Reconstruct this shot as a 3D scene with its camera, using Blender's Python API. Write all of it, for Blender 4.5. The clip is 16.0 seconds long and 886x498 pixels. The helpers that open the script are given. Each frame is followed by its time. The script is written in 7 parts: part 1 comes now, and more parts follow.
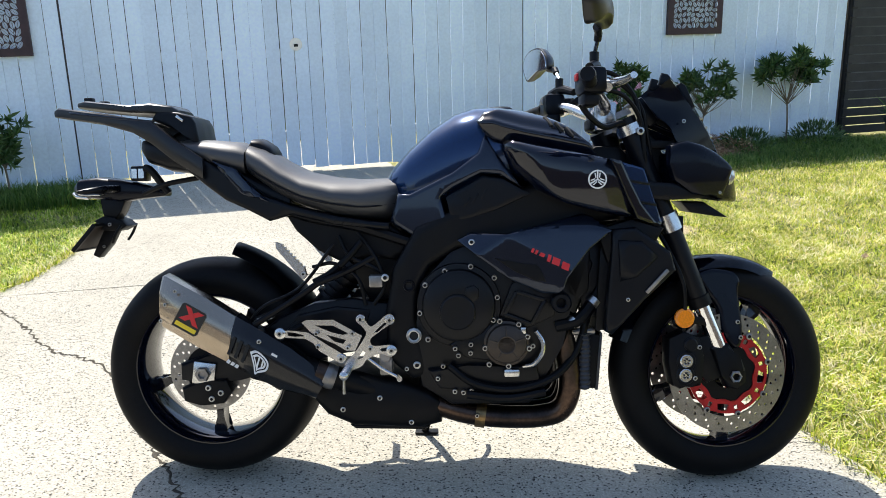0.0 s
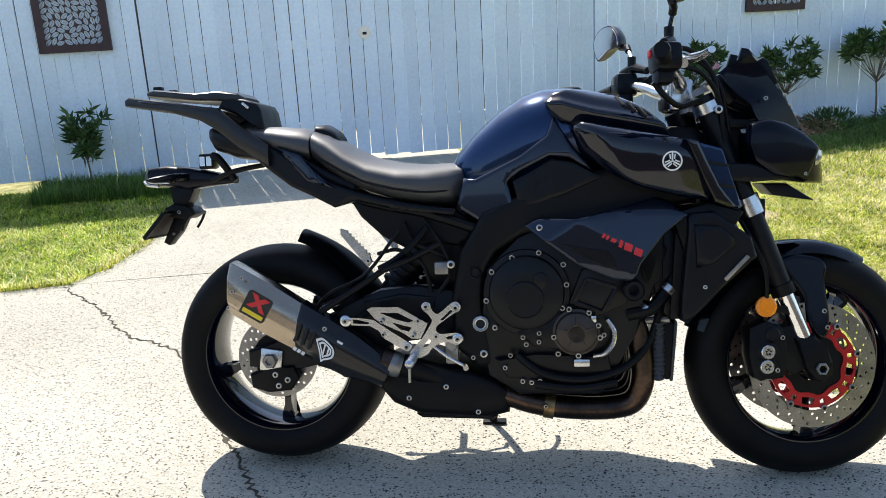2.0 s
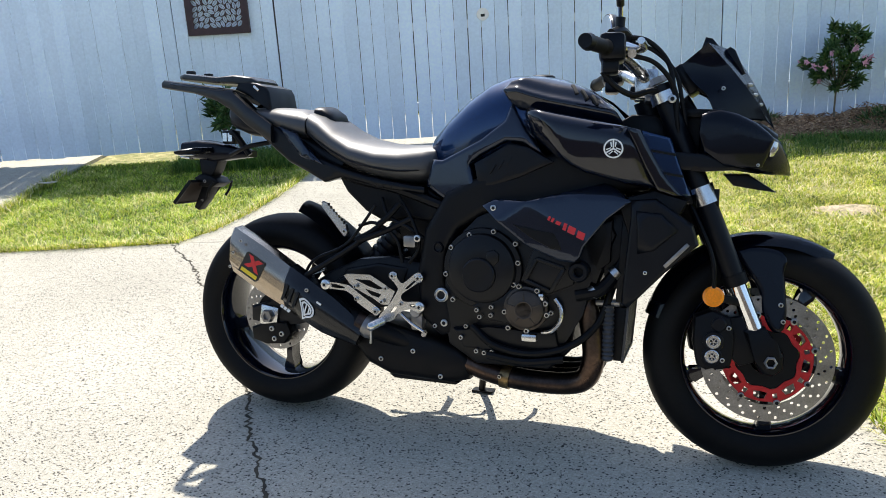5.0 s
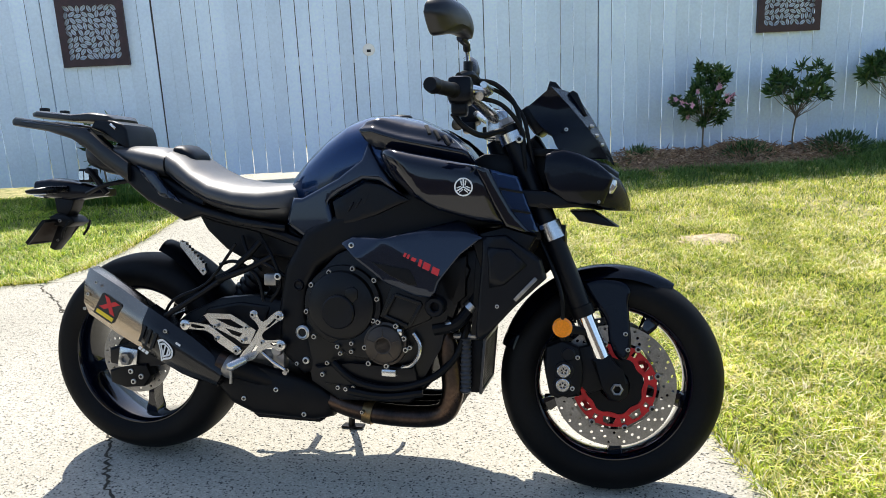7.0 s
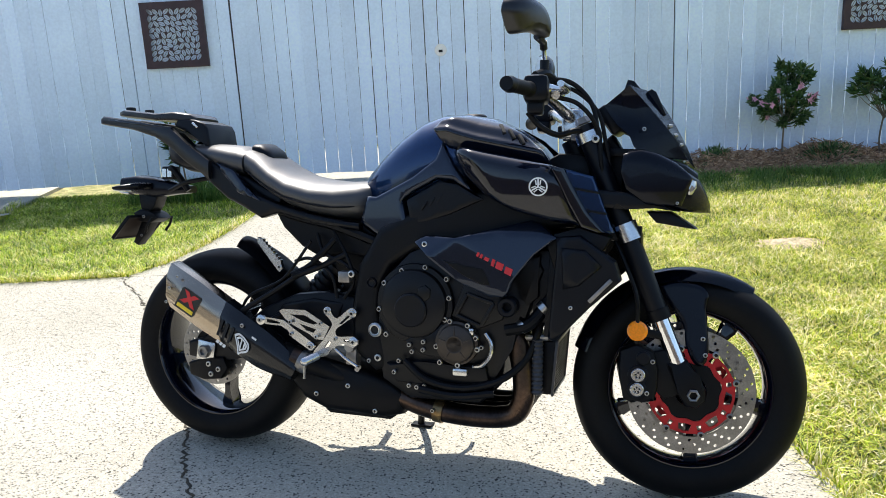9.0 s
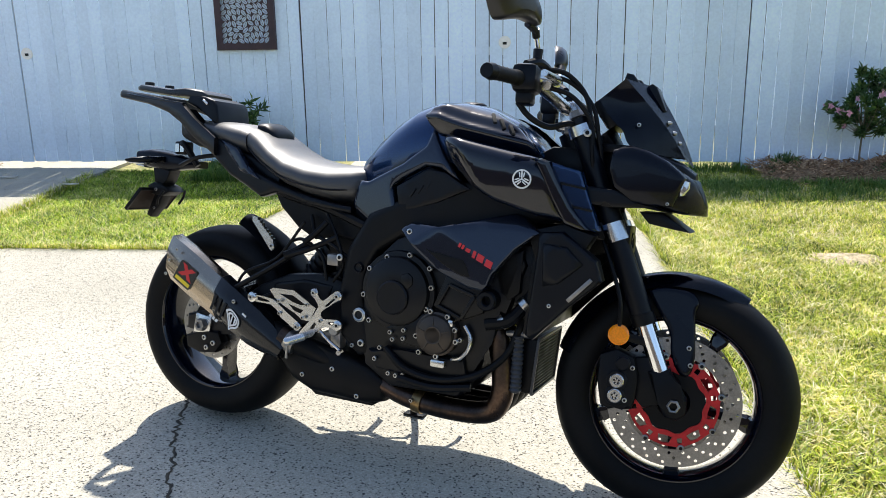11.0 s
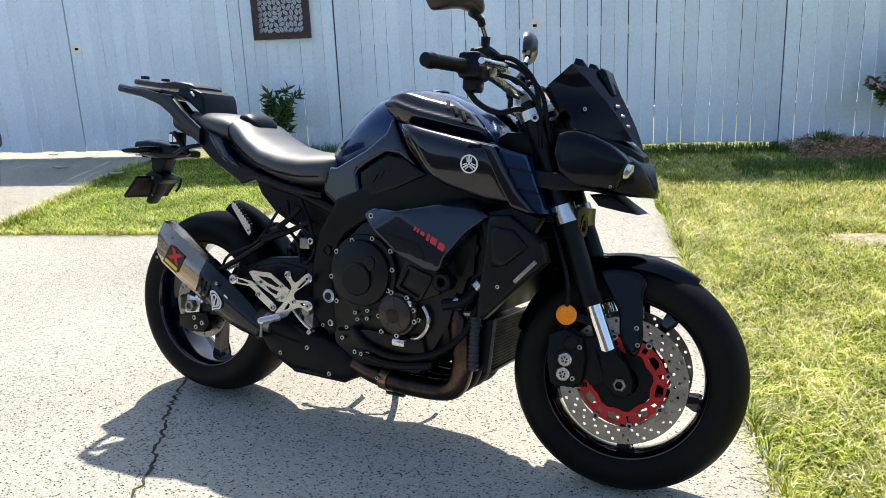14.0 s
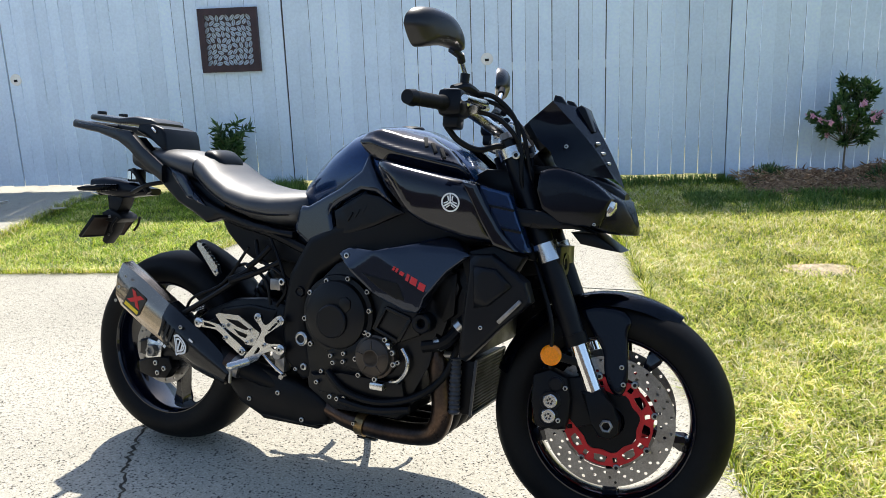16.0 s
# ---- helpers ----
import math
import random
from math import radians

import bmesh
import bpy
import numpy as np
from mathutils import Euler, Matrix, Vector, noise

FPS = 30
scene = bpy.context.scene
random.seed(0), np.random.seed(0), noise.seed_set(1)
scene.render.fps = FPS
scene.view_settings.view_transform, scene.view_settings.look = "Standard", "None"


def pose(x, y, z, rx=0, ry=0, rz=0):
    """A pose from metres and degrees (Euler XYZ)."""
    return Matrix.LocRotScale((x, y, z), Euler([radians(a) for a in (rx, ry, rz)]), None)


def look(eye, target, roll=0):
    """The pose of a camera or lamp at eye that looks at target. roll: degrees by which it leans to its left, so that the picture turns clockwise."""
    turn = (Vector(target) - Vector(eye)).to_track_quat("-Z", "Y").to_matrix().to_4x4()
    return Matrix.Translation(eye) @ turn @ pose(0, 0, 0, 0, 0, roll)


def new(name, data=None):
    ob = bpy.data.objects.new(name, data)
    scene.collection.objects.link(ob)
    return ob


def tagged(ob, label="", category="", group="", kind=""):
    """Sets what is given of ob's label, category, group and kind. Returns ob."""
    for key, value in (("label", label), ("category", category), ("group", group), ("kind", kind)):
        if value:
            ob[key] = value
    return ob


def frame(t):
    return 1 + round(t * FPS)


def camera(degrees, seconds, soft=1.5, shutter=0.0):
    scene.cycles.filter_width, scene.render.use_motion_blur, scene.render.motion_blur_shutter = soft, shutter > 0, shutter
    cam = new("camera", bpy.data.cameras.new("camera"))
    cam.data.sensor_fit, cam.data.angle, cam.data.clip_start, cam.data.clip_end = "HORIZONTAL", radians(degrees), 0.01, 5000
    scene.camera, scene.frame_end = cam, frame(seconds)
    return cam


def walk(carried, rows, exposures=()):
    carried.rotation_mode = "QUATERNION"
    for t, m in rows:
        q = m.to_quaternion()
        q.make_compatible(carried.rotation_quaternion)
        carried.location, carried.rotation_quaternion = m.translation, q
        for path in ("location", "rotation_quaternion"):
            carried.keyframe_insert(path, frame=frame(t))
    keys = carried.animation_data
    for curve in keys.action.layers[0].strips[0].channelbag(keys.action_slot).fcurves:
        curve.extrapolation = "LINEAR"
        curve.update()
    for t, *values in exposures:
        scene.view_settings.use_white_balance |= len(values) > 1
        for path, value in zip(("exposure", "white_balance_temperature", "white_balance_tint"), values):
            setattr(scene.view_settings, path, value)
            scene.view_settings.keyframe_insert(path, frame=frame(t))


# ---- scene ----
from mathutils.geometry import delaunay_2d_cdt

# ---- camera ----
cam = camera(58.0, 16.0, soft=0.4)
PATH = [
    (0, (0.058, -2.15, 1.19), (0.606, -0.297, 0.675), -1.5),
    (0.5, (0.047, -2.114, 1.189), (0.551, -0.252, 0.661), -1.9),
    (0.7, (0.024, -2.088, 1.175), (0.581, -0.247, 0.627), -1.5),
    (1, (-0.006, -2.04, 1.164), (0.533, -0.191, 0.626), -1.8),
    (1.5, (-0.008, -2.011, 1.162), (0.472, -0.161, 0.574), -2.0),
    (2, (0.08, -2.108, 1.173), (0.454, -0.218, 0.635), -3.1),
    (2.2, (0.130, -2.160, 1.173), (0.521, -0.268, 0.655), -3.2),
    (2.5, (0.193, -2.231, 1.181), (0.6, -0.348, 0.643), -2.3),
    (3, (0.251, -2.221, 1.183), (0.631, -0.341, 0.615), -2.6),
    (3.2, (0.269, -2.198, 1.184), (0.616, -0.297, 0.666), -1.9),
    (5.3, (0.642, -2.329, 1.175), (0.576, -0.42, 0.582), -3.9),
    (5.5, (0.668, -2.332, 1.176), (0.671, -0.434, 0.544), -3.1),
    (5.8, (0.703, -2.345, 1.176), (0.790, -0.431, 0.603), -2.4),
    (6, (0.712, -2.34, 1.194), (0.86, -0.433, 0.609), -2.3),
    (6.5, (0.723, -2.347, 1.187), (0.929, -0.437, 0.63), -2.2),
    (7, (0.712, -2.354, 1.194), (0.906, -0.428, 0.692), -2.6),
    (7.5, (0.704, -2.368, 1.189), (0.854, -0.438, 0.688), -2.5),
    (8, (0.686, -2.361, 1.191), (0.796, -0.431, 0.68), -2.1),
    (8.5, (0.698, -2.353, 1.196), (0.785, -0.413, 0.718), -1.8),
    (8.8, (0.693, -2.353, 1.192), (0.767, -0.413, 0.713), -2.3),
    (9, (0.697, -2.348, 1.191), (0.724, -0.41, 0.698), -3.0),
    (9.2, (0.703, -2.362, 1.179), (0.749, -0.418, 0.709), -3.7),
    (11.3, (1.042, -2.308, 1.162), (0.818, -0.386, 0.656), -1.6),
    (11.5, (1.112, -2.312, 1.187), (0.846, -0.396, 0.681), -2.5),
    (11.8, (1.172, -2.369, 1.185), (0.869, -0.458, 0.680), -2.0),
    (12, (1.197, -2.376, 1.184), (0.896, -0.463, 0.685), -2.2),
    (12.5, (1.221, -2.373, 1.176), (0.901, -0.468, 0.656), -2.6),
    (13, (1.222, -2.351, 1.183), (0.872, -0.445, 0.688), -2.3),
    (13.5, (1.222, -2.35, 1.177), (0.874, -0.447, 0.673), -2.5),
    (14, (1.228, -2.348, 1.172), (0.895, -0.451, 0.636), -2.5),
    (14.5, (1.218, -2.351, 1.182), (0.901, -0.443, 0.673), -1.9),
    (15, (1.2, -2.368, 1.174), (0.877, -0.453, 0.694), -1.4),
    (15.5, (1.171, -2.36, 1.18), (0.877, -0.44, 0.703), -2.2),
    (15.8, (1.152, -2.349, 1.179), (0.890, -0.422, 0.713), -2.1),
    (16, (1.132, -2.304, 1.184), (0.937, -0.369, 0.717), -2.1),
]
walk(cam, [(t, look(eye, target, roll)) for t, eye, target, roll in PATH],
     [(0, 0.66), (3.0, 0.63), (6.0, 0.61), (9.0, 0.70), (11.5, 0.62), (12.5, 0.57), (16.0, 0.56)])

# ---- world, sun, exposure ----
SUN_TRAVEL = Vector((0.10, -0.66, -1.0)).normalized()
world = bpy.data.worlds.new("world")
scene.world = world
world.use_nodes = True
wn = world.node_tree
sky = wn.nodes.new("ShaderNodeTexSky")
sky.sky_type = "NISHITA"
sky.sun_disc = False
sky.sun_elevation = math.asin(-SUN_TRAVEL.z)
sky.sun_rotation = math.atan2(-SUN_TRAVEL.x, -SUN_TRAVEL.y)
wn.nodes["Background"].inputs["Strength"].default_value = 0.158
wn.links.new(sky.outputs["Color"], wn.nodes["Background"].inputs["Color"])
sun_data = bpy.data.lights.new("sun", "SUN")
sun_data.energy, sun_data.angle, sun_data.color = 5.1, radians(0.6), (1.0, 0.95, 0.87)
sun = new("sun", sun_data)
sun.matrix_world = look((0, 0, 12), Vector((0, 0, 12)) + SUN_TRAVEL)


# ---- materials ----
def material(name, base, rough=0.5, metal=0.0, second=None, scale=8.0, mix=(0.35, 0.65), bump=0.0, bump_scale=80.0,
             bump_depth=0.002, rough_vary=0.0, coat=0.0, fine=0.0, fine_scale=120.0, random_tint=0.0, spec=0.5, wave=None):
    """A surface with a base colour, large stains towards a second colour, a fine grain and a fine relief."""
    m = bpy.data.materials.new(name)
    m.use_nodes = True
    nt = m.node_tree
    n, ln = nt.nodes, nt.links
    bsdf = n["Principled BSDF"]
    bsdf.inputs["Roughness"].default_value = rough
    bsdf.inputs["Metallic"].default_value = metal
    bsdf.inputs["Coat Weight"].default_value = coat
    bsdf.inputs["Coat Roughness"].default_value = 0.04
    bsdf.inputs["Specular IOR Level"].default_value = spec
    geo = n.new("ShaderNodeNewGeometry")
    color = None
    rgb = n.new("ShaderNodeRGB")
    rgb.outputs[0].default_value = (*base, 1)
    color = rgb.outputs[0]
    big = n.new("ShaderNodeTexNoise")
    big.inputs["Scale"].default_value = scale
    big.inputs["Detail"].default_value = 6
    ln.new(geo.outputs["Position"], big.inputs["Vector"])
    if second:
        ramp = n.new("ShaderNodeMapRange")
        ramp.inputs["From Min"].default_value, ramp.inputs["From Max"].default_value = mix
        ln.new(big.outputs["Fac"], ramp.inputs["Value"])
        mx = n.new("ShaderNodeMix")
        mx.data_type = "RGBA"
        ln.new(ramp.outputs[0], mx.inputs["Factor"])
        ln.new(color, mx.inputs["A"])
        mx.inputs["B"].default_value = (*second, 1)
        color = mx.outputs["Result"]
    if fine:
        grain = n.new("ShaderNodeTexNoise")
        grain.inputs["Scale"].default_value = fine_scale
        grain.inputs["Detail"].default_value = 3
        ln.new(geo.outputs["Position"], grain.inputs["Vector"])
        mr = n.new("ShaderNodeMapRange")
        mr.inputs["From Min"].default_value, mr.inputs["From Max"].default_value = 0.3, 0.7
        mr.inputs["To Min"].default_value, mr.inputs["To Max"].default_value = 1 - fine, 1 + fine
        ln.new(grain.outputs["Fac"], mr.inputs["Value"])
        sc = n.new("ShaderNodeVectorMath")
        sc.operation = "SCALE"
        ln.new(color, sc.inputs[0])
        ln.new(mr.outputs[0], sc.inputs["Scale"])
        color = sc.outputs[0]
    if random_tint:
        info = n.new("ShaderNodeObjectInfo")
        mr = n.new("ShaderNodeMapRange")
        mr.inputs["To Min"].default_value, mr.inputs["To Max"].default_value = 1 - random_tint, 1 + random_tint
        ln.new(info.outputs["Random"], mr.inputs["Value"])
        sc = n.new("ShaderNodeVectorMath")
        sc.operation = "SCALE"
        ln.new(color, sc.inputs[0])
        ln.new(mr.outputs[0], sc.inputs["Scale"])
        color = sc.outputs[0]
    ln.new(color, bsdf.inputs["Base Color"])
    if rough_vary:
        mr = n.new("ShaderNodeMapRange")
        mr.inputs["From Min"].default_value, mr.inputs["From Max"].default_value = 0.3, 0.7
        mr.inputs["To Min"].default_value, mr.inputs["To Max"].default_value = max(0.02, rough - rough_vary), min(1, rough + rough_vary)
        ln.new(big.outputs["Fac"], mr.inputs["Value"])
        ln.new(mr.outputs[0], bsdf.inputs["Roughness"])
    if bump:
        relief = n.new("ShaderNodeTexNoise")
        relief.inputs["Scale"].default_value = bump_scale
        relief.inputs["Detail"].default_value = 4
        ln.new(geo.outputs["Position"], relief.inputs["Vector"])
        b = n.new("ShaderNodeBump")
        b.inputs["Strength"].default_value, b.inputs["Distance"].default_value = bump, bump_depth
        ln.new(relief.outputs["Fac"], b.inputs["Height"])
        ln.new(b.outputs["Normal"], bsdf.inputs["Normal"])
    return m


def island_material(name, colours, rough=0.6, translucent=0.0, patches=0.0):
    """Leaves, blades and chips: a colour for each loose piece, out of a ramp."""
    m = bpy.data.materials.new(name)
    m.use_nodes = True
    n, ln = m.node_tree.nodes, m.node_tree.links
    bsdf = n["Principled BSDF"]
    bsdf.inputs["Roughness"].default_value = rough
    geo = n.new("ShaderNodeNewGeometry")
    ramp = n.new("ShaderNodeValToRGB")
    els = ramp.color_ramp.elements
    while len(els) < len(colours):
        els.new(0.5)
    for k, c in enumerate(colours):
        els[k].position = k / (len(colours) - 1)
        els[k].color = (*c, 1)
    if patches:
        drift = n.new("ShaderNodeTexNoise")
        drift.inputs["Scale"].default_value, drift.inputs["Detail"].default_value = 2.6, 5
        ln.new(geo.outputs["Position"], drift.inputs["Vector"])
        shift = n.new("ShaderNodeMapRange")
        shift.inputs["From Min"].default_value, shift.inputs["From Max"].default_value = 0.32, 0.68
        shift.inputs["To Min"].default_value, shift.inputs["To Max"].default_value = -patches, patches
        ln.new(drift.outputs["Fac"], shift.inputs["Value"])
        total = n.new("ShaderNodeMath")
        total.operation = "ADD"
        total.use_clamp = True
        ln.new(geo.outputs["Random Per Island"], total.inputs[0])
        ln.new(shift.outputs[0], total.inputs[1])
        ln.new(total.outputs[0], ramp.inputs["Fac"])
    else:
        ln.new(geo.outputs["Random Per Island"], ramp.inputs["Fac"])
    patch = n.new("ShaderNodeTexNoise")
    patch.inputs["Scale"].default_value = 7
    patch.inputs["Detail"].default_value = 4
    ln.new(geo.outputs["Position"], patch.inputs["Vector"])
    mr = n.new("ShaderNodeMapRange")
    mr.inputs["From Min"].default_value, mr.inputs["From Max"].default_value = 0.3, 0.7
    mr.inputs["To Min"].default_value, mr.inputs["To Max"].default_value = 0.74, 1.22
    ln.new(patch.outputs["Fac"], mr.inputs["Value"])
    sc = n.new("ShaderNodeVectorMath")
    sc.operation = "SCALE"
    ln.new(ramp.outputs["Color"], sc.inputs[0])
    ln.new(mr.outputs[0], sc.inputs["Scale"])
    ln.new(sc.outputs[0], bsdf.inputs["Base Color"])
    if translucent:
        tr = n.new("ShaderNodeBsdfTranslucent")
        ln.new(sc.outputs[0], tr.inputs["Color"])
        mixn = n.new("ShaderNodeMixShader")
        mixn.inputs[0].default_value = translucent
        ln.new(bsdf.outputs[0], mixn.inputs[1])
        ln.new(tr.outputs[0], mixn.inputs[2])
        ln.new(mixn.outputs[0], n["Material Output"].inputs["Surface"])
    return m


def concrete_material():
    """Exposed-aggregate concrete: pale paste, small grey and dark pebbles, faint stains."""
    m = bpy.data.materials.new("aggregate_concrete")
    m.use_nodes = True
    n, ln = m.node_tree.nodes, m.node_tree.links
    bsdf = n["Principled BSDF"]
    bsdf.inputs["Roughness"].default_value = 0.9
    bsdf.inputs["Specular IOR Level"].default_value = 0.12
    geo = n.new("ShaderNodeNewGeometry")
    cells = n.new("ShaderNodeTexVoronoi")
    cells.inputs["Scale"].default_value = 210
    ln.new(geo.outputs["Position"], cells.inputs["Vector"])
    ramp = n.new("ShaderNodeValToRGB")
    els = ramp.color_ramp.elements
    stops = ((0.0, (0.045, 0.042, 0.038)), (0.062, (0.10, 0.094, 0.083)), (0.12, (0.37, 0.348, 0.290)), (0.6, (0.43, 0.406, 0.337)), (1.0, (0.52, 0.492, 0.411)))
    while len(els) < len(stops):
        els.new(0.5)
    for e, (p, c) in zip(els, stops):
        e.position, e.color = p, (*c, 1)
    sep = n.new("ShaderNodeSeparateColor")
    ln.new(cells.outputs["Color"], sep.inputs[0])
    ln.new(sep.outputs[0], ramp.inputs["Fac"])
    stain = n.new("ShaderNodeTexNoise")
    stain.inputs["Scale"].default_value, stain.inputs["Detail"].default_value = 1.1, 8
    ln.new(geo.outputs["Position"], stain.inputs["Vector"])
    mr = n.new("ShaderNodeMapRange")
    mr.inputs["From Min"].default_value, mr.inputs["From Max"].default_value = 0.3, 0.7
    mr.inputs["To Min"].default_value, mr.inputs["To Max"].default_value = 0.86, 1.1
    ln.new(stain.outputs["Fac"], mr.inputs["Value"])
    sc = n.new("ShaderNodeVectorMath")
    sc.operation = "SCALE"
    ln.new(ramp.outputs["Color"], sc.inputs[0])
    ln.new(mr.outputs[0], sc.inputs["Scale"])
    ln.new(sc.outputs[0], bsdf.inputs["Base Color"])
    b = n.new("ShaderNodeBump")
    b.inputs["Strength"].default_value, b.inputs["Distance"].default_value = 0.6, 0.003
    ln.new(cells.outputs["Distance"], b.inputs["Height"])
    ln.new(b.outputs["Normal"], bsdf.inputs["Normal"])
    return m


CONCRETE = concrete_material()
SOIL = material("lawn_soil", (0.13, 0.14, 0.035), 0.95, second=(0.38, 0.33, 0.15), scale=11.0, mix=(0.36, 0.70), fine=0.5, fine_scale=90, bump=0.8, bump_scale=60, bump_depth=0.01)
MULCH_SOIL = material("mulch_soil", (0.20, 0.115, 0.06), 0.95, second=(0.34, 0.21, 0.12), scale=9, fine=0.5, fine_scale=70, bump=1.0, bump_scale=45, bump_depth=0.015)
# White fence paint with the sky's blue fill light mixed into its colour.
SKY_TINTED_WHITE = material("sky_tinted_fence_white", (0.79, 0.89, 1.0), 0.55, second=(0.71, 0.81, 0.93), scale=1.7, fine=0.05, fine_scale=45, bump=0.25, bump_scale=30, random_tint=0.06)
RAIL_PAINT = material("white_rail_paint", (0.72, 0.72, 0.70), 0.6, second=(0.60, 0.60, 0.58), scale=3, fine=0.05)
POST_WOOD = material("dark_post_timber", (0.07, 0.06, 0.06), 0.85, second=(0.12, 0.10, 0.09), scale=12, fine=0.2)
RUST_BROWN = material("dark_brown_powder_coat", (0.050, 0.021, 0.025), 0.5, second=(0.032, 0.014, 0.018), scale=14, fine=0.2)
# Whitened for the sunlit yard seen through the gate holes; also on pale leaves.
CREAM_DISC = material("pale_cream", (0.93, 0.90, 0.84), 0.4, second=(0.86, 0.80, 0.72), scale=30)
DARK_HOLE = material("dark_recess", (0.012, 0.012, 0.012), 0.9)
BLACK_SLAT = material("black_stained_slat", (0.018, 0.017, 0.018), 0.6, second=(0.03, 0.028, 0.028), scale=10, fine=0.2, random_tint=0.2)
CRACK = material("crack_dirt", (0.045, 0.04, 0.032), 1.0, second=(0.09, 0.075, 0.05), scale=40)
GRASS = island_material("grass_blades", ((0.07, 0.10, 0.012), (0.26, 0.36, 0.020), (0.52, 0.60, 0.042), (0.80, 0.70, 0.20), (0.98, 0.88, 0.62)), 0.5, 0.45, 0.20)
LUSH = island_material("lush_grass_blades", ((0.05, 0.09, 0.010), (0.18, 0.32, 0.016), (0.36, 0.52, 0.030), (0.60, 0.64, 0.07), (0.90, 0.82, 0.36)), 0.5, 0.45, 0.2)
WEEDS = island_material("weedy_grass", ((0.05, 0.11, 0.020), (0.10, 0.21, 0.035), (0.17, 0.29, 0.05), (0.28, 0.34, 0.09)), 0.5, 0.45)
LEAF = island_material("shrub_leaves", ((0.022, 0.060, 0.018), (0.045, 0.105, 0.028), (0.085, 0.16, 0.045), (0.15, 0.22, 0.07)), 0.38, 0.25)
PETAL = island_material("pink_petals", ((0.80, 0.34, 0.50), (0.88, 0.55, 0.68)), 0.5, 0.3)
CHIPS = island_material("mulch_chips", ((0.12, 0.06, 0.03), (0.34, 0.20, 0.11), (0.56, 0.38, 0.23), (0.26, 0.14, 0.08)), 0.9)
BARK = material("shrub_bark", (0.14, 0.11, 0.08), 0.9, second=(0.22, 0.18, 0.13), scale=60)
GLOSS_BLACK = material("gloss_black_paint", (0.0012, 0.0026, 0.0085), 0.11, coat=0.5, spec=0.28, fine=0.15, fine_scale=500, rough_vary=0.04, scale=6)
# Blue-black paint, its blue raised to hold the sky reflected in it.
BLUE_BLACK = material("sky_blued_black_paint", (0.0045, 0.024, 0.078), 0.18, coat=0.5, metal=0.6, spec=0.25, fine=0.2, fine_scale=600)
GREY_PAINT = material("dark_grey_metallic_paint", (0.011, 0.017, 0.032), 0.16, metal=0.55, coat=0.5, spec=0.25, fine=0.25, fine_scale=600)
NOSE_PAINT = material("satin_blue_black_paint", (0.0012, 0.0024, 0.0070), 0.27, coat=0.12, spec=0.16, fine=0.15, fine_scale=500, rough_vary=0.05, scale=7)
SATIN_BLACK = material("satin_black_plastic", (0.0020, 0.0028, 0.0052), 0.36, spec=0.20, rough_vary=0.1, scale=9, fine=0.2, fine_scale=300, bump=0.12, bump_scale=700, bump_depth=0.0006)
SHEEN_BLACK = material("sheen_black_plastic", (0.005, 0.005, 0.006), 0.33, spec=0.5, rough_vary=0.08, scale=14, bump=0.15, bump_scale=600, bump_depth=0.0006)
MATT_BLACK = material("matt_black_metal", (0.0022, 0.0028, 0.0048), 0.44, spec=0.16, rough_vary=0.12, second=(0.004, 0.004, 0.0042), scale=18, bump=0.2, bump_scale=400, bump_depth=0.0008)
ENGINE_BLACK = material("engine_black_enamel", (0.0034, 0.0042, 0.0068), 0.36, metal=0.1, spec=0.24, second=(0.005, 0.005, 0.005), scale=15, bump=0.2, bump_scale=300, bump_depth=0.001)
CASE_BROWN = material("bronze_grey_casting", (0.055, 0.043, 0.034), 0.40, metal=0.55, second=(0.036, 0.029, 0.024), scale=25, bump=0.25, bump_scale=350, bump_depth=0.001)
RUBBER = material("tyre_rubber", (0.0030, 0.0030, 0.0034), 0.55, spec=0.14, second=(0.006, 0.006, 0.006), scale=7, fine=0.15, bump=0.15, bump_scale=200, bump_depth=0.001)
# This grey holds both dust and the highlights along the groove edges.
GROOVE = material("edge_lit_dusty_groove", (0.016, 0.015, 0.014), 0.8, second=(0.03, 0.028, 0.026), scale=40)
VINYL = material("seat_vinyl", (0.022, 0.022, 0.024), 0.47, spec=0.8, second=(0.030, 0.030, 0.032), scale=11, rough_vary=0.05, bump=0.22, bump_scale=520, bump_depth=0.0008)
SILVER = material("brushed_aluminium", (0.62, 0.62, 0.61), 0.25, metal=1.0, second=(0.54, 0.54, 0.53), scale=14, fine=0.06, fine_scale=300, rough_vary=0.05)
CHROME = material("polished_chrome", (0.82, 0.82, 0.82), 0.12, metal=1.0)
STEEL = material("bolt_steel", (0.55, 0.55, 0.54), 0.3, metal=1.0, second=(0.4, 0.39, 0.37), scale=60)
BRASS = material("tarnished_brass", (0.30, 0.20, 0.085), 0.35, metal=0.9, second=(0.18, 0.12, 0.06), scale=60)
DISC_STEEL = material("brake_disc_steel", (0.30, 0.29, 0.275), 0.34, metal=1.0, second=(0.22, 0.21, 0.20), scale=25, fine=0.15, fine_scale=250)
TITANIUM = material("brushed_titanium", (0.37, 0.30, 0.225), 0.27, metal=1.0, second=(0.42, 0.36, 0.29), scale=5, fine=0.05, fine_scale=300, rough_vary=0.05)
HEADER = material("heat_tinted_pipe", (0.085, 0.056, 0.042), 0.34, metal=0.95, second=(0.028, 0.024, 0.023), scale=9, mix=(0.4, 0.62), fine=0.2, rough_vary=0.1)
CARBON = material("carbon_weave", (0.004, 0.0045, 0.006), 0.26, coat=0.25, spec=0.3, second=(0.009, 0.009, 0.010), scale=160)
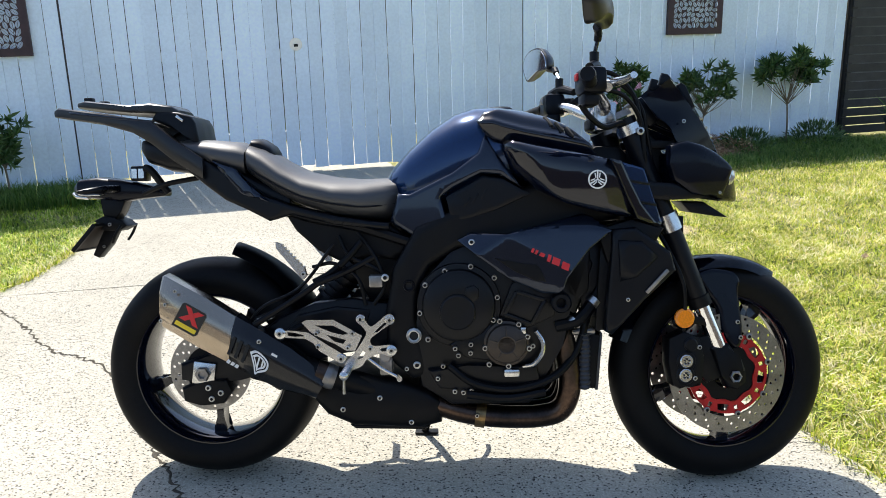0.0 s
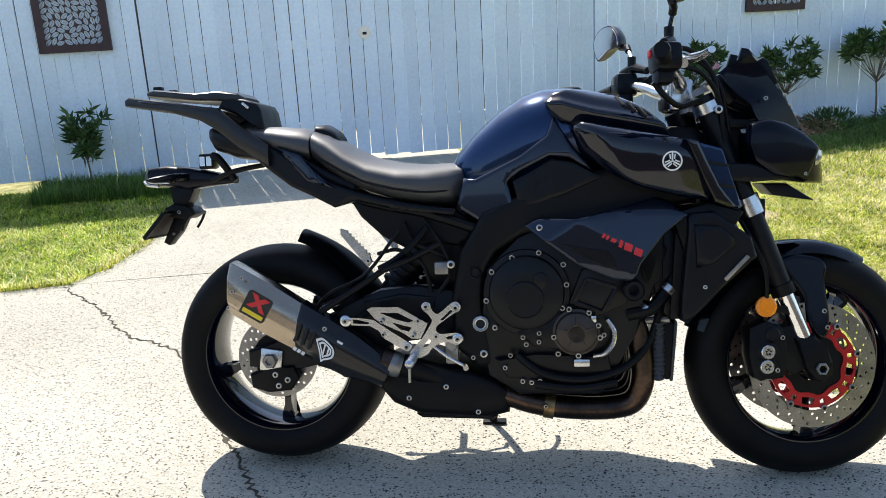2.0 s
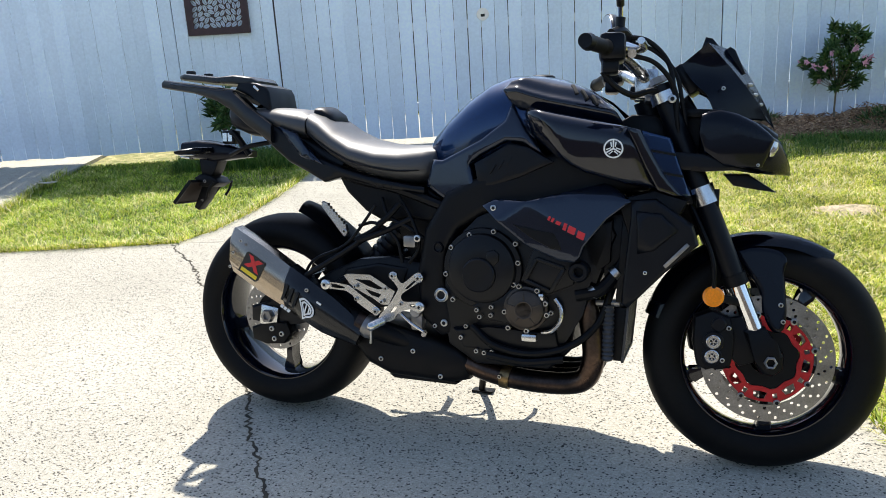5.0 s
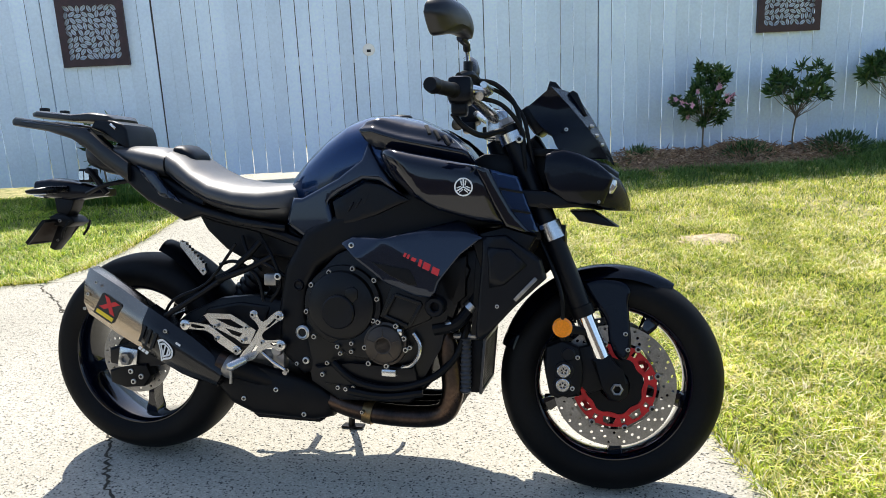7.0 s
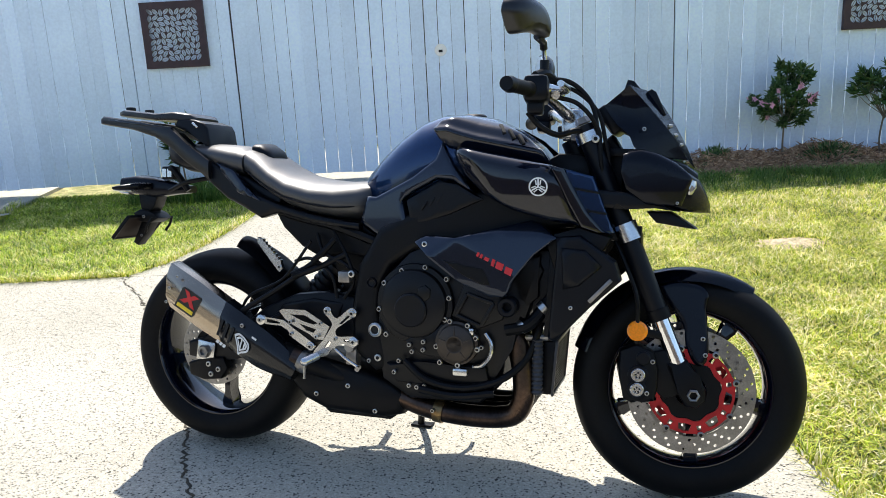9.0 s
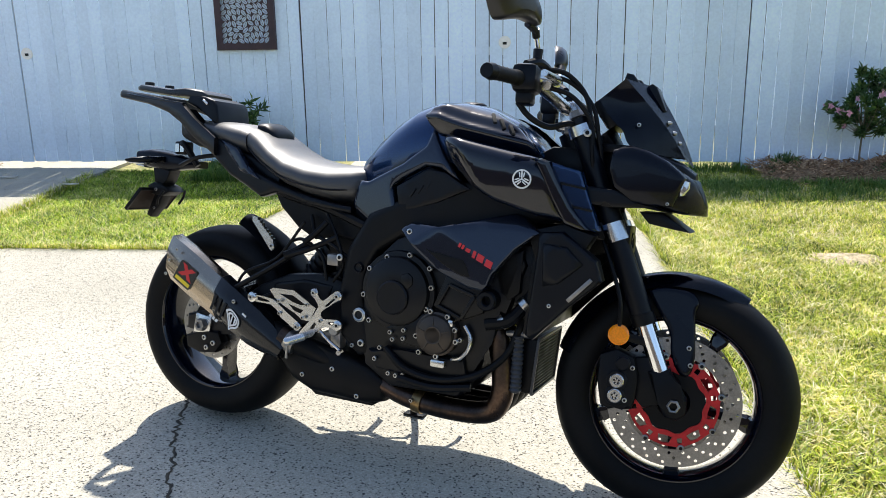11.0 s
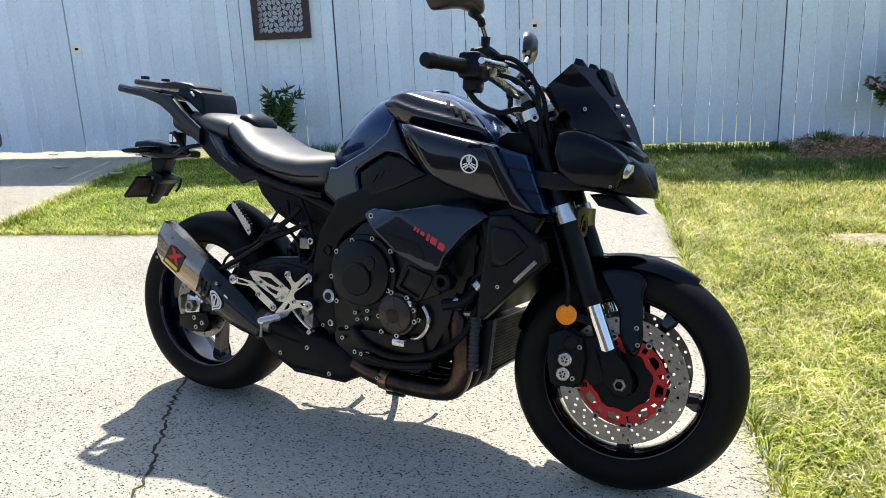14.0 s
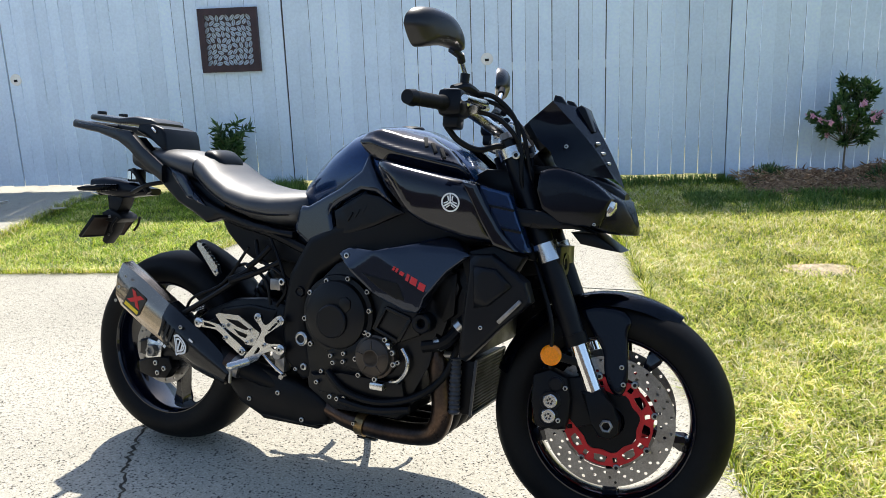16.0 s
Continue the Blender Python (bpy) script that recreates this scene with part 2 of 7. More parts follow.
RED = material("red_anodised_metal", (0.50, 0.018, 0.022), 0.36, metal=0.45, second=(0.36, 0.012, 0.016), scale=30)
RED_DECAL = material("red_decal", (0.55, 0.016, 0.018), 0.4)
YELLOW_DECAL = material("yellow_decal", (0.75, 0.55, 0.02), 0.4)
WHITE_DECAL = material("white_decal", (0.72, 0.72, 0.70), 0.4)
BLACK_DECAL = material("black_decal", (0.01, 0.01, 0.01), 0.35)
AMBER = material("amber_lens", (0.95, 0.27, 0.004), 0.25, coat=0.4, fine=0.12, fine_scale=220)
SMOKE = material("dark_tinted_screen", (0.0015, 0.004, 0.013), 0.14, coat=0.35, spec=0.22)
MIRROR = material("mirror_glass", (0.8, 0.82, 0.84), 0.03, metal=1.0)
LAMP_GLASS = material("clear_lamp_lens", (0.55, 0.55, 0.55), 0.14, metal=0.8)
ALLOY_GREY = material("cast_alloy", (0.30, 0.29, 0.28), 0.42, metal=0.9, second=(0.2, 0.19, 0.18), scale=35, bump=0.2, bump_scale=300)
RIB_GREY = material("dusty_dark_grey_hose", (0.045, 0.046, 0.050), 0.38, spec=0.4, fine=0.2)
DRY_SOIL = material("dry_bare_soil", (0.46, 0.36, 0.24), 0.95, second=(0.26, 0.22, 0.12), scale=24, mix=(0.42, 0.60), fine=0.5, fine_scale=110, bump=0.8, bump_scale=70, bump_depth=0.008)
CAR_PAINT = material("silver_white_car_paint", (0.72, 0.74, 0.76), 0.25, metal=0.2, coat=0.6, second=(0.68, 0.70, 0.73), scale=3)
DRY_LEAF = material("dry_leaf", (0.30, 0.20, 0.11), 0.8, second=(0.46, 0.36, 0.22), scale=60)
HOUSE_WALL = material("brown_house_wall", (0.060, 0.048, 0.040), 0.9, second=(0.04, 0.032, 0.028), scale=0.8, fine=0.25)
YARD_WALL = material("dark_yard_wall", (0.05, 0.055, 0.05), 0.9, second=(0.09, 0.09, 0.08), scale=1.5, fine=0.2)
PLATE_BACK = material("dark_plate_back", (0.016, 0.009, 0.007), 0.5, second=(0.022, 0.014, 0.011), scale=30, spec=0.1)
POT_BLACK = material("black_pot", (0.02, 0.02, 0.02), 0.6)


# ---- mesh helpers ----
def mesh_of(name, bm, mat, smooth=35.0):
    bmesh.ops.recalc_face_normals(bm, faces=bm.faces)
    me = bpy.data.meshes.new(name)
    bm.to_mesh(me)
    bm.free()
    me.materials.append(mat)
    if smooth:
        me.shade_smooth()
        me.set_sharp_from_angle(angle=radians(smooth))
    return me


def thing(name, label, category, group="", kind="", at=None):
    ob = new(name)
    ob.empty_display_size = 0.1
    if at is not None:
        ob.matrix_world = at
    return tagged(ob, label, category, group, kind)


def part(name, bm, mat, parent, label="", smooth=35.0):
    ob = new(name, mesh_of(name, bm, mat, smooth))
    ob.parent = parent
    return tagged(ob, label)


def solo(name, bm, mat, label, category, group="", kind="", smooth=35.0):
    ob = new(name, mesh_of(name, bm, mat, smooth))
    return tagged(ob, label, category, group, kind)


def piece(name, me, parent, m):
    ob = new(name, me)
    ob.parent = parent
    ob.matrix_local = m
    return ob


def box(bm, x0, x1, y0, y1, z0, z1, bevel=0.0, m=None, seg=2):
    r = bmesh.ops.create_cube(bm, size=1.0)
    vs = r["verts"]
    for v in vs:
        v.co = Vector((x0 + (v.co.x + 0.5) * (x1 - x0), y0 + (v.co.y + 0.5) * (y1 - y0), z0 + (v.co.z + 0.5) * (z1 - z0)))
    if bevel:
        es = list({e for v in vs for e in v.link_edges})
        out = bmesh.ops.bevel(bm, geom=es, offset=bevel, segments=seg, affect="EDGES", profile=0.5)
        vs = list({v for f in out["faces"] for v in f.verts} | {v for v in vs if v.is_valid})
    if m is not None:
        for v in vs:
            v.co = m @ v.co
    return bm


def prism(bm, outline, v0, v1, bevel=0.0, seg=2, f=None):
    """A plate: an outline in the x-z plane, from y = v0 to y = v1, with rounded rims. f moves points sideways."""
    a = [bm.verts.new((x, v0, z)) for x, z in outline]
    b = [bm.verts.new((x, v1, z)) for x, z in outline]
    k = len(a)
    faces = [bm.faces.new(a), bm.faces.new(b[::-1])]
    for i in range(k):
        faces.append(bm.faces.new((a[i], b[i], b[(i + 1) % k], a[(i + 1) % k])))
    vs = a + b
    if bevel:
        es = [e for e in faces[0].edges] + [e for e in faces[1].edges]
        out = bmesh.ops.bevel(bm, geom=es, offset=bevel, segments=seg, affect="EDGES", profile=0.5)
        vs = list({v for fc in out["faces"] for v in fc.verts} | {v for v in vs if v.is_valid})
    if f:
        for v in vs:
            v.co.y += f(v.co.x, v.co.z)
    return bm


def smooth_line(pts, n=8):
    """Points along a smooth curve through the given ones."""
    p = [Vector(q) for q in pts]
    if len(p) < 3:
        return p
    p = [p[0] * 2 - p[1]] + p + [p[-1] * 2 - p[-2]]
    out = []
    for i in range(1, len(p) - 2):
        a, b, c, d = p[i - 1:i + 3]
        for k in range(n):
            t = k / n
            out.append(0.5 * ((2 * b) + (c - a) * t + (2 * a - 5 * b + 4 * c - d) * t * t + (3 * b - a - 3 * c + d) * t ** 3))
    out.append(p[-2])
    return out


def tube(bm, pts, r, n=10, curve=True, caps=True, flat=1.0):
    """A round bar along a line; r is one radius or one for each given point."""
    rs = list(r) if isinstance(r, (list, tuple)) else [r] * len(pts)
    line = smooth_line(pts) if curve else [Vector(q) for q in pts]
    m = len(line)
    rings = []
    up = Vector((0.13, 0.21, 0.97))
    for i, q in enumerate(line):
        d = (line[min(i + 1, m - 1)] - line[max(i - 1, 0)]).normalized()
        s = d.cross(up)
        s = s.normalized() if s.length > 1e-4 else Vector((1, 0, 0))
        up = s.cross(d).normalized()
        t = i / max(1, m - 1) * (len(rs) - 1)
        k = min(int(t), len(rs) - 2) if len(rs) > 1 else 0
        rad = rs[k] + (rs[min(k + 1, len(rs) - 1)] - rs[k]) * (t - k)
        rings.append([bm.verts.new(q + (s * math.cos(a) + up * math.sin(a) * flat) * rad) for a in (2 * math.pi * j / n for j in range(n))])
    for a, b in zip(rings, rings[1:]):
        for j in range(n):
            bm.faces.new((a[j], a[(j + 1) % n], b[(j + 1) % n], b[j]))
    if caps:
        bm.faces.new(rings[0][::-1])
        bm.faces.new(rings[-1])
    return bm


def loft(bm, rings, caps=True, closed=True):
    vs = [[bm.verts.new(p) for p in r] for r in rings]
    k = len(vs[0])
    for a, b in zip(vs, vs[1:]):
        for j in range(k if closed else k - 1):
            bm.faces.new((a[j], a[(j + 1) % k], b[(j + 1) % k], b[j]))
    if caps:
        bm.faces.new(vs[0][::-1])
        bm.faces.new(vs[-1])
    return bm


def oval(u, w0, w1, hw, n=28, p=2.6, v=0.0, lean=0.0):
    """A rounded cross-section at u, from w0 to w1 high and hw to each side."""
    out = []
    for j in range(n):
        a = 2 * math.pi * j / n
        c, s = math.cos(a), math.sin(a)
        x = abs(c) ** (2 / p) * (1 if c >= 0 else -1)
        z = abs(s) ** (2 / p) * (1 if s >= 0 else -1)
        out.append((u + lean * z, v + hw * x, (w0 + w1) / 2 + (w1 - w0) / 2 * z))
    return out


def lathe(bm, profile, centre=(0, 0, 0), n=48, closed=False, axis="y"):
    """Turns (radius, along) pairs round an axis through the centre."""
    cx, cy, cz = centre
    rings = []
    for r, h in profile:
        ring = []
        for j in range(n):
            a = 2 * math.pi * j / n
            c, s = r * math.cos(a), r * math.sin(a)
            q = {"y": (cx + c, cy + h, cz + s), "z": (cx + c, cy + s, cz + h), "x": (cx + h, cy + c, cz + s)}[axis]
            ring.append(bm.verts.new(q))
        rings.append(ring)
    pairs = list(zip(rings, rings[1:])) + ([(rings[-1], rings[0])] if closed else [])
    for a, b in pairs:
        for j in range(n):
            bm.faces.new((a[j], a[(j + 1) % n], b[(j + 1) % n], b[j]))
    if not closed:
        for ring, (r, h) in ((rings[0], profile[0]), (rings[-1], profile[-1])):
            if r > 1e-6:
                bm.faces.new(ring)
    return bm


def inside(x, y, poly):
    odd = False
    for (x0, y0), (x1, y1) in zip(poly, poly[1:] + poly[:1]):
        if (y0 > y) != (y1 > y) and x < (x1 - x0) * (y - y0) / (y1 - y0) + x0:
            odd = not odd
    return odd


def edge_distance(x, y, poly):
    best = 9.0
    for (x0, y0), (x1, y1) in zip(poly, poly[1:] + poly[:1]):
        dx, dy = x1 - x0, y1 - y0
        t = max(0, min(1, ((x - x0) * dx + (y - y0) * dy) / (dx * dx + dy * dy + 1e-12)))
        best = min(best, math.hypot(x - x0 - t * dx, y - y0 - t * dy))
    return best


def soft(t, k=0.02):
    """A rounded max(0, t)."""
    return 0.5 * (t + math.sqrt(t * t + k * k))


def panel(bm, outline, f, thick=0.012, r=0.008, step=0.022, side=-1, rounded=0):
    """A curved body panel: an outline in the x-z plane, its outer skin at y = f(x, z), rolled in at the rim."""
    if rounded:
        ring = [(p.x, p.z) for p in smooth_line([(x, 0, z) for x, z in outline + outline[:1]], rounded)][:-1]
    else:
        ring = []
        for (x0, z0), (x1, z1) in zip(outline, outline[1:] + outline[:1]):
            k = max(1, int(math.hypot(x1 - x0, z1 - z0) / step))
            ring += [(x0 + (x1 - x0) * i / k, z0 + (z1 - z0) * i / k) for i in range(k)]
    pts = [Vector(q) for q in ring]
    n = len(pts)
    inner = []
    for d in ((0.05 * r, 0.2 * r, 0.5 * r, r, 1.35 * r, 1.9 * r) if r > 0.007 else (0.3 * r, r, 2.0 * r)):
        for i in range(n):
            a, b, c = pts[i - 1], pts[i], pts[(i + 1) % n]
            t = (c - a).normalized()
            for q in (b + Vector((-t.y, t.x)) * d, b - Vector((-t.y, t.x)) * d):
                if inside(q.x, q.y, ring) and edge_distance(q.x, q.y, ring) > 0.8 * d:
                    inner.append(q)
    xs, zs = [q[0] for q in ring], [q[1] for q in ring]
    x = min(xs)
    while x < max(xs):
        z = min(zs)
        while z < max(zs):
            if inside(x, z, ring) and edge_distance(x, z, ring) > r * 2.2:
                inner.append(Vector((x, z)))
            z += step
        x += step
    out = delaunay_2d_cdt(pts + inner, [(i, (i + 1) % n) for i in range(n)], [], 1, 1e-5)
    verts, faces = out[0], out[2]
    made = []
    for q in verts:
        d = min(edge_distance(q.x, q.y, ring), r)
        made.append(bm.verts.new((q.x, f(q.x, q.y) - side * (r - math.sqrt(max(0, r * r - (r - d) ** 2))), q.y)))
    for fc in faces:
        bm.faces.new([made[i] for i in fc])
    rim = [e for e in bm.edges if e.is_boundary and all(v in set(made) for v in e.verts)] if len(bm.verts) < 20000 else []
    ext = bmesh.ops.extrude_edge_only(bm, edges=rim)
    for g in ext["geom"]:
        if isinstance(g, bmesh.types.BMVert):
            g.co.y -= side * thick
    return bm


def plate(bm, outline, holes, v0, v1):
    """A flat plate with holes through it: an outline in the x-z plane, from y = v0 to y = v1."""
    pts, edges = [], []
    for ring in [outline] + holes:
        k = len(pts)
        pts += [Vector(q) for q in ring]
        edges += [(k + i, k + (i + 1) % len(ring)) for i in range(len(ring))]
    out = delaunay_2d_cdt(pts, edges, [], 1, 1e-6)
    vs = [bm.verts.new((q.x, v0, q.y)) for q in out[0]]
    faces = []
    for fc in out[2]:
        mid = sum((out[0][i] for i in fc), Vector((0, 0))) / len(fc)
        if not any(inside(mid.x, mid.y, ring) for ring in holes):
            faces.append(bm.faces.new([vs[i] for i in fc]))
    ext = bmesh.ops.extrude_face_region(bm, geom=faces)
    for g in ext["geom"]:
        if isinstance(g, bmesh.types.BMVert):
            g.co.y += v1 - v0
    return bm


def rounded(outline, n=4):
    """The outline with its corners eased into curves."""
    return [(p.x, p.z) for p in smooth_line([(x, 0, z) for x, z in outline + outline[:1]], n)][:-1]


def bar(bm, a, b, w, h, bevel=0.002):
    """A straight bar of rectangular section from a to b."""
    a, b = Vector(a), Vector(b)
    d = b - a
    m = Matrix.Translation(a) @ d.to_track_quat("X", "Z").to_matrix().to_4x4()
    return box(bm, 0, d.length, -w / 2, w / 2, -h / 2, h / 2, bevel, m)


# ---- ground ----
def ground_z(x, y):
    rise = 0.10 * max(0.0, min(1.3, (y - 0.6) / 4.1))
    tilt = np.interp(x, (-1.4, -0.3, 0.02, 1.33, 1.72, 2.6), (0.0, 0.012, 0.012, -0.012, -0.012, 0.0))
    return rise + float(tilt) * float(np.interp(y, (0.5, 1.6), (1.0, 0.0)))


def ground_sheet():
    bm = bmesh.new()
    xs = [-400, -120, -40, -15] + [-9 + 0.5 * i for i in range(41)] + [15, 40, 120, 400]
    ys = [-400, -120, -40, -15, -8, -5, -3, -2, -1, 0, 0.6, 1.2, 1.8, 2.4, 3.0, 3.6, 4.2, 4.8, 5.9, 8, 15, 40, 120, 400]
    grid = [[bm.verts.new((x, y, ground_z(x, y) - 0.035)) for x in xs] for y in ys]
    for a, b in zip(grid, grid[1:]):
        for i in range(len(xs) - 1):
            bm.faces.new((a[i], a[i + 1], b[i + 1], b[i]))
    solo("ground", bm, SOIL, "lawn soil under short green and straw-coloured grass", "ground", kind="structure")


def slab(name, outline, parent, thick=0.10):
    """A concrete slab that follows the ground."""
    bm = bmesh.new()
    pts = [Vector(q) for q in outline]
    n = len(pts)
    xs, ys = [q[0] for q in outline], [q[1] for q in outline]
    inner = []
    y = math.ceil(max(min(ys), -3) / 0.3) * 0.3
    while y < max(ys):
        x = math.ceil(max(min(xs), -3) / 0.2) * 0.2
        while x < max(xs):
            if inside(x, y, outline) and edge_distance(x, y, outline) > 0.1:
                inner.append(Vector((x, y)))
            x += 0.2
        y += 0.3
    out = delaunay_2d_cdt(pts + inner, [(i, (i + 1) % n) for i in range(n)], [], 1, 1e-5)
    vs = [bm.verts.new((q.x, q.y, ground_z(q.x, q.y))) for q in out[0]]
    for fc in out[2]:
        bm.faces.new([vs[i] for i in fc])
    rim = [e for e in bm.edges if e.is_boundary]
    ext = bmesh.ops.extrude_edge_only(bm, edges=rim)
    for g in ext["geom"]:
        if isinstance(g, bmesh.types.BMVert):
            g.co.z -= thick
    return part(name, bm, CONCRETE, parent, smooth=0)


def wavy(a, b, k, amount, seed):
    rng = random.Random(seed)
    out = []
    for i in range(k):
        t = i / k
        out.append((a[0] + (b[0] - a[0]) * t + rng.uniform(-amount, amount), a[1] + (b[1] - a[1]) * t + rng.uniform(-amount, amount)))
    return out


RIGHT_EDGE = 1.728
LEFT_EDGE = [(-1.02, 1.98), (-0.86, 2.2), (-0.72, 2.62), (-0.62, 3.1), (-0.56, 3.6), (-0.53, 4.2), (-0.52, 6.5)]
MAIN_SLAB = wavy((RIGHT_EDGE, -9), (RIGHT_EDGE + 0.02, 1.55), 30, 0.012, 3) + [(RIGHT_EDGE + 0.02, 1.555)] + wavy((0.2, 1.862), (-1.0, 1.99), 1, 0, 1) + wavy((-1.0, 1.985), (-9, 1.99), 24, 0.012, 4) + [(-9, -9)]
STRIP_SLAB = [(RIGHT_EDGE + 0.02, 1.57)] + wavy((RIGHT_EDGE + 0.02, 1.6), (1.64, 4.2), 8, 0.012, 5) + [(1.62, 6.5)] + LEFT_EDGE[::-1] + [(0.2, 1.877)]
SECOND_SLAB = [(-2.48, 2.005)] + wavy((-2.5, 2.05), (-2.72, 4.2), 8, 0.012, 6) + [(-2.76, 6.5), (-7.5, 6.5), (-7.5, 2.005)]


def build_ground():
    ground_sheet()
    drive = thing("pavement", "pale exposed-aggregate concrete driveway, cracked, in full sun", "driveway", kind="structure")
    slab("slab", MAIN_SLAB, drive)
    slab("slab", STRIP_SLAB, drive)
    slab("slab", SECOND_SLAB, drive)
    # the crack that runs from the joint under the rear wheel to the front
    way = [(-1.02, 1.94), (-0.90, 1.73), (-0.80, 1.58), (-0.71, 1.38), (-0.60, 1.15), (-0.50, 1.06), (-0.36, 0.86), (-0.28, 0.52), (-0.18, 0.20), (-0.12, 0.0),
           (-0.07, -0.2), (-0.01, -0.36), (0.06, -0.60), (0.10, -0.95), (0.05, -1.5)]
    rng = random.Random(8)
    line = smooth_line([(x, y, 0) for x, y in way], 14)
    bm = bmesh.new()
    rows = []
    for i, q in enumerate(line):
        d = (line[min(i + 1, len(line) - 1)] - line[max(i - 1, 0)]).normalized()
        s = Vector((-d.y, d.x, 0))
        q = q + s * rng.uniform(-0.012, 0.012)
        w = rng.uniform(0.002, 0.0065) + (0.008 if rng.random() < 0.06 else 0)
        z = ground_z(q.x, q.y)
        rows.append([bm.verts.new((q.x - s.x * w, q.y - s.y * w, z + 0.0015)), bm.verts.new((q.x, q.y, z + 0.003)), bm.verts.new((q.x + s.x * w, q.y + s.y * w, z + 0.0015))])
    for a, b in zip(rows, rows[1:]):
        bm.faces.new((a[0], a[1], b[1], b[0]))
        bm.faces.new((a[1], a[2], b[2], b[1]))
    part("crack", bm, CRACK, drive, "dark dirt-filled crack", smooth=0)


def blades(name, spots, mat, label, height, width, seed, lean=0.6, category="grass", parent=None):
    """Many thin bent blades, each of three triangles."""
    rng = np.random.default_rng(seed)
    n = len(spots)
    p = np.array([(x, y, z) for x, y, z in spots])
    a = rng.uniform(0, 2 * np.pi, n)
    h = height * rng.uniform(0.45, 1.25, n)
    w = width * rng.uniform(0.6, 1.3, n)
    side = np.stack([np.cos(a), np.sin(a), np.zeros(n)], 1) * w[:, None] / 2
    b = a + np.pi / 2 + rng.uniform(-0.7, 0.7, n)
    out = np.stack([np.cos(b), np.sin(b), np.zeros(n)], 1) * (h * lean * rng.uniform(0.2, 1.5, n))[:, None]
    up = np.array([0, 0, 1.0])
    mid = p + out * 0.35 + up * (h * 0.6)[:, None]
    tip = p + out + up * (h * rng.uniform(0.7, 1.0, n))[:, None]
    v = np.stack([p - side, p + side, mid + side * 0.8, mid - side * 0.8, tip], 1).reshape(-1, 3)
    me = bpy.data.meshes.new(name)
    k = np.arange(n)[:, None] * 5
    quads = (k + np.array([0, 1, 2, 3])).tolist()
    tris = (k + np.array([3, 2, 4])).tolist()
    me.from_pydata(v.tolist(), [], quads + tris)
    me.materials.append(mat)
    me.update()
    ob = new(name, me)
    if parent:
        ob.parent = parent
        return tagged(ob, label)
    return tagged(ob, label, category, kind="stuff")


def on_concrete(x, y):
    return inside(x, y, MAIN_SLAB) or inside(x, y, STRIP_SLAB) or inside(x, y, SECOND_SLAB)


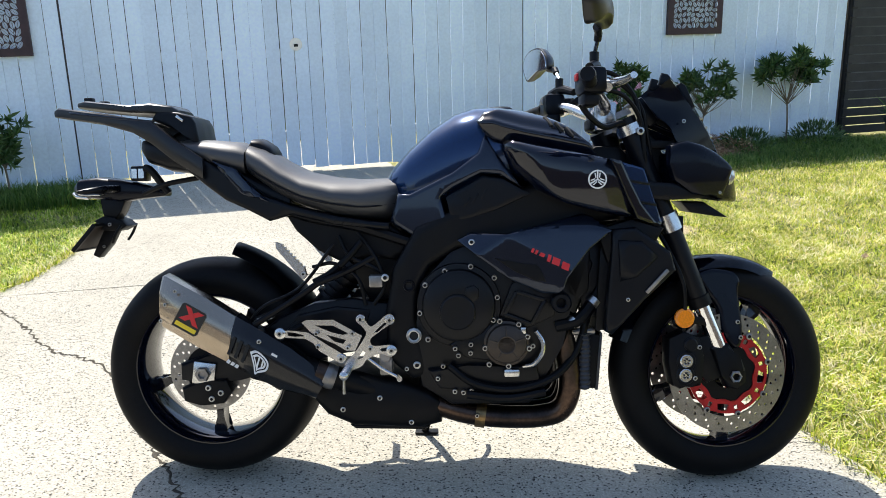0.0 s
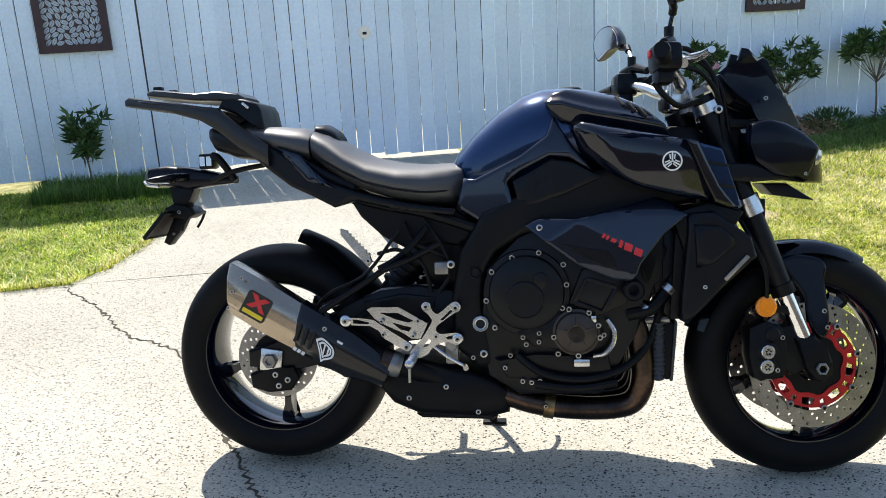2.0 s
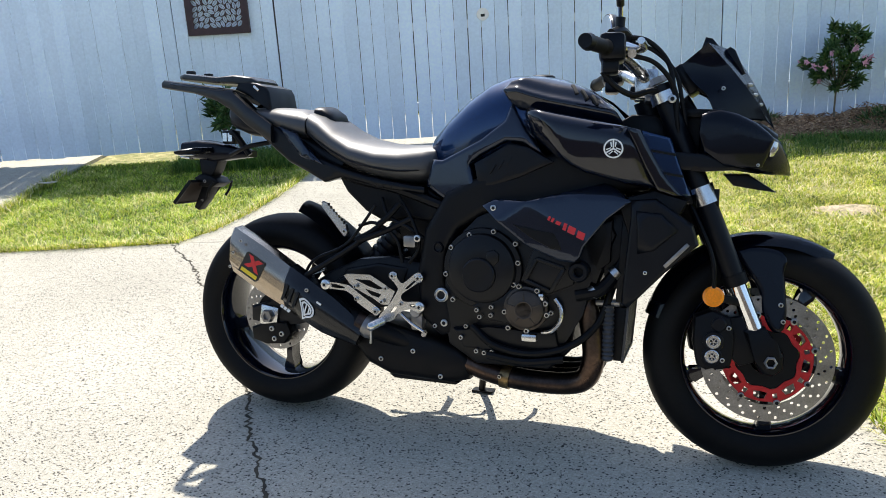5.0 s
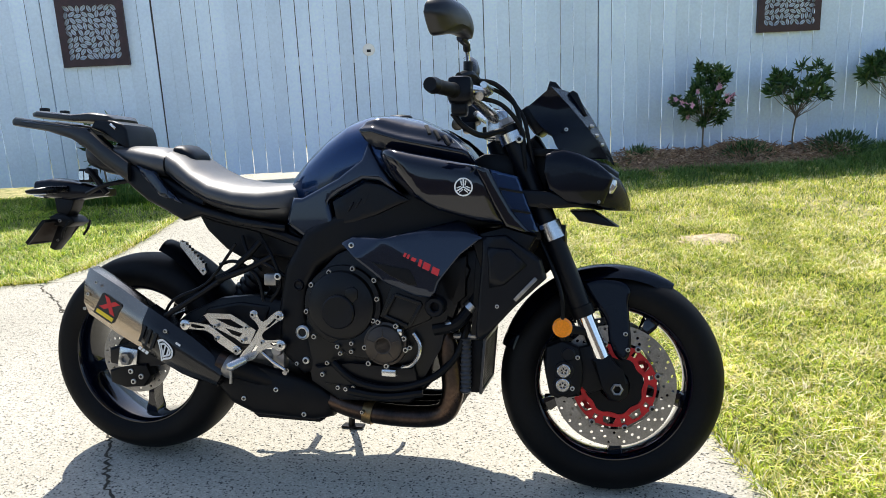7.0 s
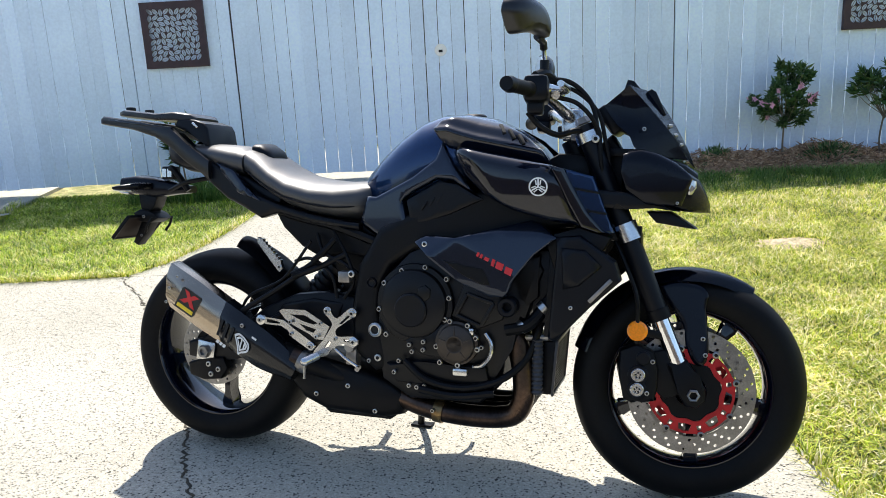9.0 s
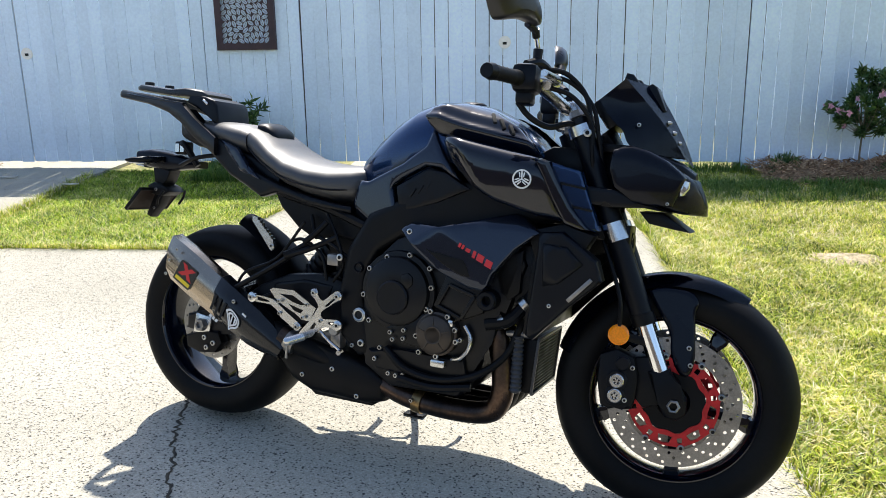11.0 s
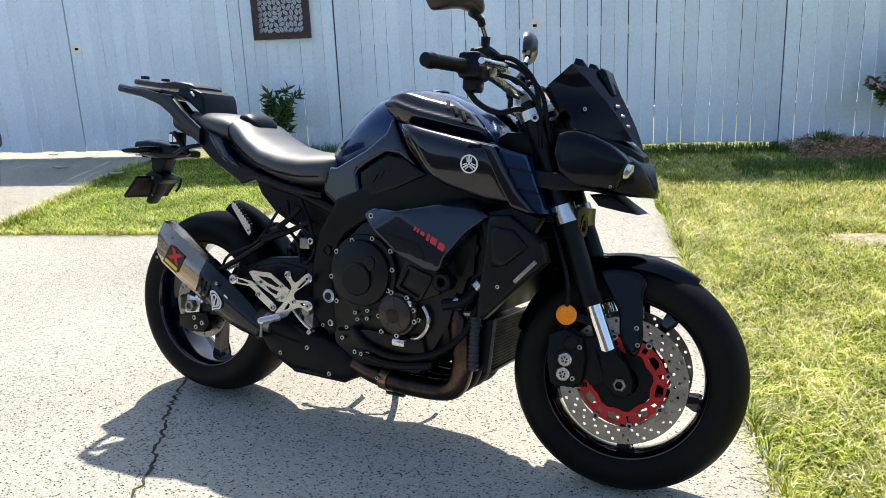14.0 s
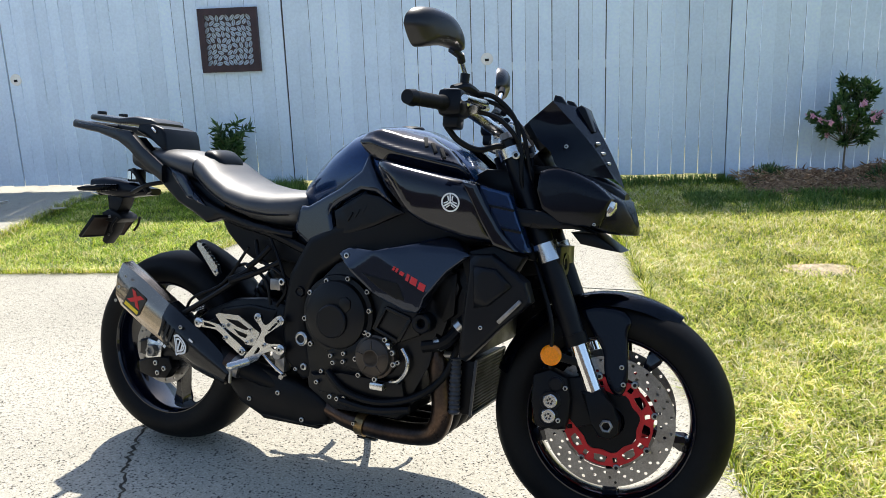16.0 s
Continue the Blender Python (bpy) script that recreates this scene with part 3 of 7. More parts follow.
def build_grass():
    rng = random.Random(21)
    spots = []

    def sow(x0, x1, y0, y1, per_m2):
        for _ in range(int((x1 - x0) * (y1 - y0) * per_m2)):
            x, y = rng.uniform(x0, x1), rng.uniform(y0, y1)
            if on_concrete(x, y):
                continue
            bare = noise.noise(Vector((x * 1.4, y * 1.4, 3.0))) + 0.5 * noise.noise(Vector((x * 5, y * 5, 1.0)))
            worn = max(0, 1 - math.hypot((x - 2.74) / 0.30, (y - 2.0) / 0.19))
            if bare > 0.42 and rng.random() < 0.55 or rng.random() < worn * 1.5:
                continue
            spots.append((x, y, ground_z(x, y) - 0.037))

    sow(1.69, 3.4, -1.6, 2.4, 15000)
    sow(1.66, 3.4, 2.4, 4.65, 9000)
    sow(3.4, 7.5, 0.2, 4.65, 6000)
    sow(3.4, 7.5, -1.6, 0.2, 2600)
    sow(1.74, 7.5, -4.5, -1.6, 1800)
    blades("lawn_grass", spots, GRASS, "short sunlit green lawn grass with straw-coloured blades", 0.032, 0.0058, 5, 1.6)
    spots = []
    sow(-2.85, -0.5, 1.95, 4.65, 8500)
    blades("lawn_grass", spots, LUSH, "lush green lawn grass between the two concrete strips", 0.036, 0.0060, 15, 1.5)
    edge = []
    for _ in range(5000):
        y = rng.uniform(-1.6, 3.6)
        edge.append((RIGHT_EDGE + abs(rng.gauss(0.0, 0.02)) + 0.005, y, ground_z(RIGHT_EDGE, y) - 0.03))
    for _ in range(2500):
        x = rng.uniform(-2.5, -1.0)
        edge.append((x, 1.985 + abs(rng.gauss(0, 0.02)), ground_z(0, 1.98) - 0.03))
    for _ in range(1700):
        t = rng.random()
        edge.append((-2.49 - 0.24 * t + abs(rng.gauss(0, 0.03)) - 0.02, 2.0 + 2.3 * t, ground_z(-2.5, 2.0 + 2.3 * t) - 0.03))
    for _ in range(2600):
        t = rng.random()
        edge.append((float(np.interp(2.0 + 2.2 * t, [q[1] for q in LEFT_EDGE], [q[0] for q in LEFT_EDGE])) - abs(rng.gauss(0, 0.02)), 2.0 + 2.2 * t, ground_z(-1, 2.0 + 2.2 * t) - 0.03))
    tufts = []
    for _ in range(240):
        y = rng.choice((-0.62, -0.68, -0.80, -0.98, -1.1)) + rng.gauss(0, 0.02)
        tufts.append((float(np.interp(-y, (0.36, 0.60, 0.95, 1.5), (-0.01, 0.06, 0.10, 0.05))) + rng.gauss(0, 0.006), y, 0.0))
    blades("crack_weeds", tufts, GRASS, "small yellowed weeds growing in the concrete crack", 0.016, 0.004, 9, 1.2)
    blades("edge_grass", edge, GRASS, "ragged green grass along the driveway's edge", 0.075, 0.005, 6, 1.0)
    bed = []
    for _ in range(5200):
        x = rng.uniform(-1.75, -0.75)
        y = rng.uniform(4.05, 4.62)
        bed.append((x, y, ground_z(x, y) - 0.03))
    verge = []
    for _ in range(15000):
        x = rng.uniform(2.4, 6.4)
        y = 4.0 + 0.10 * noise.noise(Vector((x * 1.7, 0.3, 2))) - abs(rng.gauss(0, 0.24))
        if noise.noise(Vector((x * 4, y * 4, 9))) > -0.3:
            verge.append((x, y, ground_z(x, y) - 0.045))
    for _ in range(6500):
        x, y = rng.uniform(4.75, 6.4), rng.uniform(3.9, 4.62)
        verge.append((x, y, ground_z(x, y) - 0.03))
    for _ in range(1500):
        x, y = rng.uniform(1.72, 2.95), rng.gauss(4.60, 0.07)
        verge.append((x, y, ground_z(x, y) - 0.03))
    blades("verge_grass", verge, WEEDS, "dark-green weedy grass along the front of the mulch bed", 0.085, 0.006, 8, 0.9)
    blades("bed_grass", bed, WEEDS, "long weedy grass in the shaded bed by the fence", 0.14, 0.006, 7, 0.6)


# ---- fence ----
FENCE_Y, FENCE_TOP, PITCH = 4.68, 2.02, 0.1145


def build_fence():
    fence = thing("wall_north", "white-painted vertical timber paling fence with weathered gaps", "fence", kind="structure")
    rng = random.Random(11)
    variants = []
    for k in range(6):
        bm = bmesh.new()
        box(bm, -0.0554 + 0.0009 * (k % 3), 0.0556 - 0.0009 * (k % 4), -0.008, 0.008, 0.0, 1.0, 0.0)
        variants.append(mesh_of("board", bm, SKY_TINTED_WHITE, 0))
    sections = ((-7.6, -3.453, 0.155, True), (-3.451, -1.752, 0.155, True), (-1.749, -0.887, 0.05, False), (-0.884, 0.9615, 0.150, True), (0.9635, 2.8665, 0.135, True), (2.870, 6.36, 0.06, False))
    for x0, x1, bottom, is_gate in sections:
        count = max(1, round((x1 - x0) / PITCH))
        pitch = (x1 - x0) / count
        for i in range(count):
            z = bottom + rng.uniform(-0.006, 0.006)
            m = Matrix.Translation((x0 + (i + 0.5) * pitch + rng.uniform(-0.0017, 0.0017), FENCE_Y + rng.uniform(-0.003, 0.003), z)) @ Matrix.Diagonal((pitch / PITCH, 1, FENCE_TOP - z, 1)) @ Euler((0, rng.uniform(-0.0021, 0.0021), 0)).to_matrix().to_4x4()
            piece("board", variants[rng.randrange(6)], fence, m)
        for z in (0.38, 1.05, 1.78):
            bm = bmesh.new()
            box(bm, x0 + 0.05, x1 - 0.05, FENCE_Y + 0.0115, FENCE_Y + 0.06, z, z + 0.07)
            part("rail", bm, RAIL_PAINT, fence, smooth=0)
    for x in (-3.452, -1.751, -0.885, 0.9625, 2.868, 6.37):
        bm = bmesh.new()
        box(bm, x - 0.042, x + 0.042, FENCE_Y + 0.013, FENCE_Y + 0.09, 0.20 if x in (-3.452, 0.9625) else -0.1, FENCE_TOP - 0.05, 0.004)
        part("post", bm, RAIL_PAINT if x == -3.452 else POST_WOOD, fence, smooth=0)
    # pale discs drawn for see-through latch holes, at the middle of each pair of gates
    for x, z in ((0.863, 1.155), (-3.38, 1.12)):
        latch = thing("latch_hole", "pale disc with a dark slot, drawn for a round hole through the white gate", "gate latch", "gate latches", at=pose(x, FENCE_Y - 0.012, z))
        bm = bmesh.new()
        lathe(bm, [(0.001, -0.003), (0.048, -0.003), (0.052, 0.0), (0.052, 0.004), (0.001, 0.004)], n=28)
        part("plate", bm, CREAM_DISC, latch)
        bm = bmesh.new()
        box(bm, -0.017, 0.017, -0.0065, -0.0032, -0.020, 0.002, 0.001)
        part("finger_slot", bm, DARK_HOLE, latch)
    # black slat screen beyond the white fence
    screen = thing("wall_east", "black-stained horizontal slat screen fence", "fence", kind="structure")
    bm = bmesh.new()
    box(bm, 0, 2.6, -0.011, 0.011, 0, 0.078)
    slat = mesh_of("slat", bm, BLACK_SLAT, 0)
    for i in range(22):
        piece("slat", slat, screen, Matrix.Translation((6.41, FENCE_Y - 0.03, 0.10 + i * 0.09)))
    for x in (6.44, 7.6, 8.8):
        bm = bmesh.new()
        box(bm, x - 0.04, x + 0.04, FENCE_Y - 0.018, FENCE_Y + 0.06, -0.1, 2.1)
        part("post", bm, BLACK_SLAT, screen, smooth=0)


def leaf_panel(x0, x1, z0, z1, seed):
    """A dark square screen with leaf shapes cut out of it."""
    rng = random.Random(seed)
    w, h, rim = x1 - x0, z1 - z0, 0.055
    root = thing("wall_panel", "square dark-brown metal wall panel with cut-out leaves, hung on the white fence", "wall art", "leaf panels", at=pose(x0, FENCE_Y - 0.045, z0))
    pts = [Vector(q) for q in ((0, 0), (w, 0), (w, h), (0, h))]
    edges = [(0, 1), (1, 2), (2, 3), (3, 0)]
    holes = []
    # leaves pushed apart until they lie close together without touching
    nr = np.random.default_rng(seed)
    cols, rows = round((w - 2 * rim) / 0.0485), round((h - 2 * rim) / 0.0485)
    gx, gz = np.meshgrid(np.arange(cols), np.arange(rows))
    pos = np.stack([rim + (gx.ravel() + 0.5) * (w - 2 * rim) / cols, rim + (gz.ravel() + 0.5) * (h - 2 * rim) / rows], 1) + nr.uniform(-0.012, 0.012, (cols * rows, 2))
    ang = nr.uniform(0, math.pi, cols * rows)
    for turn in range(500):
        if turn % 25 == 0:
            near = np.argsort(np.linalg.norm(pos[:, None] - pos[None], axis=2), axis=1)[:, 1:13]
        grow = min(1, 0.55 + 0.45 * turn / 320)
        offs = 0.0325 * grow * np.array([-0.76, -0.42, 0, 0.42, 0.76])
        rads = 0.0176 * grow * np.array([0.42, 0.82, 1, 0.82, 0.42])
        d = np.stack([np.cos(ang), np.sin(ang)], 1)
        c = pos[:, None, :] + d[:, None, :] * offs[None, :, None]
        gap = c[:, None, :, None, :] - c[near][:, :, None, :, :]
        dist = np.linalg.norm(gap, axis=4) + 1e-9
        push = np.maximum(0, rads[:, None] + rads[None, :] + 0.0022 - dist)
        force = (gap / dist[..., None] * push[..., None]).sum(axis=(1, 3))
        force += 2 * np.maximum(0, rim + rads[None, :, None] - c)
        force -= 2 * np.maximum(0, c - (np.array([w, h]) - rim - rads[:, None])[None])
        side = np.stack([-d[:, 1], d[:, 0]], 1)
        ang = ang + np.clip(((force * side[:, None, :]).sum(2) * offs).sum(1) * 250, -0.15, 0.15)
        pos = pos + np.clip(force.sum(1) * 0.15, -0.004, 0.004)
    for (cx, cz), a in zip(pos, ang):
        c = Vector((cx, cz))
        d = Vector((math.cos(a), math.sin(a)))
        s = Vector((-d.y, d.x))
        size = rng.uniform(0.0320, 0.0340)
        for sign in (1, -1):
            half = [c + d * size * t + s * sign * (0.0009 + 0.0163 * max(0, math.cos(math.pi / 2 * t)) ** 0.8) for t in (-0.97, -0.7, -0.35, 0, 0.35, 0.7, 0.97)]
            half += [c + d * size * t + s * sign * 0.0007 for t in (0.8, -0.8)]
            hf = [(q.x, q.y) for q in half]
            k = len(pts)
            pts += [Vector(q) for q in hf]
            edges += [(k + i, k + (i + 1) % len(hf)) for i in range(len(hf))]
            holes.append((c, hf))
    out = delaunay_2d_cdt(pts, edges, [], 1, 1e-6)
    bm = bmesh.new()
    vs = [bm.verts.new((q.x, 0, q.y)) for q in out[0]]
    for fc in out[2]:
        mid = sum((out[0][i] for i in fc), Vector((0, 0))) / len(fc)
        if any((mid - c).length < 0.04 and inside(mid.x, mid.y, hf) for c, hf in holes):
            continue
        bm.faces.new([vs[i] for i in fc])
    ext = bmesh.ops.extrude_edge_only(bm, edges=[e for e in bm.edges if e.is_boundary])
    for g in ext["geom"]:
        if isinstance(g, bmesh.types.BMVert):
            g.co.y += 0.004
    part("leaf_screen", bm, RUST_BROWN, root, smooth=0)
    bm = bmesh.new()
    for a in ((0, w, 0, 0.012), (0, w, h - 0.012, h), (0, 0.012, 0.012, h - 0.012), (w - 0.012, w, 0.012, h - 0.012)):
        box(bm, a[0], a[1], 0.0045, 0.034, a[2], a[3], 0.001)
    part("frame", bm, RUST_BROWN, root, smooth=0)


def build_litter():
    """A worn patch of bare soil in the lawn and a few dry leaves."""
    bm = bmesh.new()
    ring = []
    for k in range(28):
        a = 2 * math.pi * k / 28
        r = 1 + 0.5 * noise.noise(Vector((math.cos(a) * 2.6, math.sin(a) * 2.6, 4.0)))
        ring.append((2.74 + 0.25 * r * math.cos(a), 2.0 + 0.15 * r * math.sin(a)))
    top = bm.verts.new((2.74, 2.0, ground_z(2.74, 2.0) - 0.021))
    mid = [bm.verts.new((2.74 + (x - 2.74) * 0.6, 2.0 + (y - 2.0) * 0.6, ground_z(x, y) - 0.024)) for x, y in ring]
    rim = [bm.verts.new((x, y, ground_z(x, y) - 0.040)) for x, y in ring]
    for k in range(28):
        j = (k + 1) % 28
        bm.faces.new((top, mid[k], mid[j]))
        bm.faces.new((mid[k], rim[k], rim[j], mid[j]))
    solo("bare_soil", bm, DRY_SOIL, "small bare patch of dry tan soil in the lawn", "soil", kind="structure")
    for x, y, turn, size, lift, label in ((3.287, 1.05, 40, 0.050, 0.012, "dry brown leaf lying on the lawn"), (-2.60, 3.746, 10, 0.07, 0.02, "pale dry leaf at the edge of the lawn"),
                                          (-3.37, 4.131, 5, 0.085, 0.004, "pale dry leaf on the shaded concrete"), (-3.9, 4.80, 20, 0.045, 0.004, "brown dry leaf on the concrete below the gate")):
        bm = bmesh.new()
        rows = []
        for k in range(7):
            t = -1 + 2 * k / 6
            w = 0.32 * (1 - abs(t) ** 1.8) + 0.02
            rows.append([bm.verts.new((size * t, size * q * w, size * (0.16 * q * q + 0.10 * t * t))) for q in (-1, 0, 1)])
        for a, b in zip(rows, rows[1:]):
            for q in range(2):
                bm.faces.new((a[q], b[q], b[q + 1], a[q + 1]))
        bmesh.ops.solidify(bm, geom=list(bm.faces), thickness=0.0008)
        leaf = solo("fallen_leaf", bm, DRY_LEAF if "brown" in label else CREAM_DISC, label, "leaf", "fallen leaves")
        leaf.matrix_world = pose(x, y, ground_z(x, y) + lift, 0, 0, turn)


def build_car():
    """A parked car of which little more than the front corner comes into view; it points towards the fence."""
    car = thing("car", "silver-white car with black wheel arches parked on the concrete", "car", at=pose(-3.80, 0.9, ground_z(0, 1.2)))
    bm = bmesh.new()
    loft(bm, [[(x, y, z) for y, x, z in oval(y, z0, z1, hw, 40, 5)] for y, z0, z1, hw in
              ((-2.12, 0.55, 0.80, 0.66), (-2.06, 0.48, 0.92, 0.80), (-1.8, 0.40, 0.98, 0.89), (0.0, 0.38, 0.98, 0.90), (1.2, 0.45, 0.95, 0.90), (1.75, 0.54, 0.86, 0.90), (1.98, 0.56, 0.80, 0.86), (2.06, 0.58, 0.74, 0.74))])
    body = part("body", bm, CAR_PAINT, car)
    bm = bmesh.new()
    loft(bm, [[(x, y, z) for y, x, z in oval(y, z0, z1, hw, 40, 4)] for y, z0, z1, hw in ((-1.95, 0.95, 1.0, 0.70), (-1.55, 0.95, 1.42, 0.68), (-0.6, 0.95, 1.50, 0.70), (0.25, 0.95, 1.44, 0.68), (0.95, 0.93, 0.98, 0.66))])
    part("window_band", bm, SMOKE, body, "dark tinted windows")
    for y0, y1, label in ((1.70, 2.10, "black plastic front bumper"), (-2.16, -1.75, "black plastic rear bumper")):
        bm = bmesh.new()
        ys = [y0 + (y1 - y0) * k / 5 for k in range(6)]
        loft(bm, [[(x, y, z) for y, x, z in oval(y, 0.40, 0.60, 0.915 - 1.0 * max(0, abs(y) - 1.92) ** 1.2, 36, 5)] for y in ys])
        part("bumper", bm, SATIN_BLACK, car, label)
    for x in (-0.905, 0.905):
        s = 1 if x > 0 else -1
        for y in (1.47, -1.36):
            bm = bmesh.new()
            lathe(bm, [(0.30, 0.0), (0.40, 0.0), (0.41, s * 0.010), (0.39, s * 0.020), (0.30, s * 0.016)], (x - s * 0.012, y, 0.335), 40, closed=True, axis="x")
            part("wheel_arch", bm, SATIN_BLACK, body)
            bm = bmesh.new()
            lathe(bm, [(0.215, -0.09), (0.30, -0.105), (0.325, -0.085), (0.335, -0.04), (0.335, 0.04), (0.325, 0.085), (0.30, 0.105), (0.215, 0.09)], (x - s * 0.125, y, 0.335), 48, closed=True, axis="x")
            tyre = part("tyre", bm, RUBBER, car, "black rubber tyre")
            bm = bmesh.new()
            lathe(bm, [(0.001, s * 0.075), (0.05, s * 0.080), (0.07, s * 0.060), (0.19, s * 0.070), (0.216, s * 0.088), (0.22, s * 0.060), (0.001, s * 0.030)], (x - s * 0.125, y, 0.335), 40, axis="x")
            part("rim", bm, ALLOY_GREY, tyre, "grey alloy rim")
        bm = bmesh.new()
        box(bm, s * 0.60 - 0.14, s * 0.60 + 0.14, 1.90, 2.02, 0.64, 0.74, 0.02)
        part("headlight", bm, LAMP_GLASS, body, "clear headlight")


def build_back_yard():
    """A plain dark hedge-green wall that closes the yard behind the fence."""
    bm = bmesh.new()
    box(bm, -14, 14, 9.0, 9.3, 0, 3.2)
    bm2 = bmesh.new()
    box(bm2, -18, 18, -9.4, -9.1, 0, 2.5)
    solo("wall_south", bm2, HOUSE_WALL, "plain dark-brown house wall across the driveway", "wall", kind="structure", smooth=0)
    solo("wall_back", bm, YARD_WALL, "plain dark wall closing the yard behind the fence", "wall", kind="structure", smooth=0)


# ---- plants ----
def leaves_mesh(bm, spots, length, width, rng):
    for q, d in spots:
        d = d.normalized()
        s = d.cross(Vector((rng.uniform(-1, 1), rng.uniform(-1, 1), rng.uniform(-0.3, 1)))).normalized()
        n = s.cross(d)
        l, w = length * rng.uniform(0.7, 1.25), width * rng.uniform(0.7, 1.2)
        v = [bm.verts.new(q), bm.verts.new(q + d * l * 0.45 + s * w / 2 + n * 0.004), bm.verts.new(q + d * l - n * l * 0.12), bm.verts.new(q + d * l * 0.45 - s * w / 2 + n * 0.004)]
        bm.faces.new(v)


def shrub(name, x, y, stem_top, crown_z, rx, rz, count, seed, flowers=0, leaf=(0.068, 0.021), label="", open_crown=False):
    rng = random.Random(seed)
    z0 = ground_z(x, y) - 0.04
    root = thing(name, label, "shrub", "garden shrubs", at=pose(x, y, z0))
    bm = bmesh.new()
    top = Vector((rng.uniform(-0.03, 0.03), 0, stem_top))
    tube(bm, [(0, 0, 0), (rng.uniform(-0.012, 0.012), 0.01, stem_top * 0.5), top], [0.010, 0.008, 0.007], 7)
    part("trunk", bm, BARK, root)
    wood, green = bmesh.new(), bmesh.new()
    spots, tips = [], []
    clusters = 30 if open_crown else 36
    for _ in range(clusters):
        a, e = rng.uniform(0, 2 * math.pi), math.asin(rng.uniform(-0.5 if open_crown else -0.95, 1.0))
        far = rng.uniform(0.45, 1.0)
        end = Vector((math.cos(a) * math.cos(e) * rx * far, math.sin(a) * math.cos(e) * rx * 0.8 * far, crown_z + math.sin(e) * rz * far))
        base = top * rng.uniform(0.86, 1.0)
        mid = base * 0.45 + end * 0.55 + Vector((0, 0, -0.02))
        tube(wood, [base, mid, end], [0.0036, 0.0026, 0.0016], 5)
        tips.append(end)
        out = (end - top).normalized()
        for _ in range(count // clusters):
            d = out * rng.uniform(0.1, 1.0) + Vector((rng.uniform(-1, 1), rng.uniform(-1, 1), rng.uniform(-0.7, 0.9)))
            spots.append((end - out * rng.uniform(0, 0.05) + Vector((rng.gauss(0, 0.010), rng.gauss(0, 0.010), rng.gauss(0, 0.012))), d))
    leaves_mesh(green, spots, leaf[0], leaf[1], rng)
    crown = part("crown", green, LEAF, root, smooth=0)
    part("branch", wood, BARK, crown)
    if flowers:
        for _ in range(flowers):
            pink = bmesh.new()
            q = rng.choice(tips) + Vector((rng.gauss(0, 0.03), -0.05 + rng.gauss(0, 0.03), rng.gauss(0.03, 0.03)))
            for j in range(5):
                a = j * 1.257 + rng.uniform(-0.2, 0.2)
                leaves_mesh(pink, [(q, Vector((math.cos(a), -0.5, math.sin(a))))], 0.036, 0.026, rng)
            part("flower", pink, PETAL, crown, "pink blossom", smooth=0)
    return root


def low_bush(x, y, rx, rz, count, seed, label):
    rng = random.Random(seed)
    bm = bmesh.new()
    spots = []
    for _ in range(count):
        a, e = rng.uniform(0, 2 * math.pi), rng.uniform(0.0, 1.45)
        r = rng.uniform(0.35, 1.0) ** 0.5
        q = Vector((math.cos(a) * math.cos(e) * rx * r, math.sin(a) * math.cos(e) * rx * 0.6 * r, math.sin(e) * rz * r))
        spots.append((q, q * 2 + Vector((rng.uniform(-0.2, 0.2), rng.uniform(-0.2, 0.2), rng.uniform(0, 0.25)))))
    leaves_mesh(bm, spots, 0.05, 0.012, rng)
    ob = solo("low_bush", bm, LEAF, label, "bush", "garden shrubs", smooth=0)
    ob.matrix_world = pose(x, y, ground_z(x, y) - 0.03)


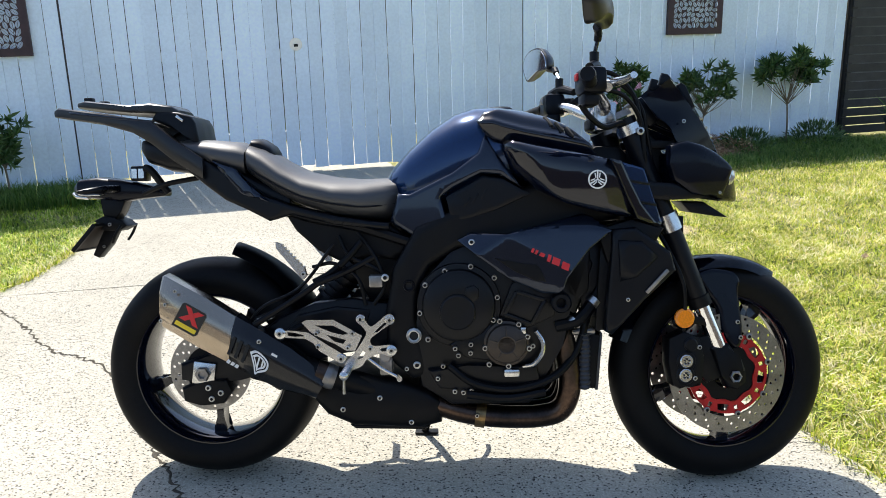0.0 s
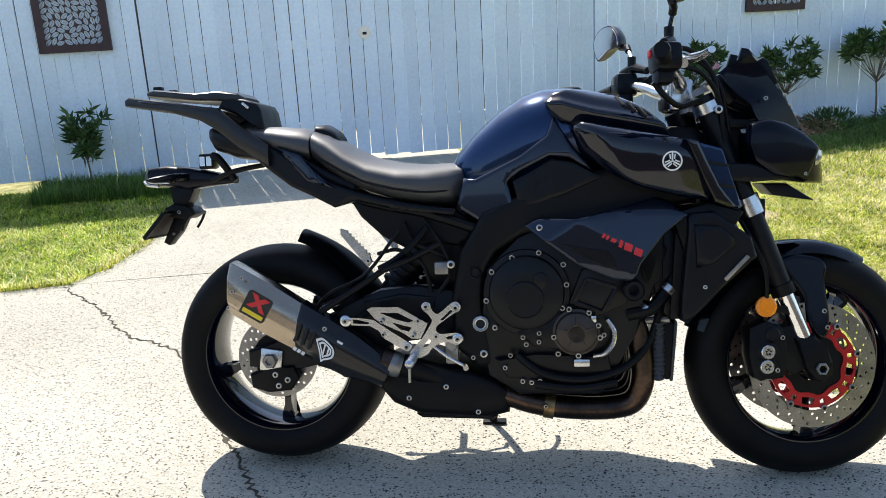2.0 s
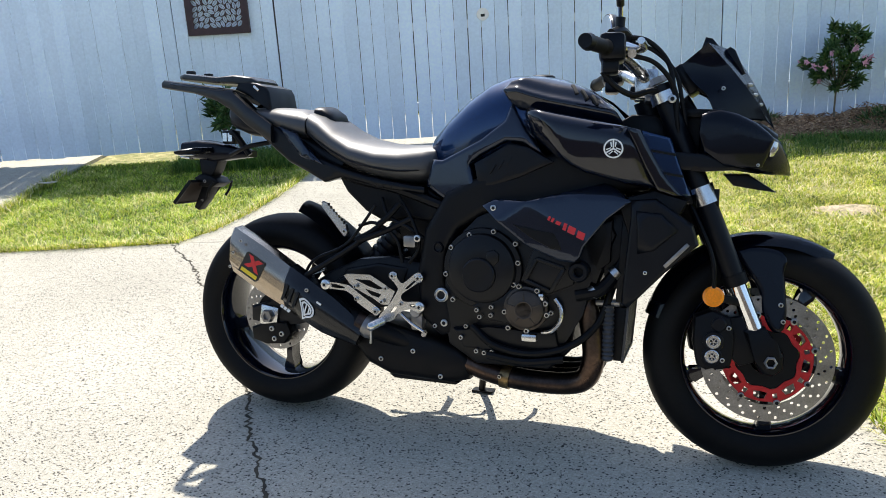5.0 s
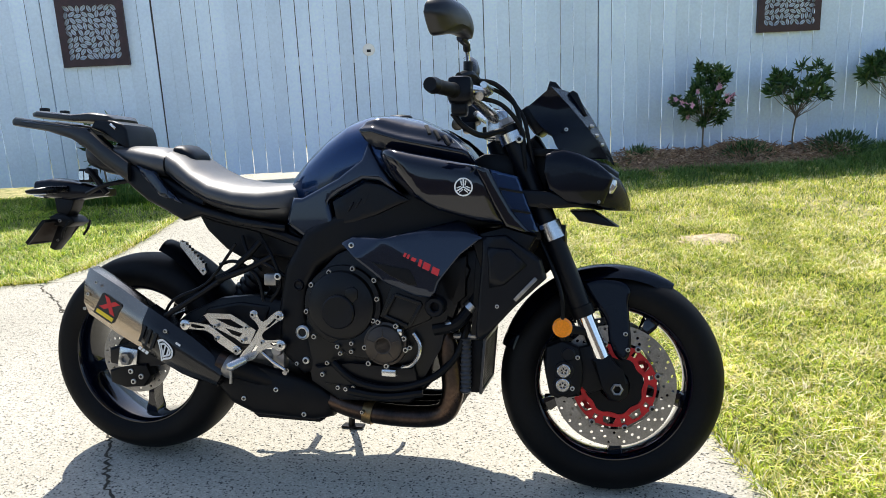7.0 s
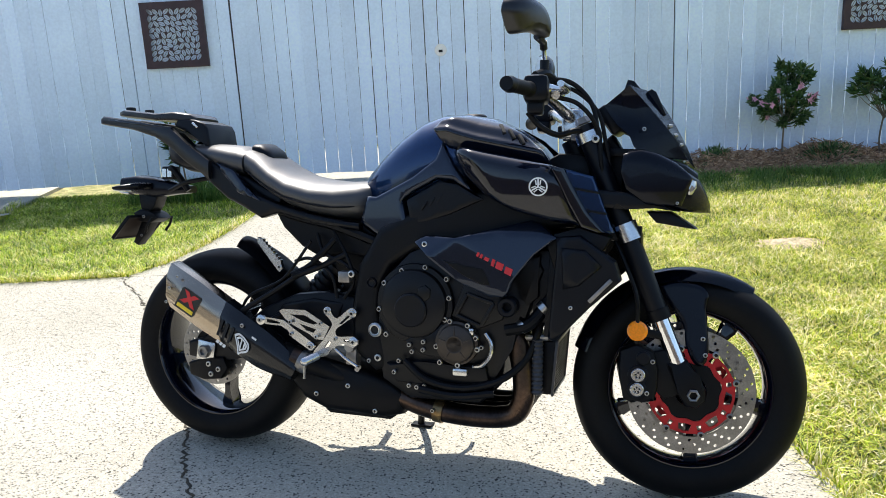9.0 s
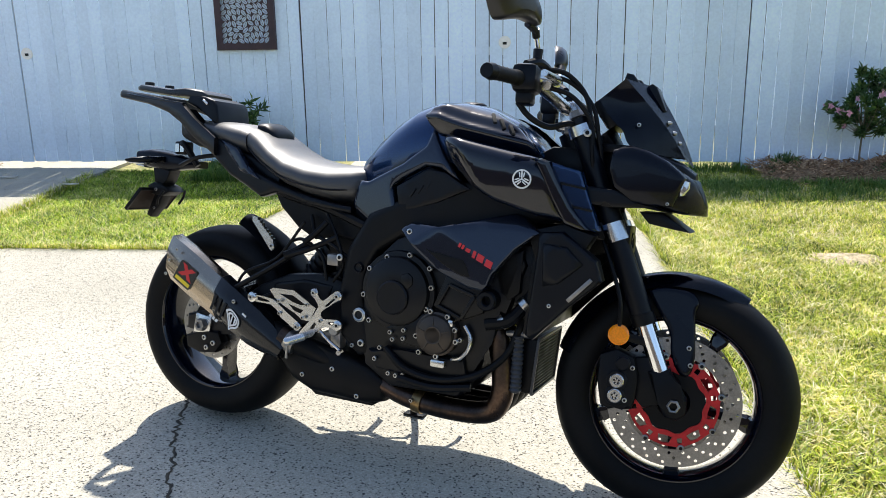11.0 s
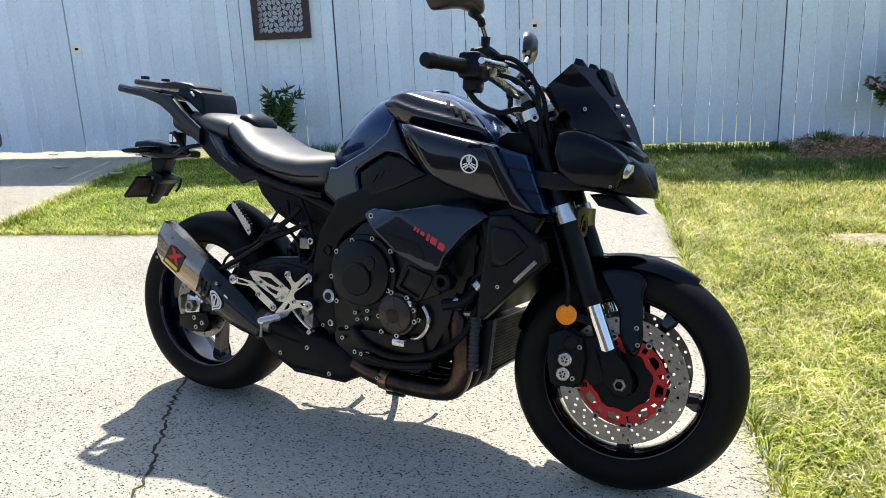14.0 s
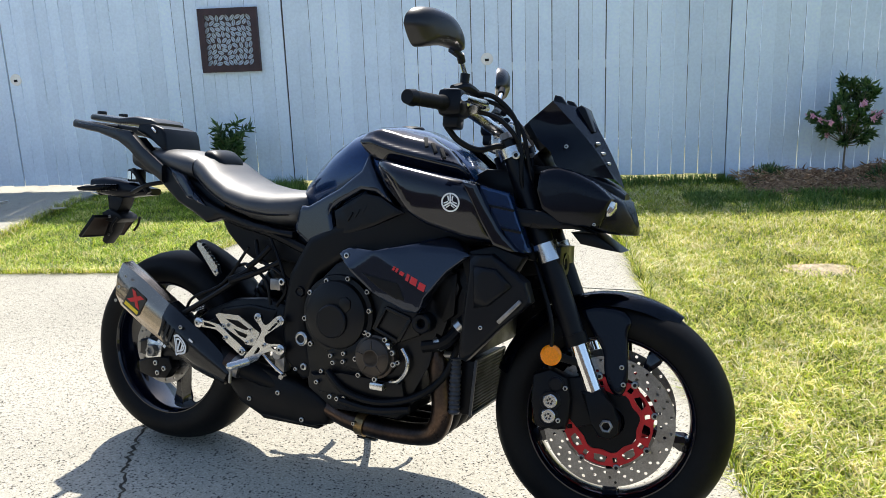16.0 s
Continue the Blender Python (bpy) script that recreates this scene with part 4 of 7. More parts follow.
def build_garden():
    # mounded mulch bed along the fence
    bm = bmesh.new()
    xs = [2.85 + 0.08 * i for i in range(28)]
    rows = []
    for x in xs:
        row = []
        front = 3.98 + 0.10 * noise.noise(Vector((x * 1.7, 0.3, 2))) + 0.05 * noise.noise(Vector((x * 6, 0.3, 5)))
        for j in range(8):
            t = j / 7
            y = front + (4.66 - front) * t
            lift = (0.10 + 0.07 * noise.noise(Vector((x * 2.3, 1.0, 7)))) * math.sin(min(1, t * 2.2) * math.pi / 2) + 0.025 * noise.noise(Vector((x * 9, y * 9, 1)))
            lift *= max(0.0, min(1.0, (x - 2.85) / 0.4, (5.05 - x) / 0.3))
            row.append(bm.verts.new((x, y, ground_z(x, y) - 0.05 + lift)))
        rows.append(row)
    for a, b in zip(rows, rows[1:]):
        for j in range(7):
            bm.faces.new((a[j], b[j], b[j + 1], a[j + 1]))
    solo("garden_bed", bm, MULCH_SOIL, "mounded garden bed of brown bark mulch along the fence", "garden bed", kind="structure")
    rng = random.Random(31)
    bm = bmesh.new()
    for _ in range(4200):
        x, y = rng.uniform(2.9, 4.95), rng.uniform(3.95, 4.6)
        t = (y - 3.98) / 0.68
        z = ground_z(x, y) - 0.04 + (0.10 + 0.07 * noise.noise(Vector((x * 2.3, 1.0, 7)))) * math.sin(min(1, max(0, t) * 2.2) * math.pi / 2) + rng.uniform(0, 0.02)
        d = Vector((rng.uniform(-1, 1), rng.uniform(-1, 1), rng.uniform(-0.3, 0.5)))
        leaves_mesh(bm, [(Vector((x, y, z)), d)], rng.uniform(0.03, 0.08), 0.010, rng)
    solo("bark_mulch", bm, CHIPS, "loose brown bark chips on the garden bed", "mulch", kind="stuff", smooth=0)
    shrub("flowering_shrub", 3.74, 4.40, 0.36, 0.57, 0.29, 0.27, 2100, 41, 18, label="bushy green oleander shrub with pink blossoms in the mulch bed")
    shrub("shrub", 4.58, 4.40, 0.40, 0.62, 0.30, 0.25, 780, 42, 0, leaf=(0.085, 0.026), label="sparse young green shrub with a thin stem", open_crown=True)
    shrub("shrub", 5.55, 4.42, 0.46, 0.72, 0.36, 0.23, 1400, 43, 0, leaf=(0.095, 0.028), label="round-headed green shrub on a thin stem", open_crown=True)
    shrub("shrub", -1.36, 4.42, 0.30, 0.48, 0.20, 0.20, 560, 44, 0, leaf=(0.088, 0.030), label="leafy dark-green shrub by the white fence below a leaf panel")
    low_bush(3.14, 4.36, 0.15, 0.17, 260, 51, "small bright-green seedling in the mulch")
    low_bush(4.05, 4.22, 0.27, 0.17, 620, 52, "low trailing dark-green ground cover bush")
    low_bush(4.95, 4.25, 0.32, 0.21, 900, 53, "low trailing dark-green ground cover bush")
    low_bush(5.75, 4.25, 0.36, 0.24, 900, 54, "low trailing dark-green ground cover bush")
    pot = thing("potted_plant", "spiky green plant in a black plastic pot", "potted plant", at=pose(6.75, 4.2, ground_z(0, 4.2) - 0.02))
    bm = bmesh.new()
    lathe(bm, [(0.001, 0), (0.13, 0), (0.17, 0.20), (0.185, 0.205), (0.185, 0.225), (0.165, 0.225), (0.155, 0.19), (0.001, 0.185)], axis="z", n=28)
    part("pot", bm, POT_BLACK, pot)
    bm = bmesh.new()
    rng = random.Random(61)
    leaves_mesh(bm, [(Vector((rng.gauss(0, 0.03), rng.gauss(0, 0.03), 0.19)), Vector((rng.uniform(-1, 1), rng.uniform(-1, 1), rng.uniform(0.35, 1.2)))) for _ in range(90)], 0.30, 0.016, rng)
    part("foliage", bm, LEAF, pot, smooth=0)


build_ground()
build_garden()
build_back_yard()
build_litter()
build_car()
leaf_panel(-1.622, -1.097, 1.122, 1.660, 71)
leaf_panel(4.305, 4.890, 1.145, 1.690, 72)


# ---- motorcycle ----
# local axes: x forward from the rear axle, y to the machine's left, z up in its own plane; it leans on its side stand
BIKE = Matrix.Translation((0.022, -0.005, 0)) @ pose(0, 0, 0, 0, 0, -18.5) @ pose(0, 0, 0, -10, 0, 0)
REAR, FRONT = (0.006, 0.320), (1.386, 0.288)
# the steering is turned a little to the left about the inclined head
STEER_AXIS = Vector((-0.375, 0, 0.927)).normalized()
STEER = Matrix.Translation((1.078, 0, 0.935)) @ Matrix.Rotation(radians(7.5), 4, STEER_AXIS) @ Matrix.Translation((-1.078, 0, -0.935))


def bm_new():
    return bmesh.new()


def fork_u(w):
    return 1.375 - 0.405 * (w - 0.30)


BOLT_MESHES = {}


def bolt(parent, u, v, w, r=0.008, depth=0.006, mat=None, name="bolt", side=-1):
    """A socket-head bolt whose axis lies across the machine."""
    mat = mat or STEEL
    key = (round(r, 4), round(depth, 4), mat.name, side)
    if key not in BOLT_MESHES:
        bm = bm_new()
        lathe(bm, [(0.48 * r, side * depth * 0.35), (0.52 * r, side * depth), (0.82 * r, side * depth), (r, side * depth * 0.8), (r, 0)], n=12)
        me = mesh_of("bolt", bm, mat)
        me.materials.append(DARK_HOLE)
        for p in me.polygons:
            if math.hypot(p.center.x, p.center.z) < 0.55 * r and abs(p.center.y) > 0.2 * depth:
                p.material_index = 1
        BOLT_MESHES[key] = me
    return piece(name, BOLT_MESHES[key], parent, Matrix.Translation((u, v, w)))


def wheel(bike, name, centre, tyre_profile, rim_profile, hub, spoke_r, first, label):
    cu, cw = centre
    root = new(name)
    root.parent = bike
    root.empty_display_size = 0.1
    tagged(root, label)
    bm = bm_new()
    lathe(bm, tyre_profile + [(r, -v) for r, v in tyre_profile[-2::-1]], (cu, 0, cw), 96, closed=True)
    tyre_ob = part("tyre", bm, RUBBER, root, "black rubber tyre")
    tread = bm_new()
    r1, v1 = tyre_profile[-3]
    r2, v2 = tyre_profile[-2]
    for side in (-1, 1):
        for turn, (ra, va), (rb, vb) in ((0.0, (r1, v1), (r2, v2)),):
            rows = []
            for j in range(7):
                t = j / 6
                r = ra + (rb - ra) * t + 0.0004
                a = 0.16 * t ** 1.5
                rows.append([tread.verts.new((r * math.cos(a + da), side * abs(va + (vb - va) * t), r * math.sin(a + da))) for da in (-0.004 - 0.004 * t, 0.004 + 0.004 * t)])
            for x, y in zip(rows, rows[1:]):
                tread.faces.new((x[0], x[1], y[1], y[0]))
    bmesh.ops.solidify(tread, geom=list(tread.faces), thickness=0.0012)
    groove = mesh_of("tread_groove", tread, GROOVE)
    for k in range(22):
        piece("tread_groove", groove, tyre_ob, Matrix.Translation((cu, 0, cw)) @ Euler((0, radians(360 * k / 22), 0)).to_matrix().to_4x4())
    bm = bm_new()
    lathe(bm, rim_profile + [(r, -v) for r, v in rim_profile[::-1]], (cu, 0, cw), 96, closed=True)
    part("rim", bm, GLOSS_BLACK, root, smooth=50)
    for side in (-1, 1):
        lip = bm_new()
        r0, v0 = rim_profile[1]
        lathe(lip, [(r0 - 0.004, side * abs(v0) * 0.97), (r0 - 0.001, side * (abs(v0) + 0.0015)), (r0 + 0.002, side * (abs(v0) + 0.0015)), (r0 + 0.003, side * abs(v0) * 0.97)], (cu, 0, cw), 96, closed=True)
        part("rim_lip", lip, GLOSS_BLACK, root)
    bm = bm_new()
    hr, hv = hub
    lathe(bm, [(0.014, -hv), (hr * 0.8, -hv), (hr, -hv + 0.01), (hr, hv - 0.01), (hr * 0.8, hv), (0.014, hv)], (cu, 0, cw), 32, closed=True)
    part("hub", bm, GLOSS_BLACK, root)
    bm = bm_new()
    prism(bm, [(hr * 0.8, -0.016), (0.09, -0.0105), (0.15, -0.0095), (spoke_r - 0.012, -0.013), (spoke_r, -0.021), (spoke_r, 0.021), (spoke_r - 0.012, 0.013), (0.15, 0.0095), (0.09, 0.0105), (hr * 0.8, 0.016)], -0.024, 0.024, 0.006, 2)
    me = mesh_of("spoke", bm, GLOSS_BLACK)
    for k in range(5):
        piece("spoke", me, root, Matrix.Translation((cu, 0, cw)) @ Euler((0, radians(-(first + 72 * k)), 0)).to_matrix().to_4x4())
    return root


def brake_disc(root, centre, v, r0, r1, rows):
    """A drilled brake disc: a flat ring with rows of through holes."""
    cu, cw = centre
    pts, edges, holes = [], [], []

    def loop(x, z, r, n):
        s = len(pts)
        pts.extend(Vector((x + r * math.cos(2 * math.pi * j / n), z + r * math.sin(2 * math.pi * j / n))) for j in range(n))
        edges.extend((s + j, s + (j + 1) % n) for j in range(n))

    loop(0, 0, r1, 96)
    loop(0, 0, r0, 60)
    for rr, count, off in rows:
        for j in range(count):
            a = 2 * math.pi * (j + off) / count
            holes.append(Vector((rr * math.cos(a), rr * math.sin(a))))
            loop(rr * math.cos(a), rr * math.sin(a), 0.0042, 8)
    out = delaunay_2d_cdt(pts, edges, [], 1, 1e-6)
    bm = bm_new()
    vs = [bm.verts.new((cu + q.x, v - 0.0025, cw + q.y)) for q in out[0]]
    for fc in out[2]:
        mid = sum((out[0][i] for i in fc), Vector((0, 0))) / len(fc)
        if mid.length > r0 * 0.995 and all((mid - h).length > 0.0041 for h in holes):
            bm.faces.new([vs[i] for i in fc])
    ext = bmesh.ops.extrude_face_region(bm, geom=list(bm.faces))
    for g in ext["geom"]:
        if isinstance(g, bmesh.types.BMVert):
            g.co.y += 0.005
    bmesh.ops.delete(bm, geom=[q for q in bm.verts if not q.link_faces], context="VERTS")
    return part("brake_disc", bm, DISC_STEEL, root, "drilled steel brake disc", smooth=20)


def front_wheel(bike):
    tyre = [(0.201, -0.046), (0.216, -0.055), (0.234, -0.061), (0.252, -0.0615), (0.270, -0.055), (0.284, -0.042), (0.2935, -0.026), (0.298, -0.012), (0.2995, 0.0)]
    root = wheel(bike, "front_wheel", FRONT, tyre, [(0.209, -0.049), (0.205, -0.052), (0.200, -0.047), (0.195, -0.030), (0.192, -0.008)], (0.042, 0.055), 0.197, 57, "five-spoke gloss black front wheel")
    for v, side in ((-0.078, -1), (0.078, 1)):
        brake_disc(root, FRONT, v, 0.117, 0.160, ((0.126, 24, 0.0), (0.138, 24, 0.33), (0.151, 24, 0.66)))
        # red carrier: one plate with windows between its arms
        cu, cw = FRONT
        pts, edges, cuts = [], [], []

        def cut(loop):
            k = len(pts)
            pts.extend(Vector(q) for q in loop)
            edges.extend((k + i, k + (i + 1) % len(loop)) for i in range(len(loop)))

        def polar(r, a):
            return (r * math.cos(a), r * math.sin(a))

        rim = []
        for j in range(96):
            a = 2 * math.pi * j / 96
            lug = max(0, math.cos(8 * a - 2 * math.pi * 0.3)) ** 6
            rim.append(polar(0.1085 + 0.0085 * lug, a))
        cut(rim)
        bore = [polar(0.074 + 0.004 * math.cos(8 * 2 * math.pi * (j / 48 - 0.3 / 8)), 2 * math.pi * j / 48) for j in range(48)]
        cut(bore)
        cuts.append(bore)
        for q in range(8):
            a = 2 * math.pi * (q + 0.3) / 8
            for window in ([polar(0.086, a + 0.20), polar(0.083, a + 0.38), polar(0.086, a + 0.60), polar(0.101, a + 0.52), polar(0.1030, a + 0.39), polar(0.101, a + 0.26)],
                           [polar(0.089, a - 0.07), polar(0.102, a - 0.05), polar(0.102, a + 0.05), polar(0.089, a + 0.07)]):
                cut(window)
                cuts.append(window)
        out = delaunay_2d_cdt(pts, edges, [], 1, 1e-6)
        bm = bm_new()
        vs = [bm.verts.new((cu + q.x, v + side * 0.0065, cw + q.y)) for q in out[0]]
        for fc in out[2]:
            mid = sum((out[0][i] for i in fc), Vector((0, 0))) / len(fc)
            if not any(inside(mid.x, mid.y, loop) for loop in cuts):
                bm.faces.new([vs[i] for i in fc])
        ext = bmesh.ops.extrude_face_region(bm, geom=list(bm.faces))
        for g in ext["geom"]:
            if isinstance(g, bmesh.types.BMVert):
                g.co.y -= side * 0.007
        bmesh.ops.delete(bm, geom=[q for q in bm.verts if not q.link_faces], context="VERTS")
        part("disc_carrier", bm, RED, root, "red anodised disc carrier")
        bm = bm_new()
        lathe(bm, [(0.040, v - 0.004), (0.0765, v - 0.003), (0.0765, v + 0.003), (0.040, v + 0.004)], (cu, 0, cw), 48, closed=True)
        part("carrier_hub", bm, MATT_BLACK, root)
        for k in range(8):
            a = 2 * math.pi * (k + 0.3) / 8
            bolt(root, cu + 0.113 * math.cos(a), v + side * 0.0068, cw + 0.113 * math.sin(a), 0.0085, 0.004, DISC_STEEL, "disc_button", side)
    bm = bm_new()
    lathe(bm, [(0.001, 0.13), (0.013, 0.13), (0.013, -0.130), (0.001, -0.130)], (FRONT[0], 0, FRONT[1]), 20)
    part("axle", bm, MATT_BLACK, root)
    bm = bm_new()
    lathe(bm, [(0.0105, -0.1305), (0.0105, -0.138), (0.0135, -0.139), (0.0165, -0.136), (0.0165, -0.1305)], (FRONT[0], 0, FRONT[1]), 6, closed=True)
    part("axle_bolt", bm, ALLOY_GREY, root, "hexagonal axle bolt", smooth=0)


def rear_wheel(bike):
    tyre = [(0.200, -0.076), (0.214, -0.087), (0.234, -0.094), (0.254, -0.0955), (0.270, -0.089), (0.284, -0.071), (0.2940, -0.046), (0.2995, -0.022), (0.3015, 0.0)]
    root = wheel(bike, "rear_wheel", REAR, tyre, [(0.210, -0.079), (0.205, -0.082), (0.200, -0.077), (0.192, -0.05), (0.188, -0.012)], (0.05, 0.065), 0.194, 54, "five-spoke gloss black rear wheel")
    brake_disc(root, REAR, -0.088, 0.068, 0.110, ((0.076, 18, 0.0), (0.088, 18, 0.35), (0.100, 18, 0.7)))
    bm = bm_new()
    lathe(bm, [(0.03, -0.004), (0.072, -0.003), (0.072, 0.003), (0.03, 0.004)], (REAR[0], -0.086, REAR[1]), 36, closed=True)
    part("disc_carrier", bm, MATT_BLACK, root)
    bm = bm_new()
    lathe(bm, [(0.001, 0.12), (0.014, 0.12), (0.014, -0.13), (0.001, -0.13)], (0, 0, 0.32), 20)
    part("axle", bm, STEEL, root)
    bm = bm_new()
    lathe(bm, [(0.011, -0.138), (0.011, -0.146), (0.018, -0.146), (0.0205, -0.142), (0.0205, -0.131), (0.011, -0.131)], (0, 0, 0.32), 6)
    part("axle_nut", bm, ALLOY_GREY, root, smooth=0)
    for v in (-1, 1):
        bm = bm_new()
        box(bm, -0.030, 0.030, -0.004, 0.004, -0.030, 0.030, 0.003, Matrix.Translation((0.0, v * 0.126, 0.32)) @ Euler((0, radians(8), 0)).to_matrix().to_4x4())
        part("axle_block", bm, SILVER, root, "square bare-metal chain adjuster block")


def running_gear(bike):
    # swing arm
    bm = bm_new()
    for s in (-1, 1):
        prism(bm, [(-0.065, 0.300), (-0.065, 0.345), (0.02, 0.368), (0.12, 0.40), (0.20, 0.462), (0.30, 0.505), (0.40, 0.515), (0.50, 0.50), (0.575, 0.465), (0.575, 0.405), (0.50, 0.385), (0.38, 0.37), (0.24, 0.34), (0.10, 0.300), (0.02, 0.285)],
              s * 0.085, s * 0.122, 0.008)
    box(bm, 0.36, 0.56, -0.09, 0.09, 0.40, 0.49, 0.015)
    arm = part("swing_arm", bm, SATIN_BLACK, bike, "black aluminium swing arm")
    bm = bm_new()
    panel(bm, [(0.22, 0.425), (0.26, 0.475), (0.36, 0.495), (0.45, 0.485), (0.43, 0.42), (0.32, 0.395)], lambda x, z: -0.128, 0.006, 0.005)
    part("arm_guard", bm, SATIN_BLACK, arm)
    bm = bm_new()
    prism(bm, [(0.141, 0.469), (0.191, 0.488), (0.195, 0.467), (0.144, 0.449)], -0.1255, -0.1235)
    part("sticker", bm, BLACK_DECAL, arm, "small black information sticker with pale print", smooth=0)
    bm = bm_new()
    for row in range(3):
        for k in range(5):
            u = 0.147 + 0.0088 * k
            w = 0.4655 - 0.0062 * row + 0.0033 * k
            prism(bm, [(u, w), (u + 0.0062, w + 0.0023), (u + 0.0066, w - 0.0012), (u + 0.0004, w - 0.0035)], -0.1266, -0.1257)
    part("sticker_print", bm, WHITE_DECAL, arm, smooth=0)
    # rear caliper
    bm = bm_new()
    prism(bm, [(-0.055, 0.245), (-0.01, 0.232), (0.05, 0.238), (0.075, 0.272), (0.06, 0.305), (0.02, 0.30), (-0.02, 0.292), (-0.06, 0.282)], -0.132, -0.095, 0.006)
    cal = part("rear_caliper", bm, MATT_BLACK, bike)
    for u, w in ((0.012, 0.282), (0.045, 0.268), (0.02, 0.252)):
        bolt(cal, u, -0.132, w, 0.008, 0.005)
    # rear hugger
    bm = bm_new()
    rings = []
    for k in range(15):
        a = radians(12 + 66 * k / 14)
        fade = 1 - 0.45 * (k / 14) ** 2
        row = []
        for q in range(9):
            t = -1 + 2 * q / 8
            r = 0.332 + 0.016 * (k / 14) ** 3 - 0.030 * abs(t) ** 2.6
            row.append((r * math.cos(a), t * 0.098 * fade, 0.32 + r * math.sin(a)))
        rings.append(row)
    loft(bm, rings, caps=False, closed=False)
    bmesh.ops.solidify(bm, geom=list(bm.faces), thickness=0.004)
    part("rear_hugger", bm, SATIN_BLACK, bike, "black rear wheel hugger")


def front_end(bike):
    """Fork, calipers, yokes and mudguard, all of which turn with the steering."""
    for s in (-1, 1):
        v = s * 0.107
        bm = bm_new()
        tube(bm, [(fork_u(0.965), v, 0.965), (fork_u(0.70), v, 0.70), (fork_u(0.55), v, 0.55), (fork_u(0.485), v, 0.485)], [0.0265, 0.0275, 0.0275, 0.026], 20, curve=False)
        leg = part("fork_leg", bm, SATIN_BLACK, bike, "black upside-down fork tube")
        bm = bm_new()
        tube(bm, [(fork_u(0.488), v, 0.488), (fork_u(0.33), v, 0.33)], 0.0215, 20, curve=False)
        part("stanchion", bm, CHROME, leg, "bright chrome inner fork tube")
        bm = bm_new()
        tube(bm, [(fork_u(0.50), v, 0.50), (fork_u(0.474), v, 0.474)], 0.030, 20, curve=False)
        part("dust_seal", bm, MATT_BLACK, leg)
        bm = bm_new()
        prism(bm, [(fork_u(0.372) - 0.026, 0.364), (fork_u(0.372) + 0.026, 0.374), (1.392, 0.335), (1.417, 0.304), (1.417, 0.271), (1.395, 0.253), (1.367, 0.257), (1.350, 0.290)], v - 0.023, v + 0.023, 0.009)
        foot = part("fork_foot", bm, MATT_BLACK, leg)
        bm = bm_new()
        tube(bm, [(fork_u(0.715), v, 0.715), (fork_u(0.672), v, 0.672)], 0.0335, 20, curve=False)
        part("clamp_ring", bm, SILVER, leg, "silver lower fork clamp")
        bm = bm_new()
        tube(bm, [(fork_u(0.97), v, 0.97), (fork_u(0.985), v, 0.985)], [0.022, 0.018], 6, curve=False)
        part("fork_cap", bm, ALLOY_GREY, leg)
        bm = bm_new()
        tube(bm, [(fork_u(0.948), v, 0.948), (fork_u(0.924), v, 0.924)], 0.0345, 24, curve=False)
        part("fork_clamp", bm, SILVER, leg, "silver upper fork clamp")
        # radial caliper with two bright bolt covers
        bm = bm_new()
        prism(bm, [(1.205, 0.395), (1.245, 0.412), (1.288, 0.395), (1.300, 0.345), (1.298, 0.300), (1.290, 0.268), (1.262, 0.275), (1.235, 0.262), (1.215, 0.272), (1.203, 0.33)], s * 0.083, s * 0.140, 0.008)
        cal = part("front_caliper", bm, MATT_BLACK, bike, "black radial brake caliper")
        for u, w in ((1.250, 0.335), (1.2475, 0.298)):
            bm = bm_new()
            lathe(bm, [(0.001, -0.003), (0.008, -0.003), (0.0095, -0.005), (0.0155, -0.005), (0.0175, -0.003), (0.0175, 0.002), (0.001, 0.002)], (u, s * 0.1405 if s < 0 else 0.1415, w), 24)
            part("piston_cover", bm, SILVER, cal, "bright aluminium piston cover")
            bm = bm_new()
            for k in range(5):
                a = k * 1.2566 + 0.3
                lathe(bm, [(0.001, -0.0006), (0.0022, -0.0006), (0.0022, 0)], (u + 0.006 * math.cos(a), s * 0.1405 + (s * 0.0052 if s < 0 else 0.001), w + 0.006 * math.sin(a)), 8)
            part("socket", bm, DARK_HOLE, cal)
        for u, w, r in ((1.250, 0.335, 0.026), (1.2475, 0.298, 0.025), (1.262, 0.378, 0.018)):
            bm = bm_new()
            lathe(bm, [(r, 0.0), (r, s * 0.003), (r - 0.004, s * 0.0065), (0.001, s * 0.0065)] if r < 0.02 else [(0.0185, s * 0.002), (0.0185, s * 0.004), (r - 0.003, s * 0.004), (r, s * 0.001), (r, 0.0)], (u, s * 0.1395, w), 24)
            part("caliper_lobe", bm, SATIN_BLACK, cal)
        for u, w in ((1.285, 0.37), (1.272, 0.290)):
            bolt(cal, u, s * 0.140, w, 0.006, 0.005, STEEL, "bolt", s)
        bm = bm_new()
        prism(bm, [(1.285, 0.392), (1.318, 0.398), (1.355, 0.33), (1.352, 0.285), (1.315, 0.272), (1.288, 0.30)], s * 0.098, s * 0.122, 0.006)
        part("caliper_bracket", bm, MATT_BLACK, cal)
        bm = bm_new()
        lathe(bm, [(0.001, -0.006), (0.020, -0.006), (0.0255, -0.002), (0.0255, 0.006), (0.001, 0.006)], (1.246, s * 0.142, 0.447), 32)
        part("reflector", bm, AMBER, bike, "round amber side reflector")
        bm = bm_new()
        bar(bm, (1.246, s * 0.132, 0.447), (fork_u(0.43), s * 0.12, 0.43), 0.006, 0.02)
        part("reflector_bracket", bm, MATT_BLACK, bike)
    # yokes
    bm = bm_new()
    prism(bm, [(1.072, 0.945), (1.072, 0.928), (1.145, 0.919), (1.145, 0.936)], -0.105, 0.105, 0.005)
